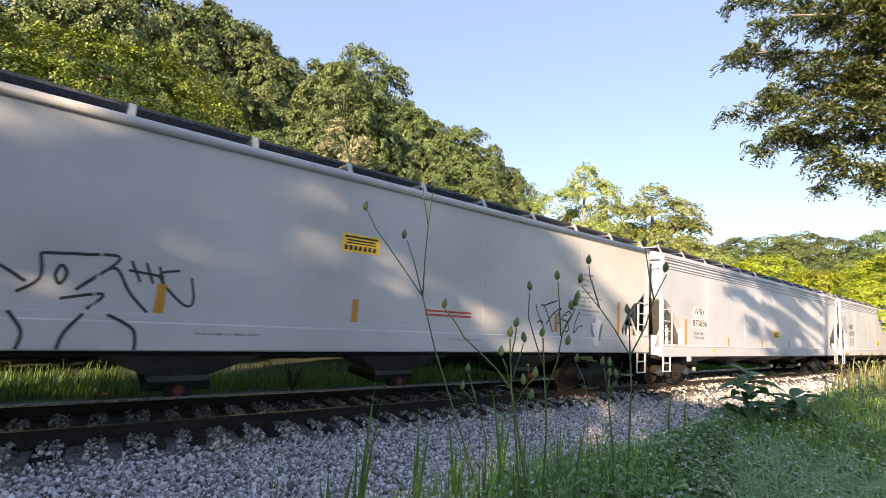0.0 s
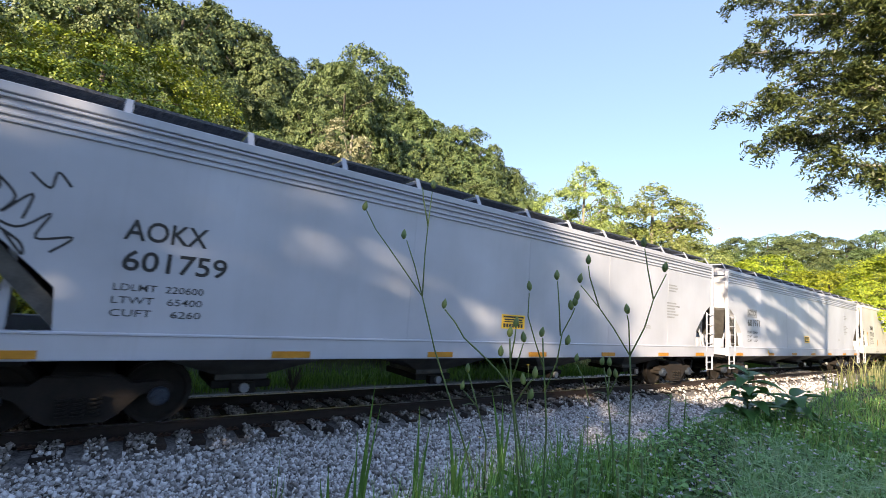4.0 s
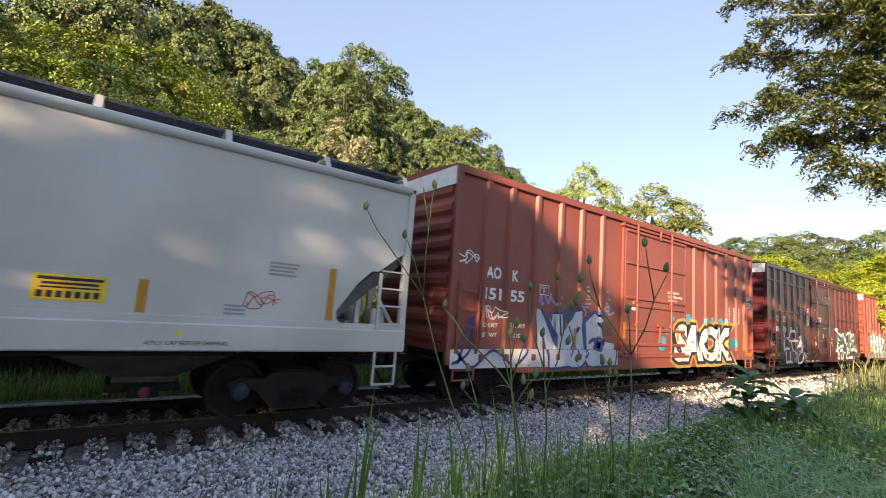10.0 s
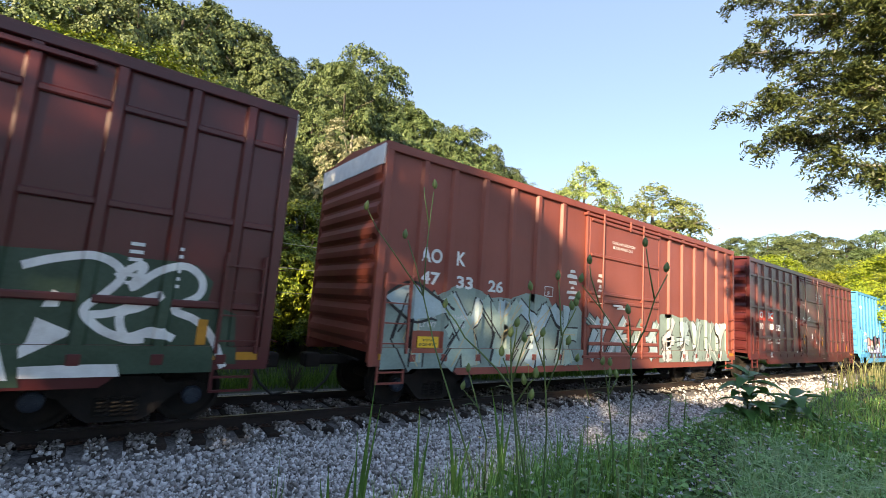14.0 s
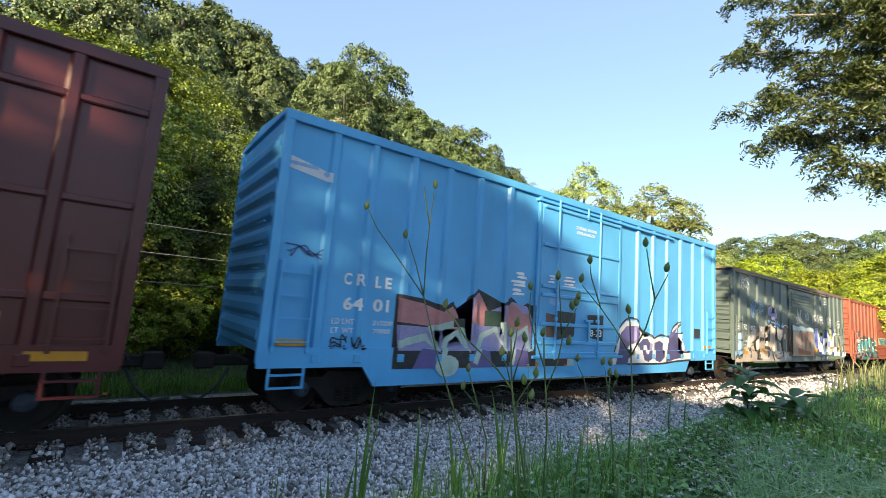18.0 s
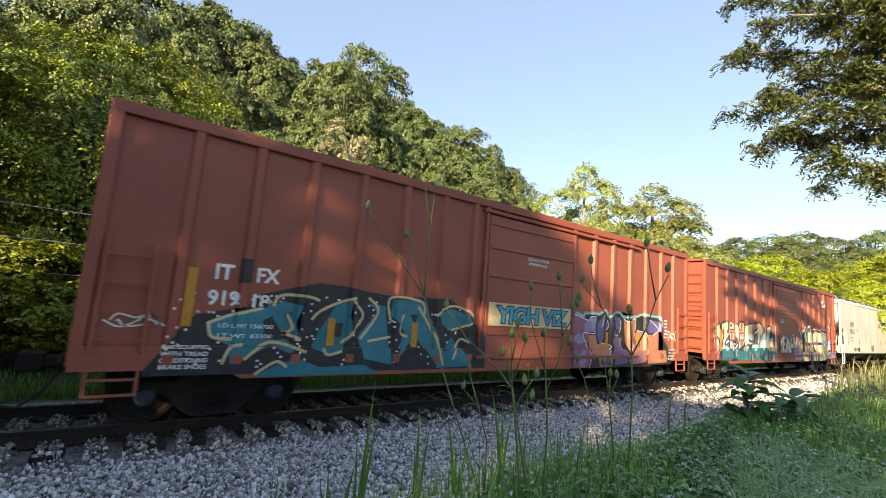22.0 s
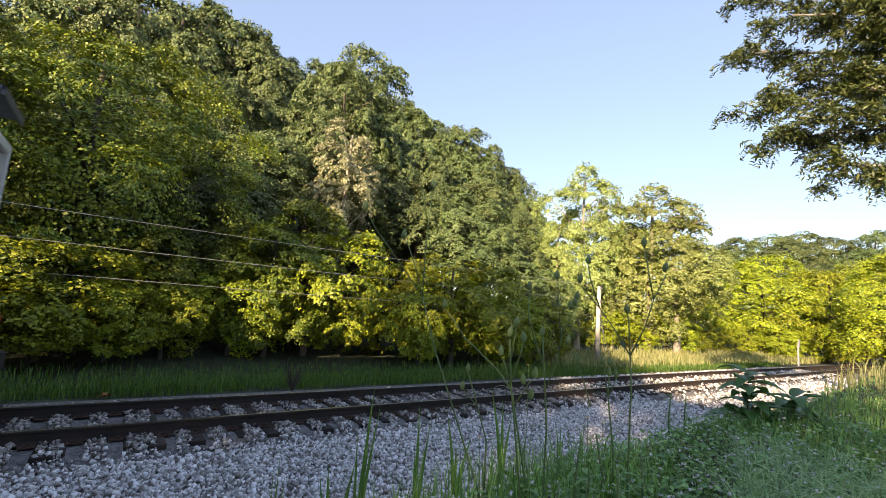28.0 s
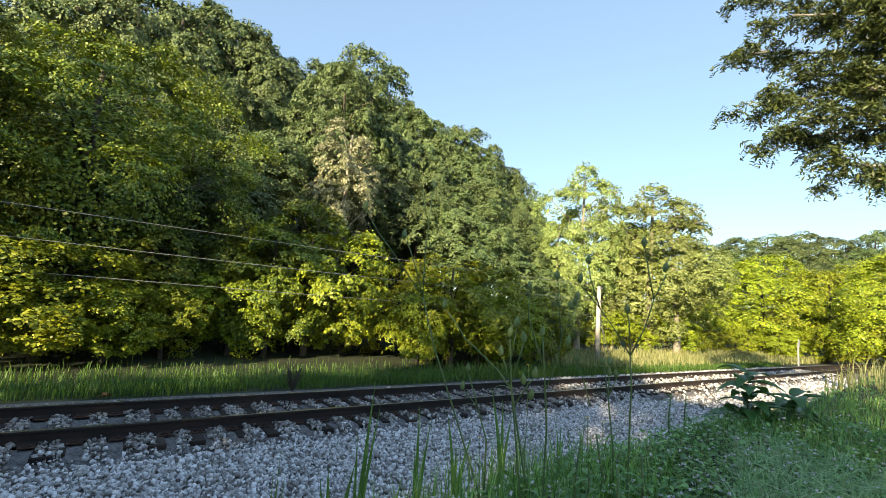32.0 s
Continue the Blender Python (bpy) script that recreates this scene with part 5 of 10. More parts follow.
            for z in ((dz1 - 0.05,) if d0 + 1 < x < d1 - 1.2 else (dz0 + 0.05, 1.75, 2.4, dz1 - 0.05)):
                part("rod_bracket", boxes((x - 0.05, x + 0.05, dy - 0.085, dy, z - 0.04, z + 0.04), bevel=0.008), paint, dr)
        part("door_handle", boxes((d0 + 1.9, d0 + 1.98, dy - 0.09, dy - 0.03, 1.25, 1.75), (d0 + 1.75, d0 + 2.1, dy - 0.09, dy - 0.05, 1.72, 1.78), bevel=0.008), paint, dr)
    elif door_style == "panel":
        for z in (1.35, 1.95, 2.55, 3.15, 3.65):
            part("door_rib", boxes((d0 + 0.05, d1 - 0.05, dy - 0.03, dy + 0.004, z - 0.03, z + 0.03), bevel=0.01), paint, dr)
    else:
        n = 20
        for k in range(n):
            z = dz0 + 0.08 + (dz1 - dz0 - 0.16) * k / n
            b = bmesh.new()
            prism(b, [(d0 + 0.14, z), (d1 - 0.14, z), (d1 - 0.14, z + 0.06), (d0 + 0.14, z + 0.06)], dy - 0.045, dy)
            part("corrugation", b, paint, dr)
    part("door_track", boxes((d0 - 0.2, min(L - 0.3, d1 + 3.2), wall - 0.12, wall + 0.01, dz1 + 0.02, dz1 + 0.09), bevel=0.01), rail_paint, car, "upper door track")
    part("door_track", boxes((d0 - 0.2, d1 + 0.25 if door_style == "plug" else min(L - 0.3, d1 + 3.2), wall - 0.13, wall + 0.01, dz0 - 0.08, dz0 - 0.01), bevel=0.01), paint, car, "lower door track")
    for x in (d0 - 0.12, d1 + 0.02):
        part("door_post", boxes((x, x + 0.10, wall - 0.075, wall, 0.9, roof_z - 0.16), bevel=0.012), paint, car)
    y = wall - 0.004
    surf = (posts, door, 1.045)
    for text, x, z, cap, width in marks:
        lettering(car, text, x, z, cap, width, CHALK, y - 0.010, "white painted reporting mark", 0.03, surf=surf)
    for text, x, z, cap, width in numbers:
        lettering(car, text, x, z, cap, width, CHALK, y - 0.010, "white painted stencil", 0.01, surf=surf)
    for x, z, widths, hgt, mat in small:
        off = 0.081 if door[0] - 0.12 < x < door[1] else 0.083 if z < 1.04 else 0
        bars(car, x, z, widths, hgt, hgt * 0.9, mat, y - off - 0.008)
    for x, z0, z1 in strips:
        if z1 - z0 > 0.2:
            me = boxes((x, x + 0.13, y - 0.004, y, z0, z1))
            off = 0.081 if door[0] - 0.12 < x < door[1] else 0
            bmesh.ops.translate(me, verts=me.verts[:], vec=(0, -off - 0.014, 0))
            part("reflector", me, AMBER, car, "amber reflective strip")
        else:
            part("reflector", boxes((x, x + 0.62, SIDE - 0.016, SIDE - 0.008, z0, z1)), AMBER, car, "amber reflective strip")
    if extra:
        extra(car, y, surf)
    return true_size(car)


# ---------------------------------------------------------------- the fourteen cars
# GREY1: light grey with the blue of the sky's light mixed into it.
GREY1 = car_paint("sky_tinted_hopper_grey_paint", (0.45, 0.475, 0.55), 0.33, 0.22)
GREY2 = car_paint("hopper_white_paint", (0.50, 0.50, 0.505), 0.36, 0.22)
GREY3 = car_paint("hopper_cream_paint", (0.54, 0.54, 0.515), 0.36, 0.2)
BROWN = car_paint("boxcar_brown_paint", (0.25, 0.063, 0.044), 0.45, 0.45)
MAROON = car_paint("boxcar_maroon_paint", (0.088, 0.0135, 0.0145), 0.3, 0.5)
BLUE = car_paint("boxcar_blue_paint", (0.09, 0.37, 0.69), 0.38, 0.3)
GREEN = car_paint("boxcar_green_paint", (0.085, 0.115, 0.108), 0.5, 0.55, grime=(0.8, 0.75, 0.6))
TAN = car_paint("roof_edge_tan_paint", (0.17, 0.12, 0.08), 0.6, 0.7)
RUST = car_paint("boxcar_rust_red_paint", (0.29, 0.075, 0.042), 0.5, 0.4)
RUST2 = car_paint("boxcar_oxide_paint", (0.27, 0.068, 0.038), 0.5, 0.4)
NAVY = spray("navy_spray", (0.025, 0.05, 0.19))
TEAL = spray("teal_spray", (0.01, 0.17, 0.22))
CYAN = spray("cyan_spray", (0.03, 0.30, 0.45))
CREAM = spray("cream_spray", (0.58, 0.47, 0.26))
GOLD = spray("gold_spray", (0.42, 0.26, 0.05))
PINK = spray("pink_spray", (0.42, 0.17, 0.17))
ORANGE = spray("salmon_spray", (0.46, 0.19, 0.11))
VIOLET = spray("violet_spray", (0.11, 0.09, 0.26))
LILAC = spray("lilac_spray", (0.27, 0.25, 0.45))
MINT = spray("mint_spray", (0.38, 0.50, 0.44))
SAGE = spray("sage_spray", (0.24, 0.32, 0.29))
ICE = spray("ice_blue_spray", (0.40, 0.52, 0.56))
SANDY = spray("sandy_spray", (0.46, 0.37, 0.29))
BOTTLE = spray("bottle_green_spray", (0.022, 0.055, 0.03))
COCOA = spray("cocoa_spray", (0.12, 0.055, 0.035))
PLUM = spray("plum_spray", (0.27, 0.10, 0.17))
MAUVE = spray("mauve_spray", (0.30, 0.15, 0.26))
ICE2 = spray("ice_white_spray", (0.50, 0.54, 0.62))
TAWNY = spray("tawny_spray", (0.34, 0.22, 0.16))
SLATE = spray("slate_violet_spray", (0.06, 0.055, 0.15))
SKYB = spray("sky_blue_spray", (0.22, 0.38, 0.62))
ROYAL = spray("royal_blue_spray", (0.02, 0.05, 0.30))
ORANGE2 = spray("pale_sand_spray", (0.60, 0.52, 0.45))
RUSTY_STAIN = spray("rust_spray", (0.20, 0.075, 0.035))
OLIVE = spray("olive_spray", (0.17, 0.21, 0.11))
SILVER = spray("silver_spray", (0.58, 0.58, 0.60))

HP = ((1.55, 1.46, 2.28), (4.25, 1.46, 1.86), (7.45, 1.46, 1.84), (10.42, 1.46, 1.84), (14.5, 1.46, 1.84), (17.9, 1.46, 2.28))
HP1 = HP[:4] + ((15.94, 1.45, 1.87), (18.68, 1.45, 2.31))
HP5 = ((1.5, 1.46, 2.28), (4.3, 1.46, 1.86), (7.14, 1.46, 1.84), (10.08, 1.46, 1.84), (13.0, 1.46, 1.86), (15.74, 1.46, 1.88), (18.45, 1.47, 2.30))
HB = ((1.58, 1.21, 2.03), (5.0, 1.21, 1.52), (8.4, 1.21, 1.52), (11.8, 1.21, 1.52), (15.2, 1.21, 1.52), (18.0, 1.21, 2.0))
LOW = ((0.7, 0.89, 0.985), (4.1, 0.89, 0.985), (7.1, 0.89, 0.985), (10.0, 0.89, 0.985), (12.9, 0.89, 0.985), (15.9, 0.89, 0.985), (18.4, 0.89, 0.985))
BAYS = (3.95, 8.0, 12.0, 16.05)
END_LINES = ((16.6, 3.0, (0.55, 0.6, 0.5), 0.045, GREY_PAINT), (16.5, 2.45, (0.6, 0.85, 0.5, 0.55, 0.75, 0.5), 0.045, GREY_PAINT), (15.2, 1.72, (0.3, 0.3), 0.03, GREY_PAINT))
P1 = [0.95, 1.72, 2.62, 3.52, 4.40, 5.35, 10.9, 11.8, 12.7, 13.6, 14.5, 15.3]
P3 = [0.71, 1.65, 2.59, 3.57, 4.46, 5.41, 10.61, 11.55, 12.4, 13.3, 14.15, 14.95]
P2 = [1.1, 2.0, 2.9, 3.85, 4.8, 5.75, 6.6, 11.0, 11.9, 12.8, 13.7, 14.6, 15.4]


def sill_print(car, rows, y=SIDE - 0.07):
    """Short dark writing along the sill."""
    for text, x, z, cap, w in rows:
        lettering(car, text, x, z, cap, w, INK, y, "small black stencil", 0.005)


def marks_first(car, y):
    brush(car, [[(6.19, 2.09), (6.6, 2.12), (6.99, 2.11), (6.58, 1.69)], [(6.58, 1.69), (6.8, 1.9), (6.97, 1.98), (7.15, 1.7), (7.38, 1.46)], [(6.44, 1.58), (6.87, 1.66), (6.72, 1.47)],
                [(6.19, 2.09), (6.22, 1.8), (6.03, 1.63)], [(6.40, 1.98), (6.36, 1.85), (6.42, 1.75), (6.47, 1.88), (6.41, 1.98)], [(5.3, 1.7), (5.7, 1.95), (6.1, 1.75)], [(4.6, 2.0), (5.0, 1.6), (5.4, 2.05), (5.7, 1.5)]], 0.038, INK, y, None, "sprayed_tag", "black sprayed tag")
    brush(car, [[(7.12, 2.1), (7.25, 1.84)], [(7.29, 2.09), (7.40, 1.83)], [(7.10, 1.98), (7.52, 1.93)], [(7.45, 2.06), (7.52, 1.85)], [(7.70, 2.03), (7.46, 1.94), (7.78, 1.60), (7.92, 1.62), (7.86, 1.95)]], 0.034, INK, y, None, "sprayed_tag", "black sprayed tag")
    brush(car, [[(6.0, 1.42), (6.15, 1.2), (6.13, 1.0)], [(6.7, 1.42), (6.55, 1.2), (6.5, 1.0)], [(6.95, 1.42), (7.25, 1.25), (7.3, 1.0)], [(5.5, 1.42), (5.7, 1.0)]], 0.038, INK, SIDE - 0.075, None, "sprayed_tag", "black sprayed tag")
    brush(car, [[(15.23, 2.04), (15.3, 1.86), (15.51, 1.57), (15.63, 1.4)], [(15.29, 1.64), (15.42, 1.68), (15.52, 1.64)], [(15.4, 2.05), (15.53, 2.04), (15.78, 2.11), (16, 2.17)], [(15.53, 2.04), (15.71, 1.77), (15.89, 1.4)], [(15.63, 1.61), (15.86, 1.85), (16.18, 2.01), (16.08, 1.87), (16.16, 1.71), (16.06, 1.64)], [(16.41, 1.84), (16.29, 1.86), (16.22, 1.75), (16.43, 1.7), (16.51, 1.53), (16.39, 1.46), (16.35, 1.56), (16.56, 1.85), (16.5, 1.95), (16.37, 1.9)], [(16.94, 1.96), (16.82, 1.8), (16.7, 1.44), (16.91, 1.59), (17.08, 1.62)]], 0.035, INK, y, None, "sprayed_tag", "black sprayed tag")
    bars(car, 16.88, 2.30, (1.05,), 0.05, 0.04, GREY_PAINT, y)
    bars(car, 16.88, 1.98, (0.95,), 0.05, 0.04, GREY_PAINT, y)
    bars(car, 12.0, 1.72, (1.2, 1.2), 0.035, 0.04, RED_PAINT, y)
    patch(car, [(17.62, 1.91), (17.71, 1.8), (17.87, 1.77), (17.78, 1.65), (17.86, 1.53), (17.75, 1.49), (17.72, 1.37), (17.81, 1.26), (17.73, 1.14), (17.52, 1.14), (17.43, 1.32), (17.55, 1.4), (17.42, 1.51), (17.48, 1.63), (17.37, 1.7), (17.53, 1.74)], CHALK, SIDE - 0.075, None, "white_splash", "white splash of paint")
    sill_print(car, (("FOR CHEMICAL EMERGENCY", 8.0, 1.2, 0.03, 0.9), ("CLEAN SILL BEFORE JACKING", 12.6, 1.2, 0.03, 0.9)))


def marks_second(car, y):
    patch(car, rect(2.17, 3.15, 2.15, 2.46), CHALK, y - 0.001, None, "white_patch", "white patch behind the mark")
    patch(car, rect(2.03, 3.31, 1.78, 2.09), CHALK, y - 0.001, None, "white_patch", "white patch behind the number")
    patch(car, disc(3.7, 1.08, 0.09, 12, 0.06), YELLOW, SIDE - 0.06, None, "round_decal")
    part("jacking_pad", boxes((1.72, 1.98, SIDE - 0.05, SIDE + 0.02, 0.70, 0.87), bevel=0.03), GREY1, car)


def marks_third(car, y):
    brush(car, [[(0.35, 2.95), (0.45, 2.75), (0.55, 3.0), (0.7, 2.8), (0.6, 2.65)], [(0.62, 2.95), (0.85, 2.7), (0.75, 2.5), (1.0, 2.75), (0.95, 2.45)], [(0.5, 2.55), (0.9, 2.35), (1.2, 2.55), (1.1, 2.25), (1.45, 2.3), (1.25, 2.1)],
                [(0.6, 2.42), (0.95, 2.2), (1.0, 2.05), (0.8, 2.3)], [(0.95, 3.0), (1.15, 2.85), (1.2, 3.05), (1.35, 2.9)]], 0.03, INK, y - 0.001, None, "sprayed_tag", "black sprayed tag")


def marks_fourth(car, y):
    patch(car, rect(1.96, 2.98, 2.33, 2.66), GREY_PAINT, y - 0.001, None, "grey_patch", "dark grey patch behind the mark")
    patch(car, disc(4.05, 1.02, 0.07), YELLOW, SIDE - 0.06, None, "round_decal")


def marks_fifth(car, y):
    sill_print(car, (("APPLY CAP BEFORE SHIPPING", 3.35, 1.06, 0.055, 1.05), ("APPLY CAP BEFORE SHIPPING", 7.55, 1.06, 0.055, 1.05), ("APPLY CAP BEFORE SHIPPING", 11.8, 1.06, 0.055, 1.05), ("APPLY CAP BEFORE SHIPPING", 15.9, 1.06, 0.055, 1.05)))
    for x in (3.85, 8.1, 12.3, 16.3):
        patch(car, [(x - 0.05, 1.18), (x + 0.05, 1.18), (x, 1.27)], YELLOW, SIDE - 0.07, None, "triangle_decal")
    bars(car, 11.6, 1.72, (1.1, 1.0), 0.035, 0.04, RED_PAINT, y)
    scribble(car, 17.1, 1.55, 0.5, 0.3, RED_PAINT, y, 41, None, 0.014, 4)


def marks_last(car, y):
    brush(car, [rect(3.83, 4.11, 2.27, 2.53) + [(3.83, 2.27)]], 0.015, INK, y, None, "plate_box", smooth=False)
    lettering(car, "C", 3.94, 2.31, 0.09, 0.07, INK, y, "clearance plate letter")
    scribble(car, 2.6, 1.05, 0.55, 0.28, INK, SIDE - 0.072, 6, None, 0.028, 4)
    scribble(car, 3.5, 1.05, 0.55, 0.28, INK, SIDE - 0.072, 8, None, 0.035, 4)
    scribble(car, 7.2, 1.1, 0.8, 0.4, INK, SIDE - 0.072, 9, None, 0.035, 4)
    # the marker hung on the last coupler
    part("end_marker", boxes((20.86, 20.98, -0.16, 0.16, 0.86, 1.16), bevel=0.02), CHALK, car, "white end-of-train marker box")
    bm = bmesh.new()
    lathe(bm, [(0.01, 1.36), (0.09, 1.33), (0.13, 1.24), (0.13, 1.16)], (20.92, 0, 0), "z", 14)
    part("marker_dome", bm, RED_PAINT, car, "red marker dome", True)
    # a round-headed doodle with teeth by the end
    brush(car, [[(17.05, 1.46), (17.05, 1.72), (17.2, 1.95), (17.4, 1.97), (17.55, 1.75), (17.55, 1.46)], [(17.08, 1.68), (17.5, 1.72)], [(17.12, 1.60), (17.2, 1.52), (17.27, 1.6), (17.35, 1.52), (17.44, 1.6)], [(16.8, 1.92), (16.95, 1.8), (17.05, 1.84)], [(17.55, 1.85), (17.8, 1.86)], [(17.18, 1.86), (17.24, 1.80), (17.3, 1.86)]], 0.025, INK, y - 0.002, None, "sprayed_tag", "black sprayed doodle")
    lettering(car, "EXTERIOR PAINT", 15.0, 2.52, 0.055, 0.75, INK, y, "small black stencil", 0.004)
    lettering(car, "INTERIOR LINING", 15.0, 2.18, 0.055, 0.75, INK, y, "small black stencil", 0.004)
    for z, w in ((2.41, 1.3), (2.30, 0.7), (2.07, 1.1), (1.96, 0.7)):
        bars(car, 15.0, z, (w,), 0.05, 0.03, GREY_PAINT, y)
    lettering(car, "CU FT 6241", 15.1, 2.92, 0.055, 0.55, INK, y, "small black stencil", 0.004)
    sill_print(car, (("PULL HERE", 1.0, 1.22, 0.035, 0.22), ("LIFT HERE", 1.0, 1.15, 0.035, 0.22), ("JACK HERE", 1.75, 1.15, 0.035, 0.22)))


def stencil_block(car, y, x, z, surf, mat=CHALK):
    """Lines of measurements: too small to read."""
    for k in range(6):
        bars(car, x, z - 0.10 * k, (0.16,), 0.045, 0, mat, y - 0.012)
        bars(car, x + 0.48, z - 0.10 * k, (0.16,), 0.045, 0, mat, y - 0.012)


def door_print(car, x, z, lines, y, w=0.95, cap=0.075):
    for k, text in enumerate(lines):
        lettering(car, text, x + 0.03 * k, z - k * cap * 1.7, cap, w * len(text) / max(len(t) for t in lines), CHALK, y - 0.09, "white painted door notice", 0.02)


def extra_c6(car, y, surf):
    patch(car, [(0.1, 0.66), (6.15, 0.66), (6.15, 1.02), (2.5, 1.05), (0.1, 1.03)], SILVER, y - 0.001, surf, "sprayed_ground")
    for pts in ([(2.72, 1.95), (2.91, 1.94), (3.04, 1.76), (3.16, 1.58), (3.29, 1.39), (3.46, 1.08), (3.43, 1.53), (3.43, 1.79), (3.23, 1.84), (3.31, 1.9), (3.7, 1.9), (3.79, 1.83), (3.79, 1.42), (3.85, 1.15), (3.88, 0.88), (3.94, 0.67), (3.18, 0.62), (3.2, 0.89), (3, 1.32), (2.99, 1.01), (2.88, 0.77)], [(3.82, 1.9), (3.96, 1.98), (4.14, 1.95), (4.14, 1.79), (3.99, 1.72), (3.85, 1.78)],):
        patch(car, pts, ICE2, y - 0.004, surf, "sprayed_letter", "pale blue-white sprayed letter")
    for pts in ([(3.93, 0.75), (3.81, 1.42), (3.88, 1.63), (4.08, 1.71), (4.27, 2.02), (4.44, 2.02), (4.56, 1.82), (4.47, 1.71), (4.61, 1.46), (4.67, 1.17), (4.6, 0.88), (4.56, 0.7), (4.37, 0.63), (4.06, 0.63)], [(4.68, 1.68), (4.84, 1.85), (5.13, 1.95), (5.53, 1.95), (5.5, 1.5), (5.44, 1.26), (6.04, 1.2), (6.1, 1.03), (6.08, 0.7), (6, 0.64), (4.98, 0.61), (4.6, 0.88), (4.8, 0.99), (5.1, 0.87), (5.47, 1.03), (5.48, 1.26), (5.35, 1.38), (4.9, 1.32), (4.79, 1.02), (4.67, 1.17), (4.67, 1.46)],):
        patch(car, pts, ICE2, y - 0.004, surf, "sprayed_letter", "pale blue-white sprayed letter")
    for pts in ([(2.84, 1.96), (2.96, 1.95), (3.25, 1.71), (3.48, 1.4), (3.49, 1.08), (3.39, 1.21), (3.2, 1.49), (3.04, 1.73)], [(3.21, 1.81), (3.29, 1.91), (3.72, 1.94), (3.82, 1.83), (3.84, 1.97), (4.01, 2.06), (4.24, 2.03), (4.4, 2.09), (4.58, 1.97), (4.56, 1.86), (4.41, 1.99), (4.25, 1.94), (4.14, 1.77), (3.99, 1.71), (3.83, 1.76), (3.81, 1.42), (3.77, 1.52), (3.72, 1.88), (3.34, 1.85), (3.31, 1.65)],):
        patch(car, pts, NAVY, y - 0.008, surf, "sprayed_shape", "navy sprayed outline")
    for pts in ([(4.52, 1.6), (4.6, 1.79), (5.05, 2.04), (5.57, 1.97), (5.55, 1.74), (5.46, 1.9), (5.1, 1.95), (4.71, 1.72), (4.63, 1.57), (4.66, 1.24), (4.79, 1.06), (4.66, 0.95), (4.62, 1.24)], [(2.98, 1.38), (3.05, 1.29), (3.21, 0.89), (3.21, 0.62), (3.16, 0.62), (3.12, 0.89), (2.99, 1.19), (2.99, 1.01)], [(4.56, 0.63), (4.62, 0.81), (4.84, 0.61), (4.73, 0.62), (4.65, 0.7)], [(4.84, 1.25), (5.05, 1.34), (5.39, 1.34), (5.47, 1.18), (5.35, 0.99), (5.12, 1.01), (5.03, 1.14), (5.3, 1.1), (5.33, 1.24), (5.09, 1.25), (4.86, 1.17)],):
        patch(car, pts, NAVY, y - 0.008, surf, "sprayed_shape", "navy sprayed outline")
    for pts in ([(4.76, 0.99), (4.62, 0.88), (4.68, 0.82), (4.8, 0.94)],):
        patch(car, pts, NAVY, y - 0.008, surf, "sprayed_shape", "navy sprayed outline")
    brush(car, [[(4, 1.6), (4.2, 1.23), (4.39, 0.88)], [(4.35, 1.59), (4.2, 1.23), (4.03, 0.88)], [(6, 0.64), (6.07, 0.87), (6.07, 1.11)], [(3.18, 0.62), (3.66, 0.61), (3.94, 0.65), (4.09, 0.61), (4.43, 0.63), (4.62, 0.74)], [(4.91, 0.61), (5.43, 0.63), (6, 0.64)]], 0.05, NAVY, y - 0.010, surf, "sprayed_line")
    brush(car, [[(2.79, 2.11), (2.9, 2.25), (2.9, 2.06), (2.99, 2.11)], [(3.02, 2.27), (3.15, 2.09), (3.25, 2.34), (3.17, 2.13)], [(3.23, 2.27), (3.42, 2.09), (3.58, 2.15), (3.68, 2.3)], [(4.45, 2.18), (4.69, 1.98), (4.66, 1.87)], [(5.52, 2.07), (5.76, 2.17), (5.74, 1.96), (6.04, 2.03)]], 0.06, LILAC, y - 0.006, surf, "sprayed_line", "pale lilac sprayed line")
    patch(car, [(5.31, 1.74), (5.91, 1.79), (5.95, 1.4), (5.37, 1.38)], COCOA, y - 0.012, surf, "overpainted_panel", "dark overpainted panel")
    brush(car, [[(0.25, 1.0), (0.7, 0.68), (1.3, 1.02), (1.9, 0.70)], [(0.15, 0.75), (0.6, 1.0), (0.72, 1.7), (0.45, 1.15), (0.3, 0.75)], [(2.0, 0.68), (2.4, 1.0), (2.2, 1.35)]], 0.06, NAVY, y - 0.012, surf, "sprayed_line")
    scribble(car, 0.2, 2.72, 0.6, 0.3, CHALK, y - 0.013, 21, surf, 0.022, 3)
    scribble(car, 1.0, 1.62, 0.6, 0.3, CHALK, y - 0.013, 22, surf, 0.02, 3)
    brush(car, [rect(2.82, 3.14, 2.28, 2.50) + [(2.82, 2.28)]], 0.02, CHALK, y - 0.010, None, "plate_box", smooth=False)
    lettering(car, "PLATE", 2.88, 2.42, 0.05, 0.2, CHALK, y - 0.010, "", 0.01)
    lettering(car, "F", 2.94, 2.31, 0.09, 0.07, CHALK, y - 0.010, "", 0.02)
    for px, pz, rr in ((8.6, 1.25, 0.28), (9.3, 2.0, 0.1), (10.5, 1.98, 0.3), (11.9, 2.0, 0.22), (13.1, 1.98, 0.25), (14.2, 1.3, 0.28), (8.9, 1.6, 0.12), (12.4, 2.1, 0.1), (13.5, 2.1, 0.08)):
        patch(car, disc(px, pz, rr, 14, rr * 0.8), TEAL if px > 14 else CYAN, y - 0.001, surf, "sprayed_spot")
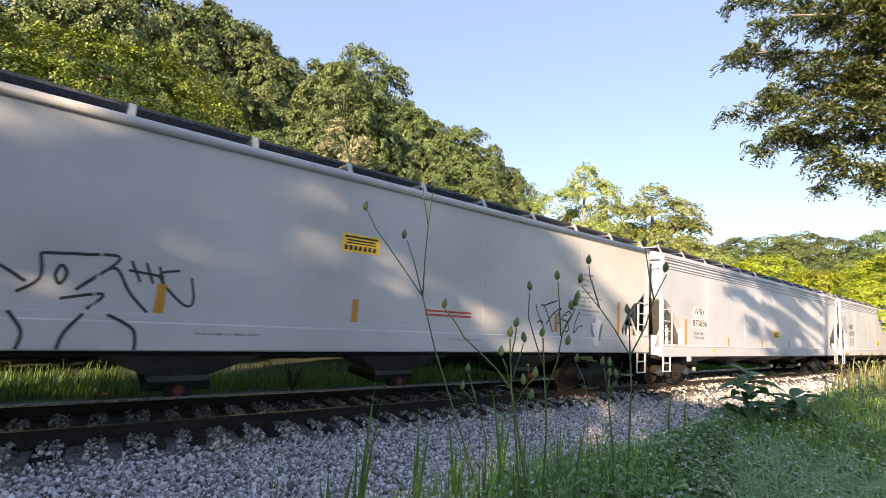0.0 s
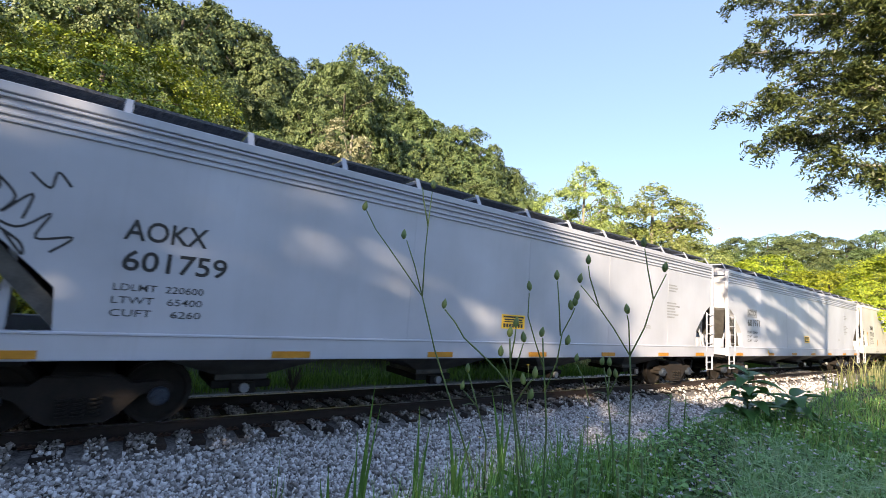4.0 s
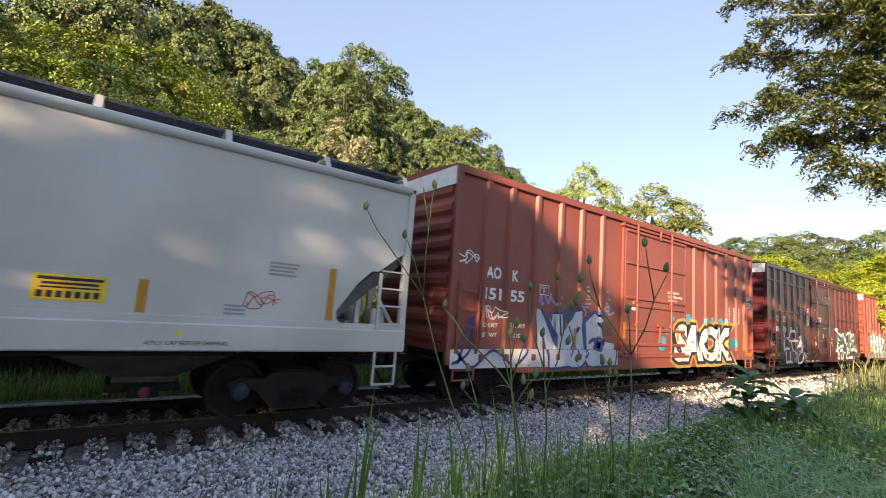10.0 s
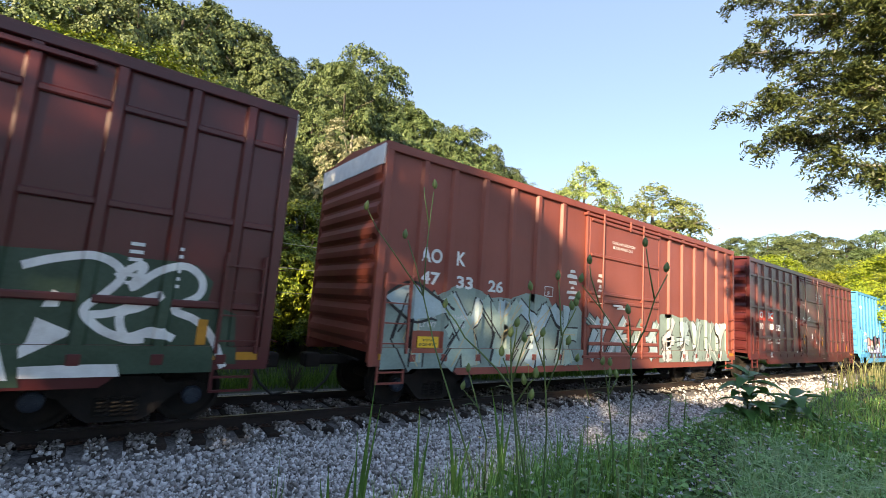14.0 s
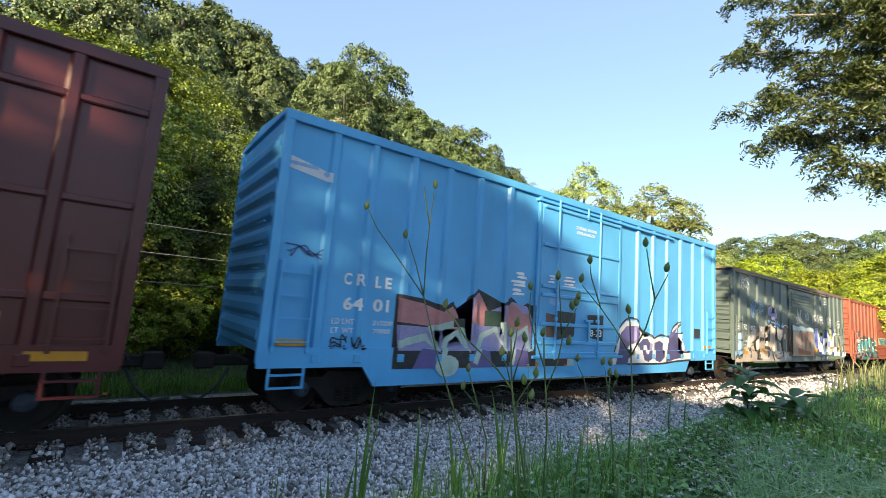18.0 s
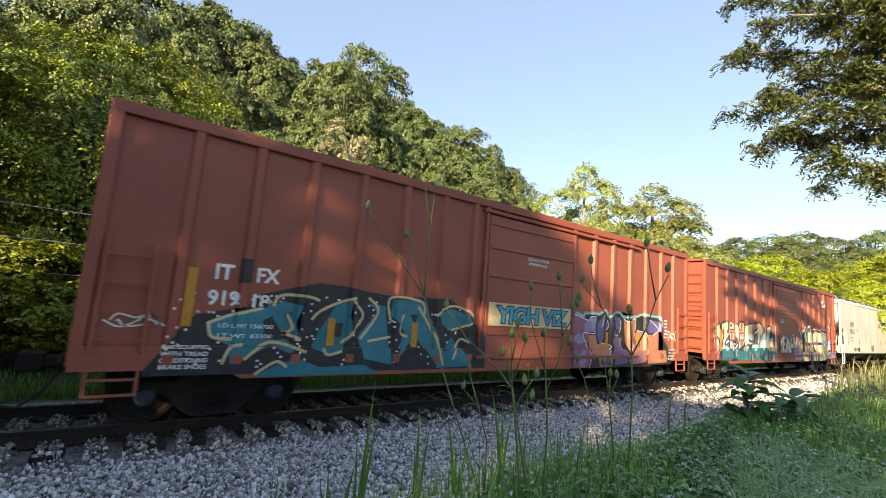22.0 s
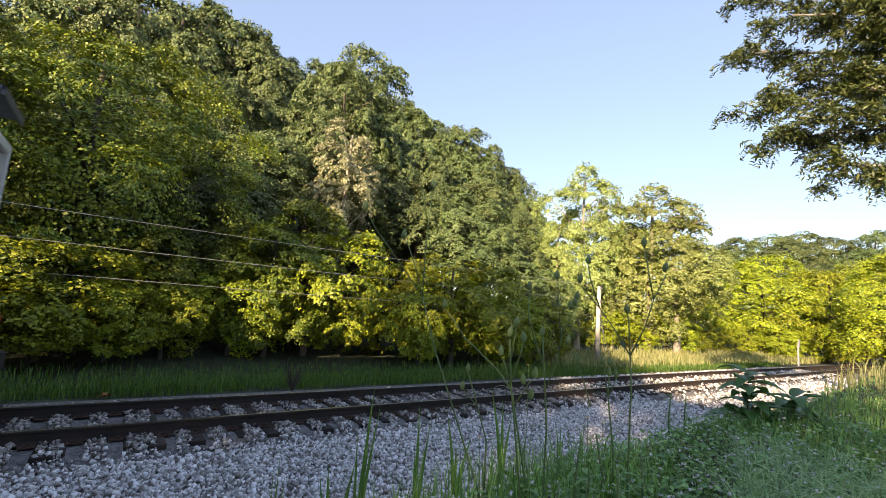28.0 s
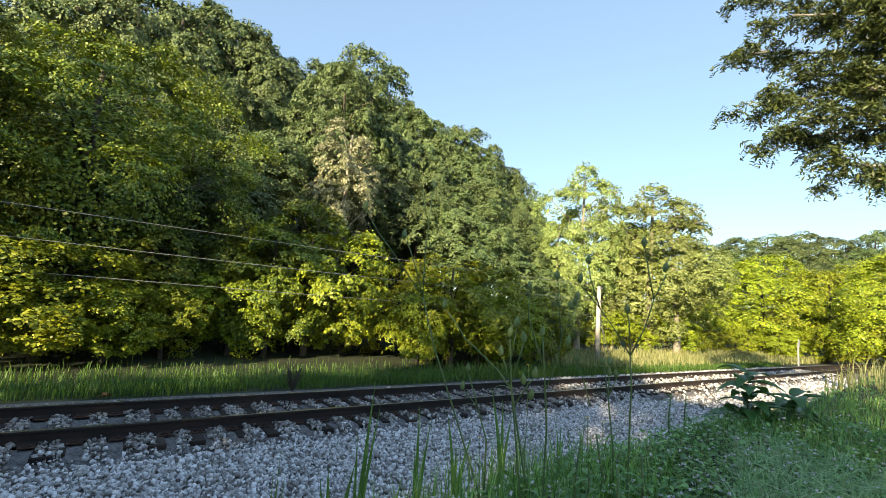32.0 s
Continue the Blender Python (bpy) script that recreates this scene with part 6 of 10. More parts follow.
    word_piece(car, "SACK", 9.35, 13.9, 0.70, 1.86, SILVER, INK, y, surf, GOLD, 0.1, 0.05, 0.07)
    lettering(car, "CINKO", 15.32, 2.95, 0.15, 0.55, CHALK, y - 0.082, "white hand-sprayed tag", 0.0, 0.1, surf=None)
    lettering(car, "TOBY..", 15.34, 2.73, 0.15, 0.56, CHALK, y - 0.082, "white hand-sprayed tag", 0.0, 0.1)
    brush(car, [[(15.38, 2.66), (15.6, 2.69), (15.85, 2.65)]], 0.02, CHALK, y - 0.082, None, "sprayed_line")
    peeling(car, 4.6, 2.05, 0.35, 0.6, GREY_PAINT, y - 0.012, 31, surf, 6)
    peeling(car, 5.55, 2.0, 0.3, 0.6, GREY_PAINT, y - 0.012, 32, surf, 6)
    peeling(car, 6.7, 2.1, 0.35, 0.45, CHALK, y - 0.012, 33, surf, 3)
    door_print(car, 8.9, 2.75, ("CLOSE AND LOCK", "BOTH DOORS BEFORE", "MOVING CAR"), y)
    stencil_block(car, y, 13.75, 2.55, surf)
    stencil_block(car, y, 14.65, 2.55, surf)


def extra_c7(car, y, surf):
    for a in (1.12, 2.02):
        patch(car, rect(a, a + 0.52, 2.26, 2.62), RED_PAINT, y - 0.004, surf, "red_patch", "brighter red patch behind the mark")
    patch(car, [(2.25, 0.68), (4.2, 0.68), (4.75, 1.1), (4.6, 1.5), (2.3, 1.6)], COCOA, y - 0.001, surf, "sprayed_ground")
    brush(car, [[(2.22, 1.91), (2.23, 1.58), (2.19, 1.14), (2.2, 0.59)], [(2.16, 1.55), (2.48, 1.61), (2.76, 1.58)], [(2.3, 1.1), (2.46, 1.18), (2.65, 1.15)], [(2.2, 0.57), (2.62, 0.61), (3.05, 0.56)], [(2.77, 1.48), (2.77, 1.07), (2.77, 0.6)], [(2.77, 1.5), (3.24, 1.54), (3.73, 1.51)], [(3.21, 1.5), (3.35, 1.16), (3.58, 0.89)], [(3.51, 1.87), (3.63, 1.52), (3.5, 0.58)], [(2.93, 1.61), (3.06, 1.88), (3.47, 1.94), (3.71, 1.61)], [(3.73, 1.49), (3.77, 1.04), (3.83, 0.54)], [(3.73, 1.48), (3.96, 1.55), (4.23, 1.57), (4.39, 1.74), (4.37, 1.38), (4.45, 1.05)], [(3.97, 1.16), (4.17, 1.27), (4.37, 1.32)], [(4.05, 0.88), (4.23, 1.03), (4.49, 1.03), (4.68, 1.12), (4.86, 1.21)], [(4.86, 1.21), (4.69, 0.84), (4.33, 0.56), (3.83, 0.54)]], 0.11, CHALK, y - 0.011, surf, "sprayed_letter", "broad white sprayed letter strokes")
    lettering(car, "NATY", 4.86, 0.72, 0.26, 0.62, CHALK, y - 0.013, "white hand-sprayed tag", 0.0, 0.2, surf=surf)
    lettering(car, "70K", 5.52, 0.97, 0.08, 0.18, CHALK, y - 0.012, "", 0.02, surf=surf)
    patch(car, [(10.6, 0.9), (11.0, 2.3), (11.6, 1.9), (12.4, 2.1), (13.4, 2.15), (14.6, 2.15), (15.2, 1.5), (15.2, 0.7), (10.8, 0.7)], BOTTLE, y - 0.001, surf, "sprayed_ground")
    word_piece(car, "PA", 10.85, 12.9, 0.74, 2.0, BOTTLE, CHALK, y, surf, BOTTLE, 0.12, 0.02, 0.05)
    brush(car, [[(10.8, 2.3), (11.1, 1.85), (11.7, 1.6)], [(10.7, 0.75), (11.2, 1.3)]], 0.11, CHALK, y - 0.013, surf, "sprayed_line")
    patch(car, [(12.94, 2.04), (13.42, 2.16), (13.86, 2.18), (14.24, 2.09), (14.83, 2.13), (15.08, 1.92), (15.02, 1.65), (15.45, 1.49), (15.52, 0.8), (15.27, 0.82), (14.99, 1.28), (14.73, 1.16), (13.06, 1.1)], BOTTLE, y - 0.004, surf, "sprayed_ground", "dark green sprayed background")
    brush(car, [[(12.95, 1.93), (13.23, 2.04), (13.59, 2.12), (13.85, 2.05), (13.96, 1.89), (13.81, 1.67), (13.62, 1.46), (13.81, 1.24), (14.11, 1.12), (14.32, 1.12)], [(13.9, 1.88), (14.12, 2.05), (14.19, 2.02), (14.09, 1.76), (14.37, 2), (14.69, 2.1), (14.92, 1.95), (14.91, 1.72), (14.62, 1.52), (14.91, 1.39), (15.15, 1.17), (15.35, 0.76)], [(13.68, 1.4), (13.95, 1.45), (14.29, 1.64), (14.44, 1.69), (14.24, 1.53), (14.01, 1.42), (14.11, 1.15), (14.4, 1.23), (14.67, 1.13)]], 0.10, CHALK, y - 0.008, surf, "sprayed_line", "white sprayed letter outline")
    for pts in ([(13.09, 0.89), (13.5, 1.14), (13.52, 1.2), (13.17, 1.35), (13.12, 1.07), (13.07, 1.01)], [(13.1, 0.8), (13.64, 0.82), (14.06, 0.82), (14.11, 0.67), (13.12, 0.67)], [(14.05, 1.15), (14.67, 1.12), (14.54, 1.27), (14.23, 1.22)], [(13.2, 1.47), (13.28, 1.68), (13.37, 1.64), (13.36, 1.48)]):
        patch(car, pts, CHALK, y - 0.007, surf, "sprayed_patch")
    brush(car, [[(8.5, 1.6), (8.62, 1.9), (8.7, 1.55)], [(8.75, 1.6), (8.9, 1.75), (8.85, 1.5), (9.05, 1.75), (9.1, 1.5), (9.3, 1.8), (9.3, 1.45)], [(9.55, 1.8), (9.5, 1.45), (9.75, 1.75), (9.7, 1.5)]], 0.035, CHALK, y - 0.013, surf, "sprayed_tag", "white sprayed tag")
    brush(car, [rect(3.99, 4.27, 1.90, 2.15) + [(3.99, 1.90)]], 0.02, CHALK, y - 0.010, None, "plate_box", smooth=False)
    lettering(car, "PLATE", 4.04, 2.07, 0.045, 0.18, CHALK, y - 0.010, "", 0.01)
    lettering(car, "F", 4.10, 1.94, 0.09, 0.07, CHALK, y - 0.010, "", 0.02)
    patch(car, rect(5.62, 5.90, 2.28, 2.74), CHALK, y - 0.011, surf, "paper_label", "white paper routing label")
    bars(car, 5.66, 2.66, (0.2, 0.2, 0.16, 0.2), 0.03, 0.03, GREY_PAINT, y - 0.014)
    peeling(car, 5.68, 2.9, 0.35, 0.2, CHALK, y - 0.011, 41, surf, 2)
    peeling(car, 7.2, 2.45, 0.75, 0.3, CHALK, y - 0.012, 42, surf, 3)
    patch(car, rect(7.95, 8.15, 1.72, 1.95), CHALK, y - 0.012, surf, "paper_label", "white paper routing label")
    patch(car, rect(8.46, 8.64, 1.98, 2.12), ORANGE, y - 0.012, surf, "paper_label", "orange paper label")
    door_print(car, 8.7, 3.78, ("CLOSE AND LOCK", "DOOR BEFORE", "MOVING CAR"), y)
    lettering(car, "DO NOT LUBE DOORS", 7.2, 1.55, 0.05, 0.6, CHALK, y - 0.09, "", 0.01)
    lettering(car, "SECURITY", 6.65, 3.05, 0.05, 0.3, CHALK, y - 0.09, "", 0.01)
    lettering(car, "RELEASE ROD", 5.02, 0.60, 0.055, 0.5, CHALK, y - 0.093, "", 0.01)
    lettering(car, "RETAINING VALVE", 6.62, 0.60, 0.05, 0.62, CHALK, y - 0.093, "", 0.01)
    part("data_plate", boxes((5.98, 6.25, y - 0.096, y - 0.090, 0.58, 0.66)), CHALK, car, "white data plate on the sill")
    for k, (line, w) in enumerate((("CONDITIONALLY", 0.52), ("APPROVED", 0.34), ("CONTROL VALVE", 0.54), ("RULE 4", 0.28))):
        lettering(car, line, 4.88 - w / 2, 1.31 - 0.068 * k, 0.042, w, CHALK, y - 0.010, "", 0.008)
    scribble(car, 0.35, 1.3, 0.35, 0.22, CHALK, y - 0.08, 44, None, 0.015, 3)
    stencil_block(car, y, 14.0, 2.3, surf)


def extra_c8(car, y, surf):
    wild_piece(car, 0.35, 6.2, 0.68, 2.1, (SAGE, ICE, MINT), INK, CREAM, y, surf, 51, 5, SAGE)
    patch(car, [(0.24, 1.94), (0.82, 2.22), (1.5, 1.95), (1.9, 1.8), (1.4, 1.62), (0.9, 1.55)], ICE, y - 0.014, surf, "sprayed_shape")
    brush(car, [[(0.24, 1.94), (0.82, 2.24), (1.5, 1.98), (1.95, 1.78)], [(0.24, 1.92), (0.9, 1.52), (1.4, 1.6)]], 0.05, INK, y - 0.016, surf, "sprayed_line")
    wild_piece(car, 6.4, 10.2, 0.80, 1.9, (SAGE, ICE), INK, CHALK, y, surf, 52, 4)
    wild_piece(car, 10.3, 15.3, 0.70, 2.0, (ICE, SILVER, SAGE), INK, CHALK, y, surf, 53, 5, SAGE)
    patch(car, rect(0.9, 1.66, 0.96, 1.36), RUST, y - 0.018, surf, "notice_frame", "red-framed notice")
    p = part("height_notice", boxes((1.02, 1.52, y - 0.11, y - 0.09, 1.06, 1.26)), YELLOW, car, "yellow excess-height notice")
    lettering(car, "THIS CAR", 1.12, 1.175, 0.045, 0.3, INK, y - 0.112, "", 0.01)
    lettering(car, "EXCESS HEIGHT", 1.06, 1.095, 0.045, 0.42, INK, y - 0.112, "", 0.01)
    brush(car, [rect(4.76, 5.06, 2.26, 2.48) + [(4.76, 2.26)]], 0.02, CHALK, y - 0.010, None, "plate_box", smooth=False)
    lettering(car, "F", 4.87, 2.29, 0.08, 0.07, CHALK, y - 0.010, "", 0.02)
    door_print(car, 7.5, 3.85, ("CLOSE AND LOCK DOORS", "BEFORE MOVING CAR"), y, 1.2)
    peeling(car, 5.6, 2.1, 0.45, 0.9, CHALK, y - 0.012, 54, surf, 7)
    peeling(car, 6.8, 2.2, 0.35, 0.8, CHALK, y - 0.012, 55, surf, 6)
    peeling(car, 7.4, 2.1, 1.0, 0.15, CHALK, y - 0.012, 56, surf, 2)


def extra_c9(car, y, surf):
    for a in (1.2, 2.14):
        patch(car, rect(a, a + 0.52, 2.28, 2.68), RED_PAINT, y - 0.004, surf, "red_patch", "brighter red patch behind the mark")
    brush(car, [rect(4.11, 4.38, 1.93, 2.19) + [(4.11, 1.93)]], 0.02, CHALK, y - 0.010, None, "plate_box", smooth=False)
    lettering(car, "PLATE", 4.15, 2.1, 0.045, 0.18, CHALK, y - 0.010, "", 0.01)
    lettering(car, "F", 4.21, 1.97, 0.09, 0.07, CHALK, y - 0.010, "", 0.02)
    peeling(car, 5.75, 2.1, 0.3, 0.55, CHALK, y - 0.012, 61, surf, 7)
    peeling(car, 7.3, 2.85, 0.5, 0.22, CHALK, y - 0.012, 62, surf, 1)
    peeling(car, 7.35, 2.45, 0.55, 0.25, CHALK, y - 0.012, 63, surf, 4)
    peeling(car, 6.55, 2.4, 0.3, 0.25, CHALK, y - 0.012, 64, surf, 2)
    patch(car, rect(8.0, 8.2, 1.65, 1.9), CHALK, y - 0.012, surf, "paper_label", "white paper routing label")
    patch(car, rect(8.55, 8.72, 1.95, 2.1), ORANGE, y - 0.012, surf, "paper_label", "orange paper label")
    door_print(car, 8.85, 3.80, ("CLOSE AND LOCK", "DOOR BEFORE", "MOVING CAR"), y)
    lettering(car, "DO NOT LUBE DOORS", 7.25, 1.55, 0.05, 0.6, CHALK, y - 0.09, "", 0.01)
    lettering(car, "SECURITY", 6.75, 3.2, 0.05, 0.3, CHALK, y - 0.09, "", 0.01)
    lettering(car, "OPENING W 12-0 H 12-4", 8.0, 2.25, 0.045, 0.65, CHALK, y - 0.09, "", 0.01)
    lettering(car, "RELEASE ROD", 9.9, 0.70, 0.05, 0.42, CHALK, y - 0.088, "", 0.01)
    lettering(car, "70K", 5.6, 0.98, 0.09, 0.22, CHALK, y - 0.088, "", 0.02)
    stencil_block(car, y, 13.75, 2.05, surf)


def extra_c10(car, y, surf):
    patch(car, [(0.13, 3.82), (0.92, 3.70), (0.92, 3.86), (0.13, 4.02)], SILVER, y - 0.002, surf, "maker_panel", "pale maker's panel with a small emblem")
    patch(car, disc(0.82, 3.83, 0.05), SKYB, y - 0.005, surf, "emblem")
    bars(car, 0.17, 3.87, (0.5,), 0.06, 0.03, SKYB, y - 0.006)
    patch(car, [(2.45, 0.68), (6.4, 0.68), (6.35, 2.0), (6.1, 2.05), (5.9, 1.95), (5.55, 2.15), (5.3, 2.0), (5.2, 1.6), (4.8, 1.95), (4.5, 2.25), (4.25, 2.05), (4.3, 1.6), (4.0, 1.75), (3.85, 1.95), (3.6, 1.8), (3.1, 1.95), (2.45, 2.0)], INK, y - 0.001, surf, "sprayed_outline")
    patch(car, [(2.52, 1.45), (4.0, 1.40), (4.25, 1.1), (4.4, 2.1), (4.55, 2.17), (4.8, 1.8), (5.25, 1.3), (5.4, 1.95), (5.6, 2.05), (5.9, 1.85), (6.1, 1.97), (6.3, 1.7), (6.3, 1.0), (2.55, 1.0)], LILAC, y - 0.004, surf, "sprayed_shape", "interlocking sprayed graffiti shapes")
    patch(car, [(2.52, 1.93), (3.1, 1.86), (3.6, 1.72), (3.85, 1.85), (4.0, 1.68), (4.05, 1.4), (2.52, 1.5)], PINK, y - 0.005, surf, "sprayed_shape")
    patch(car, [(4.35, 1.55), (4.42, 2.1), (4.6, 2.12), (4.85, 1.8), (4.8, 1.5)], PINK, y - 0.006, surf, "sprayed_shape")
    patch(car, [(5.3, 1.5), (5.45, 1.95), (5.62, 2.02), (5.95, 1.82), (6.25, 1.8), (6.25, 1.4)], PINK, y - 0.006, surf, "sprayed_shape")
    for pts in ([(2.55, 1.1), (3.2, 1.25), (3.5, 1.0), (3.3, 1.4), (3.9, 1.5)], [(3.6, 0.7), (3.72, 1.2), (4.0, 1.35), (4.3, 1.0), (4.1, 1.5)], [(4.5, 0.75), (4.7, 1.3), (5.1, 1.45), (5.4, 1.0), (5.3, 1.6)], [(5.6, 0.72), (5.7, 1.3), (6.1, 1.5), (6.2, 1.0)]):
        brush(car, [pts], 0.14, MINT, y - 0.009, surf, "sprayed_shape", smooth=False)
    for px in (2.9, 4.3, 5.5):
        patch(car, [(px, 0.68), (px + 0.7, 0.68), (px + 0.6, 1.0), (px + 0.2, 1.05)], VIOLET, y - 0.008, surf, "sprayed_shape")
    patch(car, disc(3.75, 0.72, 0.3, 14, 0.2), MINT, y - 0.010, surf, "sprayed_shape")
    lettering(car, "8-23", 8.51, 1.37, 0.17, 0.51, CHALK, y - 0.09, "white painted door date", 0.01)
    patch(car, rect(4.75, 5.25, 1.5, 1.82), BOTTLE, y - 0.012, surf, "dark_patch")
    patch(car, rect(3.9, 4.2, 1.45, 1.62), INK, y - 0.012, surf, "dark_patch")
    patch(car, [(9.51, 0.67), (9.81, 1.19), (10, 1.58), (10.35, 1.81), (10.75, 1.86), (11.21, 1.55), (11.38, 1.41), (11.67, 1.44), (11.86, 1.33), (12.29, 1.42), (12.82, 1.41), (13.09, 1.68), (13.52, 1.87), (13.38, 1.59), (13.69, 1.55), (13.49, 1.05), (14.2, 1), (14.21, 0.78), (13.29, 0.76), (12.48, 0.67), (10.47, 0.67), (10.29, 0.67)], SILVER, y - 0.002, surf, "sprayed_outline", "silver sprayed rim of large letters")
    for mat, shapes, lift in ((SLATE, ([(9.75, 0.67), (9.99, 1.2), (10.06, 1.45), (10.37, 1.68), (10.87, 1.71), (11.16, 1.5), (10.97, 1.13), (10.71, 1.21), (10.43, 1.03), (10.59, 0.91), (10.4, 0.82), (10.33, 0.67)], [(11.07, 1.22), (11.33, 1.36), (11.56, 1.37), (11.75, 1.23), (11.72, 0.81), (11.5, 0.72), (11.27, 0.77), (11.19, 1.04)], [(11.93, 1.24), (12.29, 1.32), (12.5, 1.25), (12.32, 1.05), (12.46, 0.85), (12.21, 0.7), (11.9, 0.76)], [(12.7, 1.25), (13.24, 1.58), (13.46, 1.59), (13.26, 1.26), (13.27, 1.05), (13.73, 0.84), (13.14, 0.79), (12.87, 0.74), (12.54, 0.7), (12.65, 0.95)]), 0.005),):
        for pts in shapes:
            patch(car, pts, mat, y - lift, surf, "sprayed_letter", "slate violet sprayed letter")
    for mat, shapes, lift in ((VIOLET, ([(10.11, 1.41), (10.37, 1.66), (10.87, 1.68), (11.12, 1.51), (10.8, 1.3), (10.4, 1.29)], [(12.82, 1.46), (13.4, 1.75), (13.24, 1.53), (12.89, 1.36)]), 0.008), (SILVER, ([(10.44, 1.08), (10.61, 1.21), (10.89, 1.22), (10.9, 0.86), (10.66, 0.86), (10.72, 1.04)], [(11.33, 1.17), (11.48, 1.19), (11.56, 1.06), (11.48, 0.93), (11.34, 0.99)]), 0.010),):
        for pts in shapes:
            patch(car, pts, mat, y - lift, surf, "sprayed_letter", "slate violet sprayed letter")
    brush(car, [[(9.47, 0.67), (9.81, 1.24), (10, 1.6), (10.35, 1.86), (10.8, 1.91), (11.26, 1.58), (11.67, 1.5), (11.91, 1.38), (12.35, 1.49), (12.89, 1.46), (13.15, 1.74), (13.55, 1.92)], [(10.34, 0.67), (10.47, 0.67), (11.29, 0.67), (12.35, 0.67), (13.15, 0.72), (14.22, 0.75)], [(13.55, 1.87), (13.42, 1.57), (13.72, 1.56), (13.54, 1.05), (14.2, 1.01)]], 0.05, INK, y - 0.004, surf)
    for pts in ([(7.1, 1.94), (7.87, 1.92), (7.81, 1.71), (7.82, 1.36), (7.15, 1.27)], [(8.38, 1.9), (9.1, 1.92), (9.09, 1.26), (8.44, 1.35)], [(6.68, 0.89), (7.34, 0.89), (7.49, 0.67), (6.73, 0.67)]):
        patch(car, pts, INK, y - 0.004, surf, "black_patch", "black overpainted patch")
    patch(car, [(6.7, 1.87), (7.06, 1.84), (7.12, 1.33), (6.74, 1.32)], COCOA, y - 0.004, surf, "dark_patch")
    patch(car, [(7.59, 0.85), (7.82, 0.85), (7.87, 0.67), (7.58, 0.67)], MINT, y - 0.005, surf, "sprayed_shape", "pale green sprayed shape")
    patch(car, [(7.34, 0.89), (7.59, 0.88), (7.58, 0.69), (7.39, 0.71)], MAROON, y - 0.005, surf, "sprayed_shape")
    patch(car, rect(14.48, 14.92, 1.45, 1.75), INK, y - 0.080, None, "data_panel", "black data panel")
    peeling(car, 5.5, 2.2, 0.55, 0.55, CHALK, y - 0.012, 71, surf, 6)
    peeling(car, 6.7, 2.55, 0.3, 0.22, CHALK, y - 0.012, 72, surf, 3)
    peeling(car, 7.2, 2.5, 0.75, 0.28, CHALK, y - 0.012, 73, surf, 4)
    patch(car, disc(7.0, 2.15, 0.22, 12, 0.1), SKYB, y - 0.009, surf, "sprayed_spot")
    door_print(car, 7.76, 4.0, ("CLOSE AND LOCK DOOR", "BEFORE MOVING CAR"), y, 0.9)
    scribble(car, 0.3, 2.4, 0.5, 0.22, NAVY, y - 0.012, 74, surf, 0.02, 3)
    scribble(car, 1.2, 1.0, 0.3, 0.25, INK, y - 0.012, 75, surf, 0.025, 3)
    scribble(car, 1.6, 1.0, 0.25, 0.22, INK, y - 0.012, 76, surf, 0.025, 2)


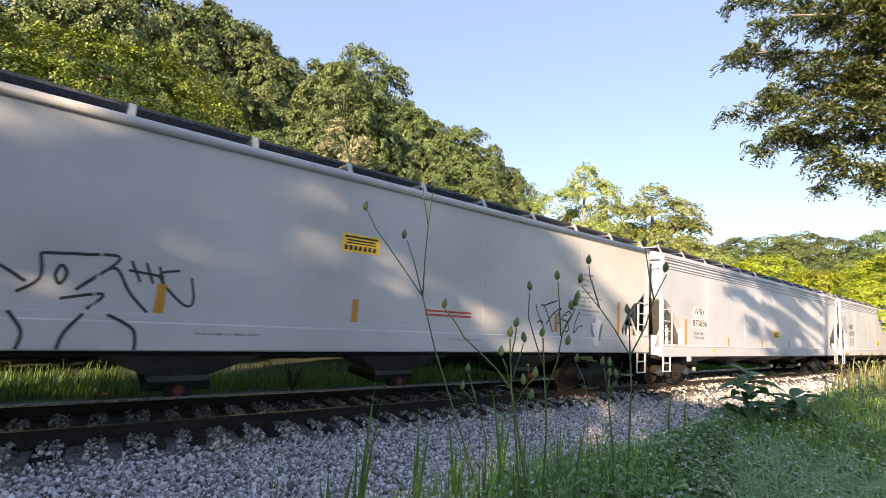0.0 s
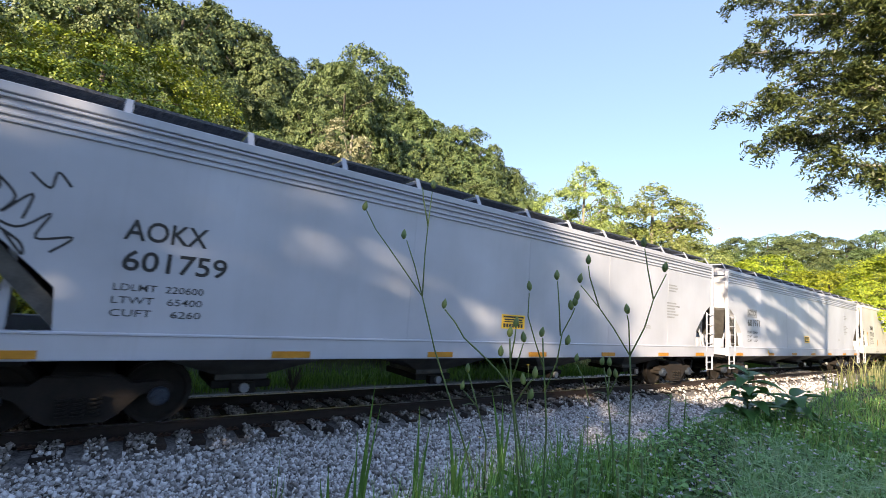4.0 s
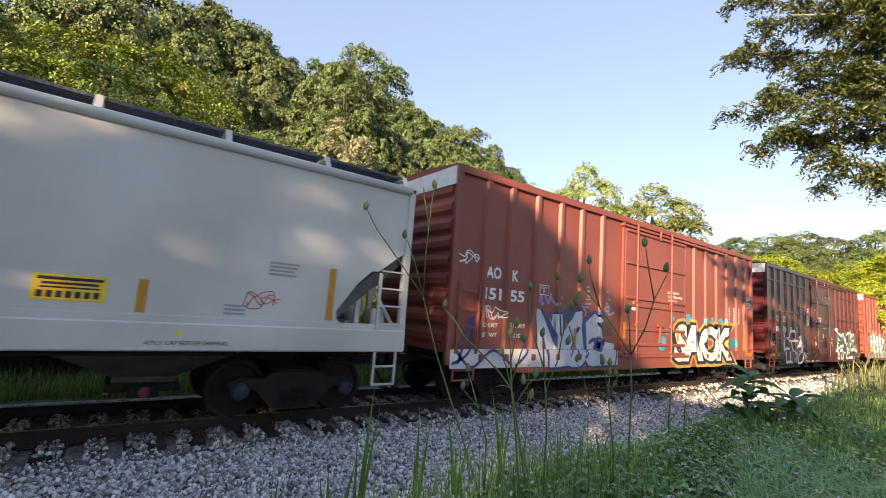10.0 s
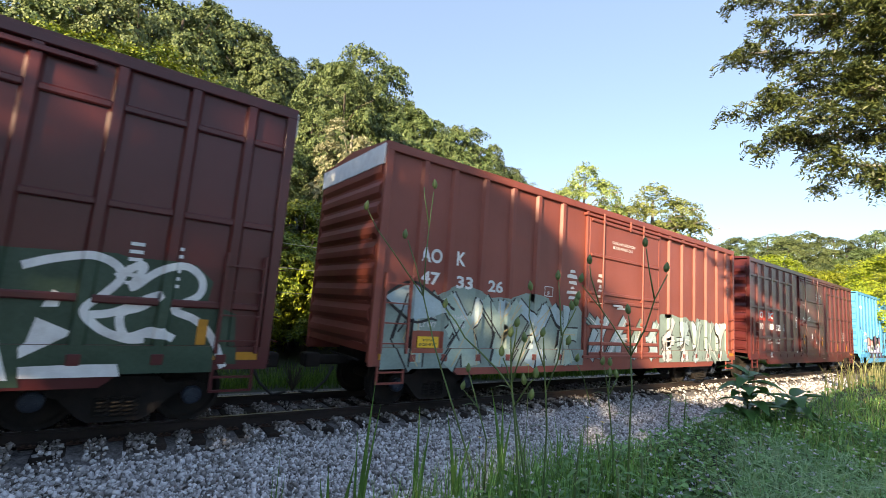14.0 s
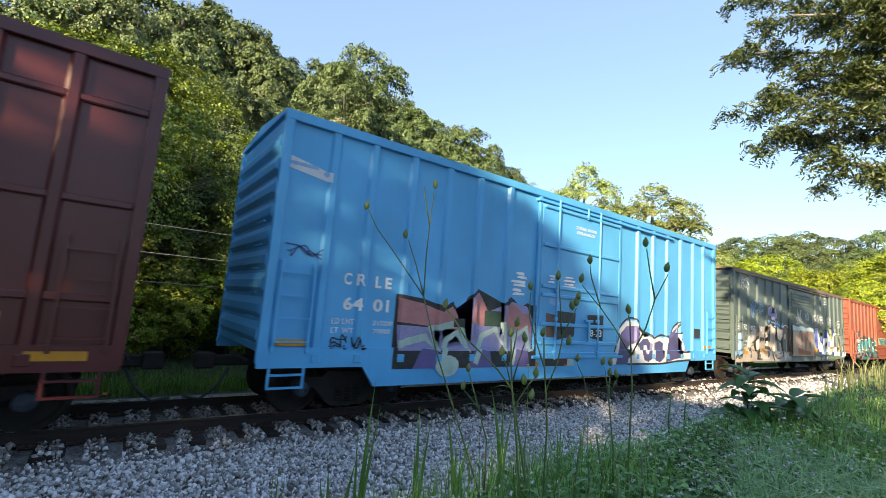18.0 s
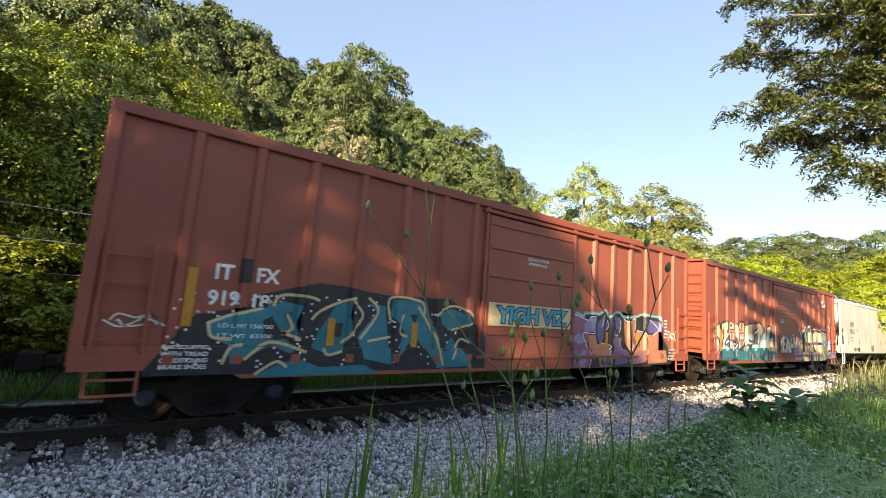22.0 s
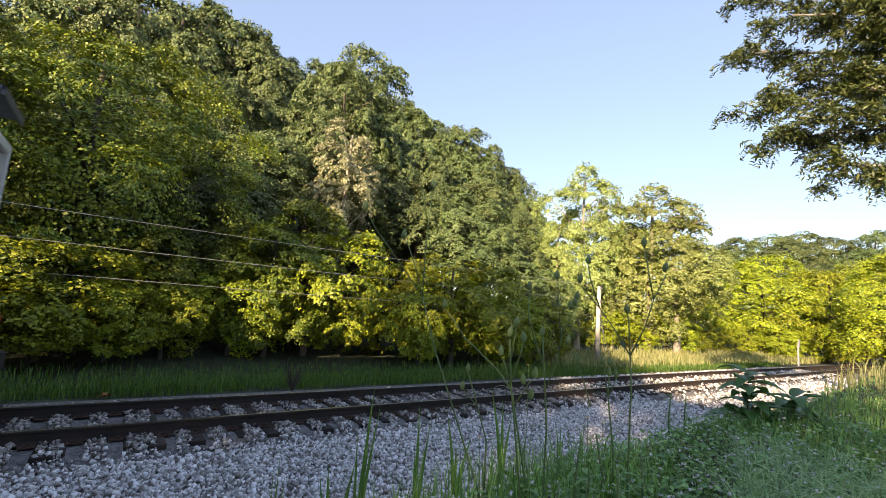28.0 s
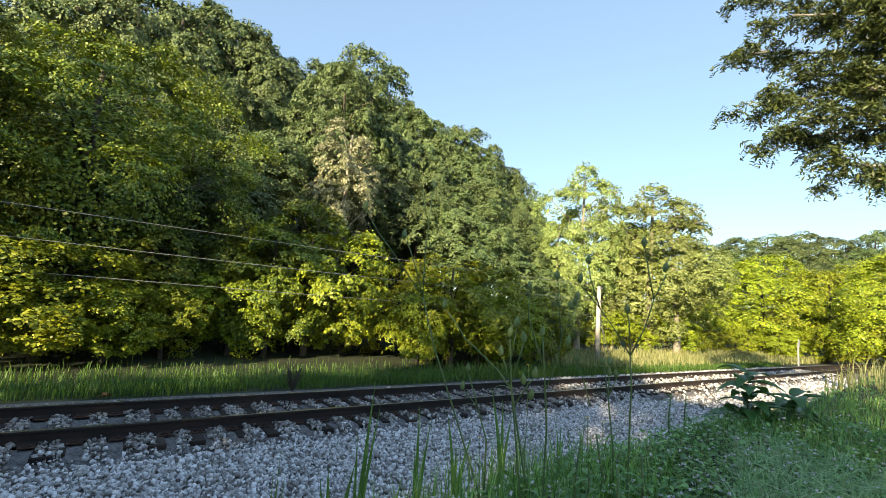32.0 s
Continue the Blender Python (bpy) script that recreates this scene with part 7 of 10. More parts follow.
def extra_c11(car, y, surf):
    patch(car, [(1.5, 0.66), (6.5, 0.66), (6.5, 1.75), (5.6, 2.0), (5.4, 1.95), (4.95, 2.1), (4.45, 1.95), (4.3, 2.18), (3.75, 2.12), (3.5, 1.83), (1.64, 1.74), (1.4, 1.2), (0.84, 1.2), (0.84, 0.9), (0.1, 0.88), (0.1, 0.66)], SANDY, y - 0.001, surf, "sprayed_ground", "sandy sprayed background")
    for px, pz in ((3.75, 2.22), (3.95, 2.2), (4.45, 2.12), (4.75, 2.2), (5.0, 2.18), (5.45, 2.12), (5.65, 2.14), (3.6, 2.0), (4.3, 2.16), (5.2, 2.1)):
        patch(car, disc(px, pz, 0.12, 10, 0.13), SKYB, y - 0.0005, surf, "sprayed_spot")
    # pale letters with black wedges between them
    for pts in ([(3.45, 1.6), (3.62, 1.88), (3.96, 2.06), (4.02, 1.9), (3.85, 1.7), (3.8, 1.48), (3.5, 1.3)], [(4.7, 1.8), (4.95, 2.05), (5.4, 1.95), (5.3, 1.52), (5.0, 1.6), (4.7, 1.65)], [(4.25, 0.7), (4.62, 1.3), (5.3, 1.35), (5.32, 0.9), (4.6, 0.75)], [(1.75, 1.66), (2.3, 1.66), (2.1, 1.45), (1.85, 1.36), (1.78, 1.5)], [(2.5, 0.78), (2.6, 1.0), (3.4, 1.0), (3.9, 1.1), (4.0, 0.8), (3.4, 0.72)]):
        patch(car, pts, ORANGE2, y - 0.004, surf, "sprayed_letter", "pale sandy sprayed letter")
    for pts in ([(3.42, 1.46), (3.61, 1.57), (3.62, 1.83), (3.96, 2.1), (4.08, 2.03), (4.03, 1.83), (3.94, 1.72), (4.02, 1.54), (3.9, 1.36), (3.82, 1.48), (3.83, 1.71), (3.97, 1.97), (3.69, 1.84), (3.68, 1.42)], [(4.54, 1.88), (4.84, 2.11), (4.93, 2.09), (4.68, 1.79), (4.62, 1.63), (4.97, 1.58), (5.31, 1.48), (5.44, 1.99), (5.61, 2.03), (5.56, 1.51), (5.44, 1.41), (5.45, 0.87), (5.36, 0.87), (5.34, 1.38), (4.99, 1.49), (4.59, 1.47), (4.51, 1.61)], [(3.99, 1.19), (4.09, 1.09), (4.24, 0.81), (4.39, 0.67), (4.22, 0.67), (4.06, 0.88)],):
        patch(car, pts, INK, y - 0.007, surf, "sprayed_shape", "black sprayed wedge")
    for pts in ([(3.39, 1.28), (3.53, 1.25), (3.92, 1.23), (4.07, 1.16), (4.0, 1.07), (3.69, 1.12), (3.4, 1.13)], [(4.44, 1.9), (4.53, 1.57), (4.64, 1.36), (4.62, 1.17), (4.49, 1.39), (4.41, 1.68)], [(1.64, 1.73), (1.92, 1.72), (1.78, 1.53), (1.68, 1.59)], [(1.88, 1.34), (2.12, 1.42), (2.37, 1.53), (2.58, 1.71), (2.55, 1.53), (2.37, 1.36), (2.45, 1.11), (2.42, 0.87), (2.33, 0.87), (2.33, 1.19), (2.17, 1.34)], [(1.54, 1.19), (1.72, 1.18), (1.72, 0.95), (1.56, 1.06)], [(2.27, 0.75), (2.35, 1.03), (2.67, 1.2), (2.82, 1.16), (2.56, 0.99), (2.45, 0.72)],):
        patch(car, pts, INK, y - 0.007, surf, "sprayed_shape", "black sprayed wedge")
    for pts in ([(2.6, 1.45), (2.92, 1.6), (3.32, 1.57), (3.23, 1.43), (2.93, 1.45), (2.76, 1.29)], [(3.36, 1.75), (3.46, 1.78), (3.48, 1.35), (3.4, 1.4)],):
        patch(car, pts, INK, y - 0.007, surf, "sprayed_shape", "black sprayed wedge")
    brush(car, [[(3.62, 1.98), (3.95, 2.16), (4.1, 2.05)], [(3.7, 2.15), (4.2, 2.22), (4.45, 1.95)], [(4.6, 2.1), (4.95, 2.15), (5.1, 2.1), (5.4, 2.02)], [(2.9, 1.55), (3.1, 1.48), (3.3, 1.52)], [(1.8, 1.2), (2.2, 1.28), (2.45, 1.05)], [(4.15, 1.2), (4.5, 0.8), (5.2, 0.78)]], 0.035, INK, y - 0.008, surf)
    brush(car, [[(2.0, 1.1), (2.3, 1.0)], [(3.05, 1.5), (3.2, 1.47)], [(3.9, 1.95), (4.1, 2.0)], [(4.9, 0.95), (5.3, 1.0)]], 0.05, RUSTY_STAIN, y - 0.009, surf, "rust_stain")
    for x0, x1, z0, z1 in ((3.45, 3.71, 0.86, 1.06), (4.8, 5.18, 1.05, 1.48), (5.6, 6.02, 1.06, 1.57)):
        patch(car, rect(x0, x1, z0, z1), GREEN, y - 0.012, surf, "data_panel", "dark repainted data square")
    # lilac bubble shapes
    for px, pz, rx, rz in ((4.02, 2.68, 0.2, 0.2), (4.2, 2.78, 0.16, 0.14), (4.36, 2.48, 0.2, 0.15), (4.66, 2.74, 0.24, 0.14), (4.78, 2.55, 0.22, 0.15), (4.5, 2.36, 0.1, 0.1)):
        patch(car, disc(px, pz, rx + 0.045, 14, rz + 0.045), INK, y - 0.002, surf, "sprayed_outline")
    for px, pz, rx, rz in ((4.02, 2.68, 0.2, 0.2), (4.2, 2.78, 0.16, 0.14), (4.36, 2.48, 0.2, 0.15), (4.66, 2.74, 0.24, 0.14), (4.78, 2.55, 0.22, 0.15), (4.5, 2.36, 0.1, 0.1)):
        patch(car, disc(px, pz, rx, 14, rz), LILAC, y - 0.005, surf, "sprayed_bubble", "lilac bubble shape")
    brush(car, [[(4.16, 2.84), (4.12, 2.66), (4.02, 2.56)], [(4.48, 2.72), (4.46, 2.5), (4.46, 2.36)], [(4.5, 2.64), (4.7, 2.64)]], 0.02, INK, y - 0.008, surf)
    # brown rounded letters across the door
    patch(car, [(5.52, 1.7), (5.68, 2.02), (6.03, 2.13), (6.42, 2.04), (6.55, 1.82), (6.58, 0.86), (6.2, 0.86), (6.24, 1.62), (6.05, 1.80), (5.83, 1.78), (5.75, 1.5), (5.55, 1.5)], COCOA, y - 0.006, surf, "sprayed_letter", "brown rounded sprayed letter")
    patch(car, [(5.5, 0.87), (5.72, 1.04), (5.97, 0.87), (5.64, 0.67)], SILVER, y - 0.009, surf, "sprayed_shape")
    brush(car, [[(5.52, 1.84), (5.68, 2.08), (6.03, 2.18), (6.5, 2.06)], [(5.5, 0.9), (5.8, 1.2), (5.98, 0.9), (6.2, 0.75)]], 0.03, CHALK, y - 0.011, surf)
    patch(car, rect(6.6, 9.8, 0.86, 2.0), TAWNY, y - 0.052, surf, "sprayed_ground", "pale sprayed door foot")
    for pts in ([(7.52, 1.89), (7.64, 2.03), (7.97, 2.01), (8.09, 1.68), (8.13, 1.51), (7.82, 1.47), (7.76, 1.72), (7.66, 1.78), (7.63, 1.51)], [(8.27, 1.9), (8.83, 1.99), (8.98, 1.82), (8.81, 1.55), (8.61, 1.65), (8.62, 1.3), (8.41, 0.95), (8.28, 1.22), (8.4, 1.53)], [(7.3, 1.25), (7.54, 1.2), (8.55, 1.09), (9.31, 1.06), (9.32, 0.91), (7.34, 0.92)], [(8.95, 1.45), (9.29, 1.54), (9.37, 1.17), (9.05, 1.24)],):
        patch(car, [(min(9.75, max(6.62, a)), max(0.88, b)) for a, b in pts], RUSTY_STAIN, y - 0.056, surf, "sprayed_letter", "brown rounded sprayed letter")
    for pts in ([(9.83, 2.05), (10.05, 1.99), (10.14, 1.67), (9.98, 1.5), (10.25, 1.27), (10.38, 0.87), (10, 0.59), (9.9, 1.18)],):
        patch(car, pts, RUSTY_STAIN, y - 0.005, surf, "sprayed_letter", "brown rounded sprayed letter")
    patch(car, [(6.6, 1.98), (9.8, 1.98), (9.8, 2.14), (9.2, 2.2), (8.6, 2.12), (8.0, 2.22), (7.3, 2.16), (6.6, 2.24)], ICE, y - 0.050, surf, "sprayed_haze", "pale blue spray haze")
    patch(car, rect(7.6, 7.95, 0.99, 1.14), RED_PAINT, y - 0.072, surf, "door_sign", "small red door sign")
    patch(car, [(9.8, 0.66), (10.5, 0.66), (10.5, 1.9), (10.2, 2.05), (9.8, 1.9)], SAGE, y - 0.001, surf, "sprayed_ground")
    patch(car, [(9.9, 0.7), (10.15, 0.9), (10.1, 1.7), (9.95, 1.9)], COCOA, y - 0.004, surf, "sprayed_shape")
    patch(car, [(10.45, 0.66), (15.6, 0.70), (15.7, 1.95), (14.7, 2.05), (14.0, 2.3), (13.6, 2.1), (13.0, 2.3), (12.4, 2.2), (11.7, 1.9), (11.2, 1.7), (10.85, 2.2), (10.45, 2.2)], OLIVE, y - 0.0005, surf, "sprayed_ground", "olive sprayed background")
    mat, shapes, lift = ROYAL, ([(10.47, 2.15), (10.79, 2.14), (10.87, 1.37), (11.55, 0.9), (11.22, 0.62), (10.52, 1.24)], [(11.37, 1.79), (11.69, 1.72), (11.72, 1.4), (11.88, 1.36), (11.63, 1.17), (11.39, 1.57)], [(12.07, 1.74), (12.28, 2.08), (12.77, 2.16), (13.19, 2.02), (12.8, 2.04), (12.48, 1.8), (12.34, 1.73)], [(11.84, 0.61), (11.97, 0.93), (12.18, 1.21), (12.19, 0.65)], [(13.63, 2.32), (13.85, 2.28), (14.04, 2.11), (13.74, 1.84)], [(13.28, 0.85), (13.33, 1.66), (13.46, 1.67), (13.52, 0.85)],), 0.004
    for pts in shapes:
        patch(car, pts, mat, y - lift, surf, "sprayed_letter", "white and royal blue sprayed letter")
    mat, shapes, lift = CHALK, ([(10.84, 2.15), (10.94, 2.19), (11.44, 1.53), (11.69, 1.13), (12.03, 0.9), (11.55, 0.86), (11.19, 1.04), (10.86, 1.41)], [(11.71, 1.69), (12.61, 1.75), (12.45, 1.43), (12.09, 0.93), (11.69, 0.86), (11.61, 1.07), (11.91, 1.33), (11.74, 1.38)], [(12.06, 0.63), (12.23, 1.23), (12.42, 1.76), (12.77, 2.06), (13.18, 1.81), (13.27, 1.45), (13.17, 1), (12.86, 0.85), (12.5, 0.81), (12.26, 0.67)], [(13.52, 0.85), (13.46, 1.67), (13.74, 1.81), (14.04, 2.08), (14.34, 1.84), (14.81, 1.9), (14.85, 1.28), (14.53, 1.25), (14.71, 0.84)], [(14.95, 1.88), (15.87, 1.93), (16.09, 1.31), (16.01, 0.83), (15.07, 0.78)],), 0.007
    for pts in shapes:
        patch(car, pts, mat, y - lift, surf, "sprayed_letter", "white and royal blue sprayed letter")
    brush(car, [[(10.45, 2.18), (10.94, 2.25), (11.5, 1.48), (11.71, 1.74), (12.07, 1.76), (12.28, 2.11), (12.76, 2.2), (13.26, 1.92), (13.63, 2.34), (13.88, 2.36), (14.33, 1.93), (15.96, 2.01)], [(10.52, 1.2), (10.91, 0.91), (11.2, 0.62)], [(12.06, 0.63), (12.26, 1.23), (12.42, 1.76)], [(13.52, 0.85), (13.46, 1.67)], [(14.85, 1.87), (14.91, 1.28)], [(11.63, 0.86), (12.09, 0.86)]], 0.05, INK, y - 0.010, surf)
    for pts in ([(12.85, 1.32), (12.87, 1.59), (13.13, 1.55), (13.15, 1.28)], [(14.89, 1.15), (15.19, 1.15), (15.21, 0.83), (14.95, 0.83)]):
        patch(car, pts, ROYAL, y - 0.011, surf, "sprayed_shape")
    patch(car, rect(13.85, 14.45, 1.3, 1.95), GREEN, y - 0.088, surf, "data_panel", "dark stencilled data panel")
    bars(car, 13.95, 1.85, (0.4, 0.4, 0.4, 0.4, 0.4), 0.035, 0.05, CHALK, y - 0.093)
    # tags and small patches
    patch(car, [(0.05, 0.82), (0.8, 0.88), (0.75, 1.74), (0.61, 1.69), (0.27, 1.42), (0.24, 1.15), (0.05, 1.05)], SKYB, y - 0.003, surf, "sprayed_patch", "pale blue overpainted patch")
    patch(car, rect(0.23, 0.54, 1.5, 1.84), SILVER, y - 0.006, surf, "sprayed_patch")
    scribble(car, 0.26, 1.58, 0.28, 0.2, GREEN, y - 0.009, 104, surf, 0.02, 2)
    brush(car, [disc(0.28, 2.35, 0.05, 10) + [(0.33, 2.35)]], 0.018, CHALK, y - 0.006, surf)
    lettering(car, "NEKST", 0.15, 2.04, 0.15, 0.5, CHALK, y - 0.006, "white sprayed tag", 0.012, name="sprayed_tag", surf=surf)
    lettering(car, "VIZIE", 0.18, 1.86, 0.14, 0.44, CHALK, y - 0.006, "white sprayed tag", 0.012, name="sprayed_tag", surf=surf)
    brush(car, [[(0.2, 1.82), (0.6, 1.86)]], 0.015, CHALK, y - 0.006, surf)
    for k, (px, pz) in enumerate(((0.9, 3.4), (9.9, 2.4), (10.7, 2.4), (11.4, 2.45), (12.2, 3.4), (12.6, 2.4), (14.4, 2.3), (8.4, 2.45), (7.2, 2.5))):
        scribble(car, px, pz, 0.6, 0.45, SILVER, y - (0.012 if px < 6.6 or px > 9.8 else 0.07), 90 + k, surf, 0.022, 4)
    scribble(car, 1.0, 1.52, 0.45, 0.25, GREY_PAINT, y - 0.012, 99, surf, 0.016, 4)
    for k, (px, pz, w, h) in enumerate(((1.78, 2.25, 0.72, 0.8), (1.8, 2.5, 0.7, 0.5), (2.72, 2.48, 0.55, 0.3), (2.74, 2.78, 0.5, 0.28))):
        scribble(car, px, pz, w, h, SKYB, y - 0.012, 100 + k, surf, 0.024, 4)
    scribble(car, 0.1, 0.74, 0.6, 0.2, INK, y - 0.014, 105, surf, 0.025, 4)
    scribble(car, 2.3, 0.7, 0.5, 0.1, INK, y - 0.014, 107, surf, 0.02, 3)
    scribble(car, 7.0, 2.3, 1.0, 0.3, SILVER, y - 0.07, 106, surf, 0.02, 3)
    for x0, x1, z0, z1 in ((0.84, 1.30, 0.95, 1.13), (2.96, 3.40, 0.95, 1.17), (5.75, 6.17, 0.98, 1.07), (10.11, 10.57, 0.99, 1.21)):
        patch(car, rect(x0, x1, z0, z1), AMBER, y - 0.013, surf, "reflector", "amber reflective strip")


def extra_c12(car, y, surf):
    patch(car, [(0.83, 0.73), (1.13, 1.16), (1.37, 1.46), (1.59, 1.4), (2.1, 1.62), (2.28, 1.81), (2.83, 1.96), (3.2, 2.05), (3.61, 2.04), (4.15, 1.97), (4.5, 1.95), (5.52, 1.97), (6.08, 1.98), (6.72, 1.61), (7.03, 1.28), (7.06, 0.67), (0.82, 0.66)], INK, y - 0.001, surf, "sprayed_ground", "black sprayed background with white dots")
    rng = random.Random(12)
    dots = [disc(rng.uniform(1.0, 6.4), rng.uniform(0.75, 1.85), 0.02, 6) for _ in range(170)]
    for d in dots:
        patch(car, d, CHALK, y - 0.004, surf, "sprayed_dot")
    for pts in ([(1.58, 1.38), (2.3, 1.63), (2.59, 1.69), (2.52, 1.52), (2.28, 1.39), (2.22, 1.18), (2.39, 1.15), (2.73, 1.15), (2.92, 1.03), (2.8, 0.95), (2.48, 1.07), (2.1, 0.87), (1.91, 0.8), (1.86, 0.99), (1.93, 1.03), (1.61, 1.17)], [(2.51, 1.64), (2.59, 1.73), (2.95, 1.67), (2.84, 1.41), (2.91, 1.2), (2.63, 1.28), (2.48, 1.47)], [(3.16, 1.03), (3.27, 1.29), (3.53, 1.7), (3.84, 1.81), (3.8, 1.58), (3.88, 1.31), (3.7, 0.99), (3.4, 0.95)], [(4, 1.22), (4.35, 1.65), (4.17, 1.78), (4.52, 1.76), (4.39, 1.23), (4.72, 0.76), (4.14, 0.86)],):
        patch(car, pts, TEAL, y - 0.006, surf, "sprayed_shape", "teal sprayed letter")
    for pts in ([(4.65, 1.62), (4.69, 1.89), (5.45, 1.9), (5.54, 1.66), (6.01, 0.84), (5.81, 0.69), (5.24, 1.25), (4.83, 0.85), (4.98, 1.34)], [(5.74, 1.67), (6.09, 1.8), (6.55, 1.71), (6.64, 1.55), (6.12, 1.37), (5.9, 1.47)], [(2.28, 0.62), (2.6, 0.79), (2.94, 0.87), (3.33, 0.74), (3.73, 0.68), (4.14, 0.77), (4.37, 0.67), (4.38, 0.62)], [(5.74, 0.69), (6.13, 1.26), (6.61, 0.84), (6.69, 0.71)],):
        patch(car, pts, TEAL, y - 0.006, surf, "sprayed_shape", "teal sprayed letter")
    for pts in ([(3.43, 1.21), (3.56, 1.43), (3.71, 1.44), (3.68, 1.21)], [(5.08, 1.64), (5.27, 1.65), (5.22, 1.45)], [(2.65, 1.52), (2.78, 1.57), (2.76, 1.36)]):
        patch(car, pts, INK, y - 0.008, surf, "sprayed_shape")
    brush(car, [[(1.56, 1.36), (1.88, 1.49), (2.3, 1.6), (2.43, 1.72)], [(1.56, 1.36), (1.63, 1.17), (1.91, 1.14)], [(2.47, 1.64), (2.58, 1.81), (3.03, 1.82), (3.23, 1.77)], [(2.64, 1.26), (2.96, 1.16)], [(2.7, 1.53), (2.81, 1.32), (2.64, 1.23)], [(3.12, 1.46), (3.25, 1.6), (3.53, 1.74), (3.89, 1.86)], [(3.84, 1.81), (4.07, 1.59), (3.9, 1.31), (3.69, 1.11)], [(3.35, 1.03), (3.45, 0.93), (3.7, 0.99)], [(4.16, 1.88), (4.38, 1.65), (4.05, 1.18)], [(4.68, 1.23), (4.22, 1.15)], [(4.65, 1.52), (4.62, 1.91), (5.32, 1.89), (5.43, 1.66)], [(4.95, 1.63), (4.85, 1.34), (5.05, 1.24)]], 0.045, CREAM, y - 0.010, surf)
    brush(car, [[(5.26, 1.8), (5.7, 1.26), (5.91, 0.74)], [(2.1, 0.86), (2.48, 1.11), (3.07, 0.97)], [(2.28, 0.65), (2.59, 0.83), (2.77, 0.75)], [(5.68, 1.65), (6.09, 1.85), (6.55, 1.77), (6.66, 1.55), (6.12, 1.39)], [(1.8, 0.8), (1.89, 1.03), (2.08, 1.07)], [(6.16, 0.84), (6.35, 1.21), (6.59, 1.16)]], 0.045, CREAM, y - 0.010, surf)
    patch(car, rect(7.05, 9.9, 1.52, 2.0), CREAM, y - 0.036, surf, "sprayed_ground")
    word_piece(car, "YIGH VIZ", 7.3, 9.75, 1.58, 1.94, CYAN, INK, y - 0.036, surf, None, 0.05, 0.03, 0.05)
    patch(car, [(10.06, 0.85), (10.06, 1.08), (10.23, 1.43), (10.09, 1.84), (10.14, 1.91), (10.6, 1.85), (10.66, 1.94), (11.12, 1.96), (11.23, 1.94), (11.58, 2.04), (11.71, 1.91), (11.95, 2.09), (12.21, 2.07), (12.37, 1.92), (13.1, 1.93), (13.35, 2.02), (13.63, 1.97), (14.1, 2.01), (14.54, 1.94), (14.69, 1.65), (14.84, 1.35), (15.2, 1.05), (15.16, 0.64), (13.86, 0.63), (11.85, 0.6), (10.12, 0.62)], INK, y - 0.002, surf, "sprayed_outline", "black and blue sprayed letter shadow")
    brush(car, [[(10.14, 1.97), (10.6, 1.87), (10.67, 1.94), (11.12, 1.96), (11.31, 1.95), (11.61, 2.06), (11.76, 1.89), (11.96, 2.01), (12.31, 2.04), (12.51, 1.93), (13.2, 1.97), (13.52, 2.04), (14.22, 2.02), (14.53, 1.99), (14.69, 1.65)]], 0.09, CYAN, y - 0.003, surf, "sprayed_haze")
    brush(car, [[(10.14, 1.97), (10.6, 1.87), (10.67, 1.94), (11.12, 1.96), (11.31, 1.95), (11.61, 2.06), (11.76, 1.89), (11.96, 2.01), (12.31, 2.04), (12.51, 1.93), (13.2, 1.97), (13.52, 2.04), (14.22, 2.02), (14.53, 1.99), (14.69, 1.65)]], 0.03, CREAM, y - 0.0045, surf)
    mat, shapes = PLUM, ([(10.1, 1.87), (10.82, 1.77), (10.91, 1.85), (11.04, 1.83), (11.05, 1.49), (10.61, 1.45), (10.67, 1.24), (10.83, 0.95), (10.8, 0.7), (10.68, 0.61), (10.12, 0.62), (10.11, 0.88), (10.28, 1.05), (10.29, 1.43), (10.14, 1.63)],)
    for pts in shapes:
        patch(car, pts, mat, y - (0.006 if mat in (PLUM, ORANGE) else 0.008), surf, "sprayed_letter", "violet and salmon sprayed letter")
    mat, shapes = ORANGE, ([(10.82, 1.39), (11.15, 1.44), (11.24, 1.18), (11.35, 1.18), (11.52, 1.45), (11.46, 1.22), (11.79, 1.19), (11.73, 0.95), (11.84, 0.79), (11.85, 0.62), (11.3, 0.61), (11.2, 0.88), (10.92, 0.88)], [(12.51, 1.84), (12.95, 1.83), (13.02, 1.67), (12.93, 1.56), (12.86, 1.21), (13.07, 1.12), (13.27, 1.22), (13.14, 1.44), (13.23, 1.58), (13.73, 1.46), (13.71, 1.04), (13.63, 0.72), (12.82, 0.65), (12.71, 0.78), (12.88, 0.99), (12.63, 1.12), (12.67, 1.42)], [(13.67, 1.5), (14.14, 1.47), (14.5, 1.64), (14.57, 1.49), (14.15, 1.33), (14.53, 1.19), (14.37, 0.85), (14.87, 0.9), (14.89, 0.7), (13.74, 0.67)],)
    for pts in shapes:
        patch(car, pts, mat, y - (0.006 if mat in (PLUM, ORANGE) else 0.008), surf, "sprayed_letter", "violet and salmon sprayed letter")
    mat, shapes = ORANGE, ([(12.95, 1.92), (13.15, 1.89), (13.13, 1.57), (12.97, 1.65)],)
    for pts in shapes:
        patch(car, pts, mat, y - (0.006 if mat in (PLUM, ORANGE) else 0.008), surf, "sprayed_letter", "violet and salmon sprayed letter")
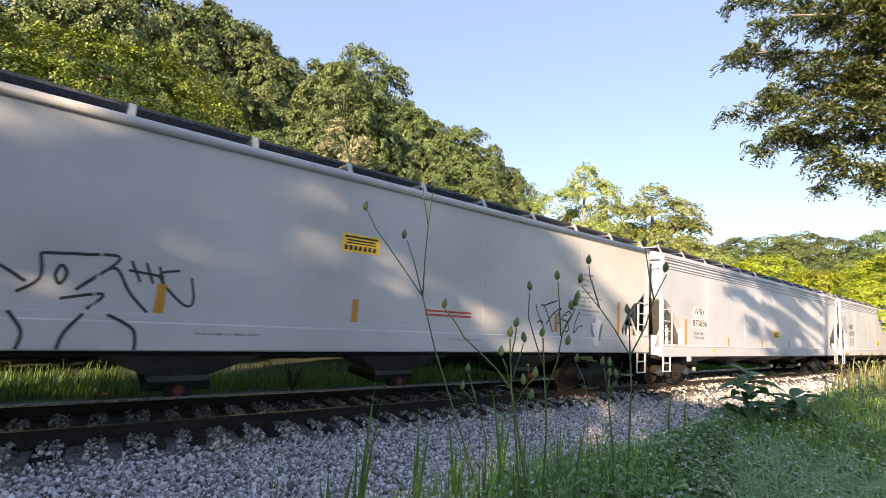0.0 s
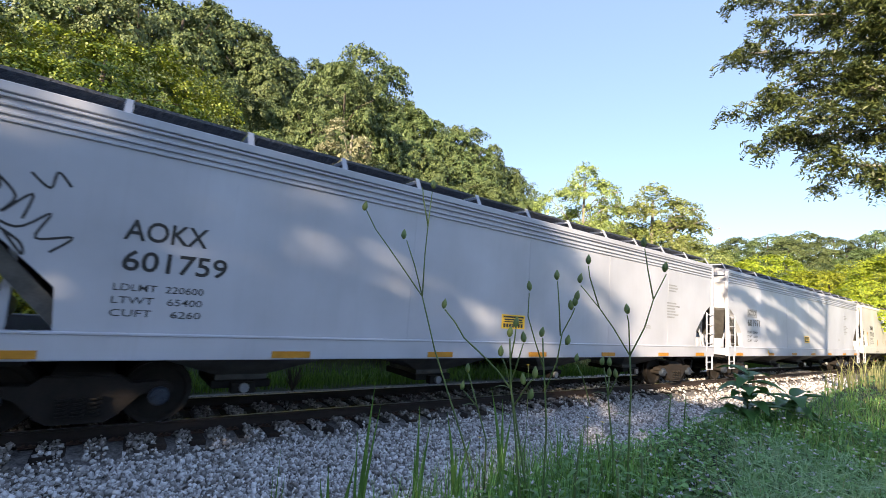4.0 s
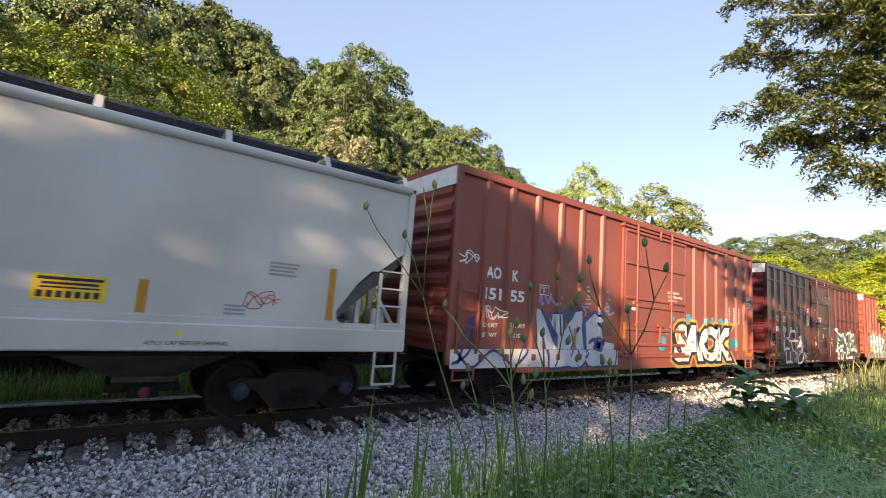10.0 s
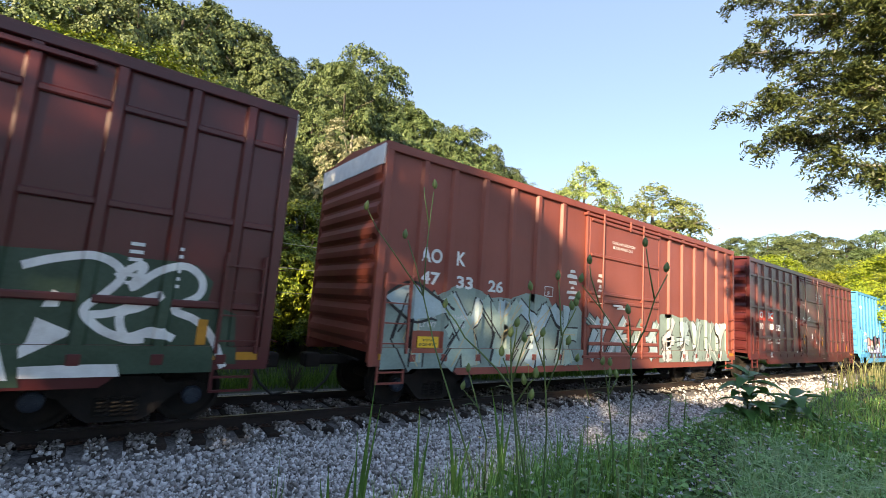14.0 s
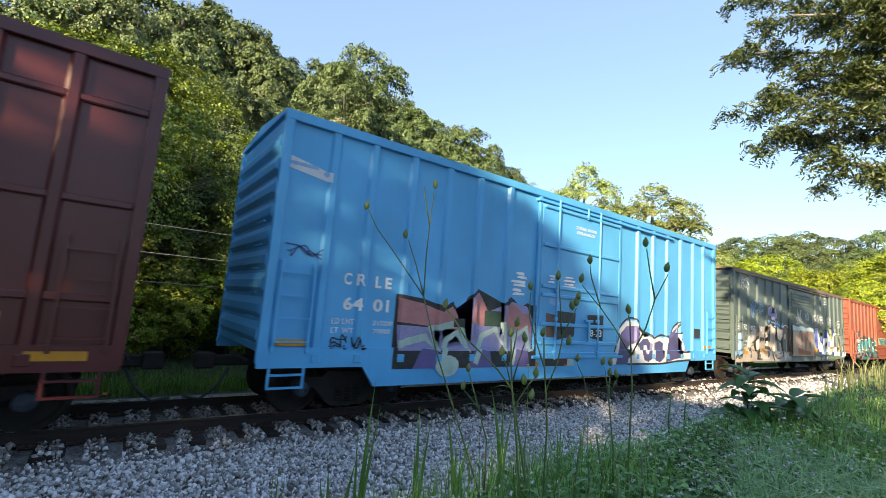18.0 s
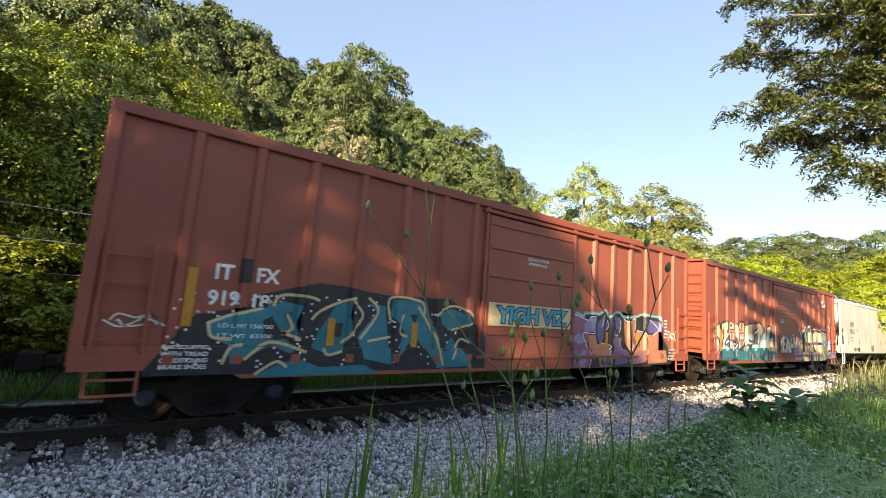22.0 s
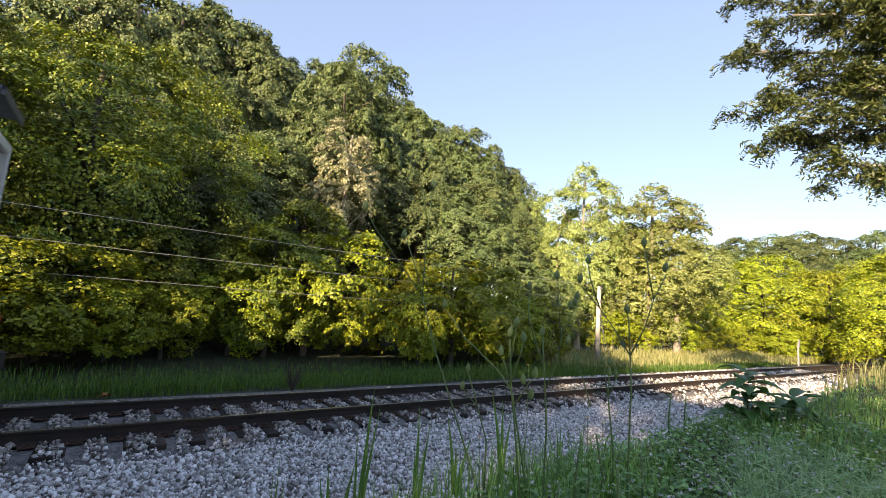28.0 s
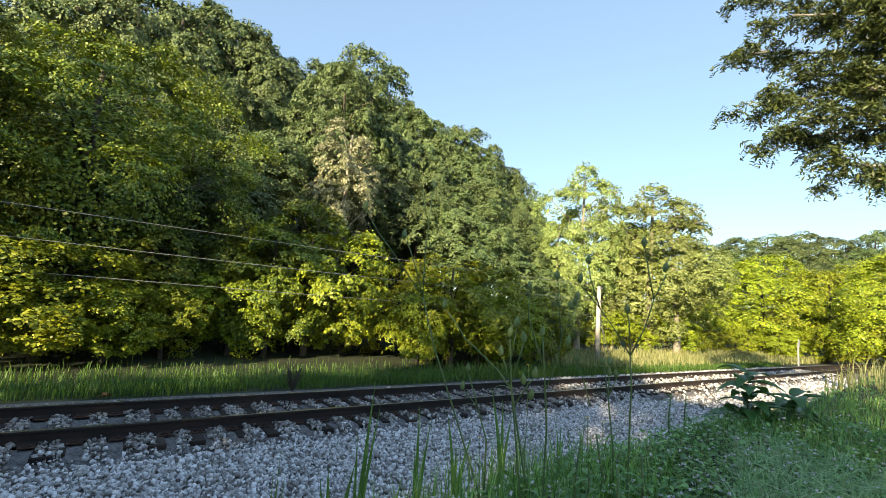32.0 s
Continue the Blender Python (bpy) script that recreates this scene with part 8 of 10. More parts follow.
    mat, shapes = LILAC, ([(10.64, 1.49), (10.65, 1.67), (10.81, 1.79), (11.04, 1.85), (11.05, 1.49)], [(10.09, 1.32), (10.45, 1.44), (10.67, 1.24), (10.42, 1.16)], [(10.33, 0.88), (10.62, 1.09), (10.66, 0.74), (10.42, 0.64)],)
    for pts in shapes:
        patch(car, pts, mat, y - (0.006 if mat in (PLUM, ORANGE) else 0.008), surf, "sprayed_letter", "violet and salmon sprayed letter")
    mat, shapes = VIOLET, ([(11.22, 1.71), (11.55, 1.93), (11.53, 1.73), (11.43, 1.57), (11.53, 1.34), (11.35, 1.19), (11.22, 1.4)], [(11.64, 1.78), (11.72, 1.82), (11.78, 1.63), (11.59, 1.5)], [(11.85, 1.83), (12.05, 1.95), (12.28, 1.87), (12.33, 1.62), (12.14, 1.42), (11.92, 1.51), (11.84, 1.67)], [(13.65, 1.83), (13.87, 1.91), (14.42, 1.88), (14.61, 1.79), (14.56, 1.59), (14.14, 1.52), (13.73, 1.55)], [(13.1, 1.3), (13.36, 1.35), (13.43, 1.13), (13.17, 1.11)], [(11.97, 0.99), (12.23, 1.03), (12.61, 0.86), (12.67, 0.7), (12.01, 0.65)], [(14.48, 1), (14.61, 0.93), (14.5, 0.83)],)
    for pts in shapes:
        patch(car, pts, mat, y - (0.006 if mat in (PLUM, ORANGE) else 0.008), surf, "sprayed_letter", "violet and salmon sprayed letter")
    mat, shapes = VIOLET, ([(11.43, 0.8), (11.74, 0.83), (11.8, 0.65), (11.45, 0.63)],)
    for pts in shapes:
        patch(car, pts, mat, y - (0.006 if mat in (PLUM, ORANGE) else 0.008), surf, "sprayed_letter", "violet and salmon sprayed letter")
    mat, shapes = MAUVE, ([(11.89, 1.82), (12.01, 1.91), (12.08, 1.48), (11.92, 1.55)], [(11.89, 1.35), (12.1, 1.4), (12.37, 1.37), (12.4, 1.12), (12.69, 0.99), (12.65, 0.86), (11.9, 0.91), (11.94, 1.11), (11.86, 1.27)], [(13.18, 1.04), (13.5, 0.99), (13.41, 0.72), (12.91, 0.67)],)
    for pts in shapes:
        patch(car, pts, mat, y - (0.006 if mat in (PLUM, ORANGE) else 0.008), surf, "sprayed_letter", "violet and salmon sprayed letter")
    brush(car, [[(10.09, 1.91), (10.47, 1.84), (10.82, 1.77), (10.91, 1.86), (11.04, 1.85), (11.05, 1.47), (10.61, 1.45), (10.68, 1.24), (10.83, 1.02), (10.87, 0.81), (10.78, 0.59)], [(11.55, 1.93), (11.49, 1.73), (11.42, 1.61)], [(11.68, 1.82), (11.75, 1.67), (11.63, 1.54)], [(11.45, 1.2), (11.83, 1.15), (11.69, 0.91)], [(11.92, 1.47), (12.19, 1.42), (12.36, 1.66), (12.28, 1.91)], [(12.51, 1.87), (12.91, 1.78), (13, 1.88), (13.15, 1.89), (13.13, 1.59)], [(13.23, 1.58), (13.67, 1.5), (13.78, 1.13), (13.63, 0.77)], [(12.63, 1.12), (12.93, 1.02), (13.06, 1.17)], [(13.99, 1.9), (14.5, 1.64), (14.14, 1.47)], [(12.37, 1.37), (12.34, 1.2), (12.45, 1.03)]], 0.025, CHALK, y - 0.011, surf)
    for k, text in enumerate(("CAR EQUIPPED", "WITH TREAD", "CONDITIONING", "BRAKE SHOES")):
        lettering(car, text, 14.95, 1.03 - 0.085 * k, 0.06, 0.5, CHALK, y - 0.090 if 1.03 - 0.085 * k < 1.045 else y - 0.01, "white painted notice", 0.02)
        lettering(car, text, 1.0, 1.0 - 0.085 * k, 0.06, 0.6, CHALK, y - 0.095, "white painted notice", 0.02)
    door_print(car, 8.25, 3.0, ("CLOSE AND LOCK DOOR", "BEFORE MOVING CAR"), y, 0.75, 0.06)
    patch(car, rect(1.9, 2.08, 1.95, 2.3), INK, y - 0.006, surf, "black_patch")
    scribble(car, 15.0, 1.3, 0.4, 0.35, CHALK, y - 0.012, 121, surf, 0.022, 3)
    scribble(car, 0.35, 1.2, 0.6, 0.25, CHALK, y - 0.012, 122, surf, 0.022, 3)
    stencil_block(car, y, 14.85, 1.9, surf)


def extra_c13(car, y, surf):
    patch(car, [(0.8, 1.74), (1.14, 2.01), (1.36, 1.93), (1.57, 2.02), (1.95, 2.08), (1.96, 1.84), (2.15, 1.96), (2.79, 1.99), (2.96, 2.09), (3.59, 2.11), (3.68, 2), (4.16, 2.08), (4.51, 2.09), (4.55, 1.9), (4.94, 2.07), (5.25, 2.18), (5.6, 1.98), (5.95, 1.99), (6.58, 2.08), (6.98, 2.09), (7, 1.79), (0.84, 1.44)], CREAM, y - 0.001, surf, "sprayed_band", "cream sprayed letter tops")
    patch(car, [(0.84, 1.45), (7, 1.8), (7.04, 1.19), (1.46, 1.1), (0.89, 1.09)], ICE, y - 0.002, surf, "sprayed_band", "pale blue sprayed letter middles")
    patch(car, [(1.3, 1.11), (7.04, 1.2), (7.08, 0.67), (1.35, 0.72)], TEAL, y - 0.003, surf, "sprayed_band", "teal sprayed letter feet")
    for pts in ([(1.77, 1.28), (1.9, 1.41), (1.97, 1.25), (1.9, 1.21)], [(0.78, 1.92), (0.94, 2), (1.04, 1.98), (0.86, 1.8)], [(5.61, 1.93), (5.96, 1.96), (6.09, 1.77), (5.86, 1.61), (5.65, 1.72)], [(4.51, 1.9), (4.84, 2.06), (4.67, 1.73), (4.55, 1.68)], [(0.83, 1.37), (1.09, 1.2), (1.17, 0.8), (0.9, 0.77)], [(3.23, 1.37), (3.45, 1.42), (3.51, 1.26), (3.32, 1.2)], [(6.54, 0.8), (6.73, 0.9), (6.75, 0.65), (6.53, 0.65)], [(1.57, 1.8), (1.69, 1.75), (1.65, 1.61), (1.59, 1.64)], [(4.15, 0.83), (4.26, 1.03), (4.34, 0.7), (4.19, 0.69)]):
        patch(car, pts, PINK, y - 0.005, surf, "sprayed_shape", "pink sprayed shape")
    for pts in ([(1.11, 1.51), (1.33, 1.52), (1.36, 1.27), (1.34, 0.79), (1.17, 0.8), (1.16, 1.14)], [(1.32, 1.99), (1.52, 2), (1.57, 1.67), (1.49, 1.5), (1.42, 1.79)], [(1.71, 1.27), (1.9, 1.46), (1.97, 1.7), (2.05, 1.57), (2.16, 1.07), (2, 1.12), (1.81, 1.2)], [(2.4, 1.48), (2.49, 1.52), (2.64, 1.44), (2.8, 1.58), (2.86, 1.47), (2.78, 1.1), (2.67, 1.17), (2.51, 1.34)], [(3.11, 1.09), (3.28, 1.18), (3.55, 1.26), (3.7, 1.39), (3.77, 0.71), (3.71, 0.71), (3.64, 1.19), (3.44, 1.14), (3.45, 1.05), (3.15, 1.05)], [(4.06, 1.29), (4.47, 1.31), (4.34, 1.1), (4.21, 1.07)],):
        patch(car, pts, INK, y - 0.007, surf, "sprayed_shape", "black sprayed wedge")
    for pts in ([(4.56, 1.42), (4.69, 1.73), (4.97, 1.71), (4.79, 1.47), (5, 1.44), (4.91, 1.3), (4.66, 1.29)], [(6.4, 1.79), (6.56, 1.95), (6.63, 1.65), (6.46, 1.54)], [(5.15, 0.86), (5.46, 0.95), (5.68, 1.04), (5.48, 0.72), (5.22, 0.68)], [(2.2, 0.74), (2.44, 0.8), (2.78, 0.75), (2.72, 0.71), (2.2, 0.69)],):
        patch(car, pts, INK, y - 0.007, surf, "sprayed_shape", "black sprayed wedge")
    brush(car, [[(0.8, 1.74), (0.94, 1.59), (1.08, 1.45), (1.13, 1.32)], [(0.8, 1.77), (0.97, 1.91), (1.14, 2.01), (1.31, 1.91), (1.52, 2)], [(1.54, 2.02), (1.77, 2.06), (1.95, 2.09), (1.96, 1.84), (1.93, 1.66)], [(1.51, 1.14), (1.59, 1.41), (1.68, 1.55), (1.66, 1.81)], [(2.08, 1.96), (2.18, 1.72), (2.16, 1.54), (2.44, 1.41)], [(2.81, 2.07), (2.99, 1.78), (2.9, 1.58)], [(2.81, 1.47), (2.87, 1.25), (2.81, 1.1)], [(2.89, 2.06), (3.22, 2.13), (3.6, 2.11), (3.67, 1.83), (3.69, 1.51)], [(3.66, 1.99), (4.16, 2.07), (4.51, 2.09), (4.52, 1.72), (4.48, 1.42), (4.04, 1.48), (3.96, 1.62)]], 0.075, INK, y - 0.009, surf)
    brush(car, [[(3.77, 0.71), (3.74, 1.23), (4.06, 1.29)], [(4.26, 1.07), (4.14, 0.87), (4.1, 0.66)], [(4.3, 1.1), (4.47, 0.78)], [(4.47, 1.29), (4.56, 1.39)], [(4.57, 1.73), (4.94, 2.02), (5.16, 2.17), (5.36, 2.15), (5.66, 1.97), (5.64, 1.75), (5.52, 1.6)], [(4.64, 1.21), (4.69, 1.47), (4.91, 1.84), (5.07, 2.01)], [(5.17, 1.22), (5.31, 1.49), (5.4, 1.68)], [(5.98, 1.67), (6.04, 1.24), (6, 0.85), (5.94, 0.68), (5.6, 0.65), (5.38, 0.86)], [(6.1, 1.63), (6.1, 2), (6.53, 2.05), (6.45, 1.64), (6.51, 1.24), (6.35, 0.85), (6.27, 0.68), (6.11, 0.71), (6.04, 1.14)]], 0.075, INK, y - 0.009, surf)
    brush(car, [[(6.71, 2.01), (6.71, 1.65), (6.84, 1.25), (6.8, 0.75)], [(5.02, 1.21), (5.11, 0.77)], [(2.21, 1.16), (2.39, 1.02), (2.51, 0.81)]], 0.075, INK, y - 0.009, surf)
    brush(car, [[(0.87, 1.73), (1.03, 1.57), (1.11, 1.46)], [(1.61, 1.96), (1.89, 1.99), (1.9, 1.8), (1.88, 1.63)], [(1.57, 1.11), (1.75, 1.25), (2.07, 1.07)], [(1.96, 1.43), (1.89, 1.32)], [(2.88, 1.77), (2.87, 1.54), (2.93, 1.17)], [(3.76, 1.27), (3.76, 1.51), (3.73, 1.96), (4.4, 2.04)], [(4.71, 1.78), (5, 2), (5.2, 2.1)], [(5.44, 1.22), (5.64, 1.46), (5.99, 1.47)], [(6.18, 1.93), (6.45, 1.96), (6.38, 1.64)], [(2.53, 1.16), (2.63, 0.88)], [(3.61, 1.19), (3.67, 0.71)]], 0.03, CHALK, y - 0.011, surf)
    patch(car, rect(5.95, 6.6, 1.22, 1.5), SAGE, y - 0.013, surf, "overpainted_panel", "grey overpainted panel")
    wild_piece(car, 7.2, 9.6, 1.0, 1.7, (VIOLET, LILAC, CREAM), INK, CHALK, y - 0.05, surf, 131, 3)
    for a, z, w, hgt in ((2.1, 1.78, 0.62, 0.36), (2.88, 1.78, 0.55, 0.33), (2.08, 1.40, 0.68, 0.34), (2.9, 1.40, 0.68, 0.34)):
        patch(car, rect(a, a + w, z, z + hgt), RUST, y - 0.015, surf, "oxide_patch", "oxide red patch under the number")
    for text, x, z, cap, w in (("CA", 2.2, 1.84, 0.24, 0.42), ("IX", 2.96, 1.84, 0.24, 0.36), ("13", 2.26, 1.46, 0.23, 0.36), ("268", 2.97, 1.46, 0.23, 0.54)):
        lettering(car, text, x, z, cap, w, CHALK, y - 0.018, "white painted reporting mark", 0.03, surf=surf)
    patch(car, [(9.5, 0.68), (16.3, 0.72), (16.3, 1.6), (15.5, 1.7), (15.1, 1.5), (9.6, 1.5)], LILAC, y - 0.001, surf, "sprayed_ground", "lilac sprayed background")
    patch(car, [(10.28, 1.95), (10.43, 2.06), (10.58, 1.88), (10.69, 1.64), (10.78, 1.68), (10.94, 1.96), (11.14, 2.11), (11.39, 2.22), (11.54, 2.06), (11.69, 2.13), (11.94, 2.23), (12.26, 2.1), (12.36, 2.19), (12.59, 2.18), (12.68, 2.07), (12.91, 2.11), (13.16, 2.03), (13.28, 2.1), (13.78, 2.05), (14.06, 2.16), (14.46, 2.13), (14.79, 2), (15.03, 1.78), (15.25, 1.65), (15.21, 1.32), (15.54, 1.23), (15.33, 0.95), (15.12, 0.76), (14.59, 0.68), (14.5, 0.58), (13.23, 0.6), (12.91, 0.61), (12.33, 0.59), (11.21, 0.61), (10.74, 0.59), (10.45, 0.59)], INK, y - 0.003, surf, "sprayed_outline", "black sprayed letter shadow")
    for pts in ([(10.46, 1.47), (10.5, 1.75), (10.57, 1.66), (10.63, 1.57), (10.9, 1.62), (10.79, 1.46), (10.83, 1.32), (10.96, 1.24), (10.67, 1.14), (10.56, 1.29), (10.38, 1.13), (10.34, 1.46)], [(10.69, 1.2), (11.03, 1.2), (11.09, 1.05), (11.18, 0.89), (11.26, 0.89), (11.26, 1.15), (11.24, 1.41), (11.09, 1.8), (11.07, 1.97), (11.35, 2.1), (11.53, 1.77), (11.63, 1.57), (11.64, 1.02), (11.61, 0.88), (11.56, 0.61), (10.79, 0.62), (10.7, 0.89), (10.68, 1.11)],):
        patch(car, pts, CREAM, y - 0.006, surf, "sprayed_letter", "cream sprayed letter")
    for pts in ([(11.67, 1.16), (11.67, 1.43), (11.73, 1.72), (11.8, 1.94), (11.95, 2.12), (12.2, 2.06), (12.41, 1.92), (12.44, 1.62), (12.55, 1.25), (12.68, 1.03), (12.65, 0.87), (12.72, 0.63), (12.19, 0.62), (12.09, 0.88), (12.01, 0.99), (11.96, 1.16), (11.85, 1.02), (11.87, 0.63), (11.74, 0.64), (11.71, 0.88)],):
        patch(car, pts, CREAM, y - 0.006, surf, "sprayed_letter", "cream sprayed letter")
    for pts in ([(12.68, 1.48), (12.7, 1.87), (12.76, 2.04), (13.13, 1.99), (13.15, 1.75), (13.05, 1.58), (13, 1.26), (13.12, 1.23), (13.33, 1.27), (13.32, 2.01), (13.7, 1.96), (13.76, 1.53), (13.77, 1.2), (13.89, 0.87), (13.87, 0.63), (13.43, 0.61), (13.37, 0.87), (13.03, 0.99), (13.03, 0.63), (12.83, 0.62), (12.75, 1.03)], [(13.87, 1.12), (13.83, 1.71), (13.92, 2.02), (14.47, 2.04), (14.75, 1.86), (14.77, 1.58), (14.68, 1.4), (14.54, 1.26), (14.68, 1.13), (15, 0.86), (14.79, 0.77), (14.58, 0.82), (14.47, 0.64), (13.96, 0.63), (13.99, 0.86)],):
        patch(car, pts, CREAM, y - 0.006, surf, "sprayed_letter", "cream sprayed letter")
    for pts in ([(14.94, 1.59), (15.1, 1.69), (15.12, 1.37), (15.48, 1.19), (15.14, 1.11), (15.11, 0.86), (14.99, 0.95), (14.91, 1.22)],):
        patch(car, pts, CREAM, y - 0.006, surf, "sprayed_letter", "cream sprayed letter")
    for pts in ([(10.3, 1.73), (10.4, 1.83), (10.41, 1.5), (10.34, 1.49)], [(10.39, 1.07), (10.66, 1.23), (10.68, 0.89), (10.68, 0.71), (10.45, 0.62)], [(10.91, 1.72), (11.03, 1.9), (11.13, 1.74), (11.08, 1.7), (11.2, 1.41), (11.24, 1.21), (11.15, 1.11), (11.06, 1.21), (11.03, 1.4), (11.1, 1.54), (10.94, 1.69)], [(11.62, 1.85), (11.64, 2), (11.81, 2.05), (11.75, 1.86), (11.67, 1.64)], [(11.94, 1.3), (12.01, 1.56), (12.09, 1.78), (12.16, 1.35)], [(11.96, 1.03), (12.24, 1.06), (12.23, 0.88), (12.43, 0.61), (12.19, 0.62), (12.1, 0.84)], [(12.55, 1.25), (12.51, 1.55), (12.62, 1.9), (12.69, 1.95), (12.63, 1.48)],):
        patch(car, pts, CYAN, y - 0.008, surf, "sprayed_shape", "blue sprayed wedge")
    for pts in ([(12.99, 1.34), (13.09, 1.54), (13.25, 1.63), (13.28, 1.35)], [(13.11, 0.97), (13.36, 0.95), (13.37, 0.79), (13.31, 0.62), (13.19, 0.62)], [(13.77, 1.66), (13.89, 1.93), (13.93, 1.96), (13.88, 1.54), (13.81, 1.28)], [(14.25, 1.3), (14.25, 1.65), (14.4, 1.7), (14.56, 1.57), (14.48, 1.39)], [(14.18, 0.99), (14.25, 1.08), (14.36, 1.04), (14.32, 0.91), (14.19, 0.91)], [(14.95, 1.41), (15.05, 1.5), (15.07, 1.32)], [(15.1, 1.02), (15.55, 1.06), (15.31, 0.85)], [(14.48, 0.73), (14.78, 0.86), (15.06, 0.77)],):
        patch(car, pts, CYAN, y - 0.008, surf, "sprayed_shape", "blue sprayed wedge")
    for pts in ([(10.41, 1.45), (10.63, 1.48), (10.75, 1.42), (10.65, 1.35), (10.4, 1.34)], [(11.25, 1.45), (11.6, 1.49), (11.6, 1.33), (11.29, 1.33)], [(12.15, 1.46), (12.47, 1.51), (12.51, 1.38), (12.19, 1.37)], [(12.68, 1.5), (12.97, 1.54), (12.95, 1.38), (12.69, 1.37)], [(13.32, 1.47), (13.72, 1.52), (13.73, 1.38), (13.33, 1.38)], [(13.85, 1.47), (14.12, 1.5), (14.13, 1.36), (13.86, 1.37)], [(14.52, 1.48), (14.81, 1.53), (14.71, 1.4)], [(11.67, 1.43), (11.86, 1.46), (11.91, 1.34), (11.68, 1.33)]):
        patch(car, pts, MAROON, y - 0.010, surf, "sprayed_band", "dark red band across the letters")
    brush(car, [[(10.29, 1.87), (10.36, 2.04), (10.46, 2.06), (10.56, 1.92), (10.68, 1.69), (10.77, 1.68), (10.79, 1.81), (10.98, 2.05), (11.31, 2.2), (11.46, 2.15), (11.54, 2.02), (11.72, 2.13), (11.93, 2.25), (12.3, 2.08)], [(12.67, 2.11), (12.91, 2.15), (13.16, 2.04), (13.28, 2.14), (13.5, 2.13), (13.78, 2.05), (14.06, 2.16), (14.57, 2.12), (14.85, 1.96)], [(11.24, 1.51), (11.6, 1.53)], [(11.3, 1.27), (11.61, 1.28)], [(12.15, 1.53), (12.47, 1.56)], [(12.19, 1.31), (12.53, 1.34)], [(12.69, 1.58), (12.96, 1.59)], [(13.31, 1.55), (13.71, 1.58)], [(13.34, 1.3), (13.74, 1.32)], [(13.85, 1.54), (14.11, 1.57)], [(13.87, 1.29), (14.13, 1.31)], [(15.25, 1.65), (15.21, 1.32), (15.28, 1.23)]], 0.05, SILVER, y - 0.011, surf, "sprayed_line", "white sprayed edge line")
    for px, pz in ((12.43, 1.74), (13.28, 1.76), (15.11, 1.88), (16.06, 1.23)):
        patch(car, disc(px, pz, 0.09), INK, y - 0.012, surf, "sprayed_outline")
        patch(car, disc(px, pz, 0.065), CHALK, y - 0.014, surf, "sprayed_spot")
    patch(car, [(14.82, 2.14), (14.89, 1.87), (15.09, 1.74), (14.91, 1.68), (14.85, 1.54), (14.8, 1.7), (14.71, 1.75), (14.8, 1.86)], CHALK, y - 0.014, surf, "sprayed_star", "white sprayed star")
    patch(car, disc(15.85, 1.1, 0.12), INK, y - 0.083, None, "sprayed_outline")
    patch(car, disc(15.85, 1.1, 0.08), CHALK, y - 0.086, None, "sprayed_spot")
    brush(car, [[(15.2, 0.85), (15.8, 0.95), (16.3, 0.9)], [(15.2, 1.4), (15.8, 1.45), (16.3, 1.5)], [(15.5, 0.7), (15.45, 1.6)], [(16.1, 0.75), (16.05, 1.6)]], 0.045, INK, y - 0.088, None, "sprayed_line")
    lettering(car, "CAI", 14.22, 3.28, 0.36, 0.66, CHALK, y - 0.010, "white painted owner's initials", 0.05, surf=surf)
    door_print(car, 7.4, 2.35, ("SET BOTH STOPS", "BEFORE MOVING CAR"), y - 0.05, 0.6, 0.05)
    for k, (px, pz) in enumerate(((15.3, 2.5), (15.3, 2.1), (9.0, 1.55))):
        scribble(car, px, pz, 0.4, 0.3, SILVER, y - 0.012, 140 + k, surf, 0.018, 3)


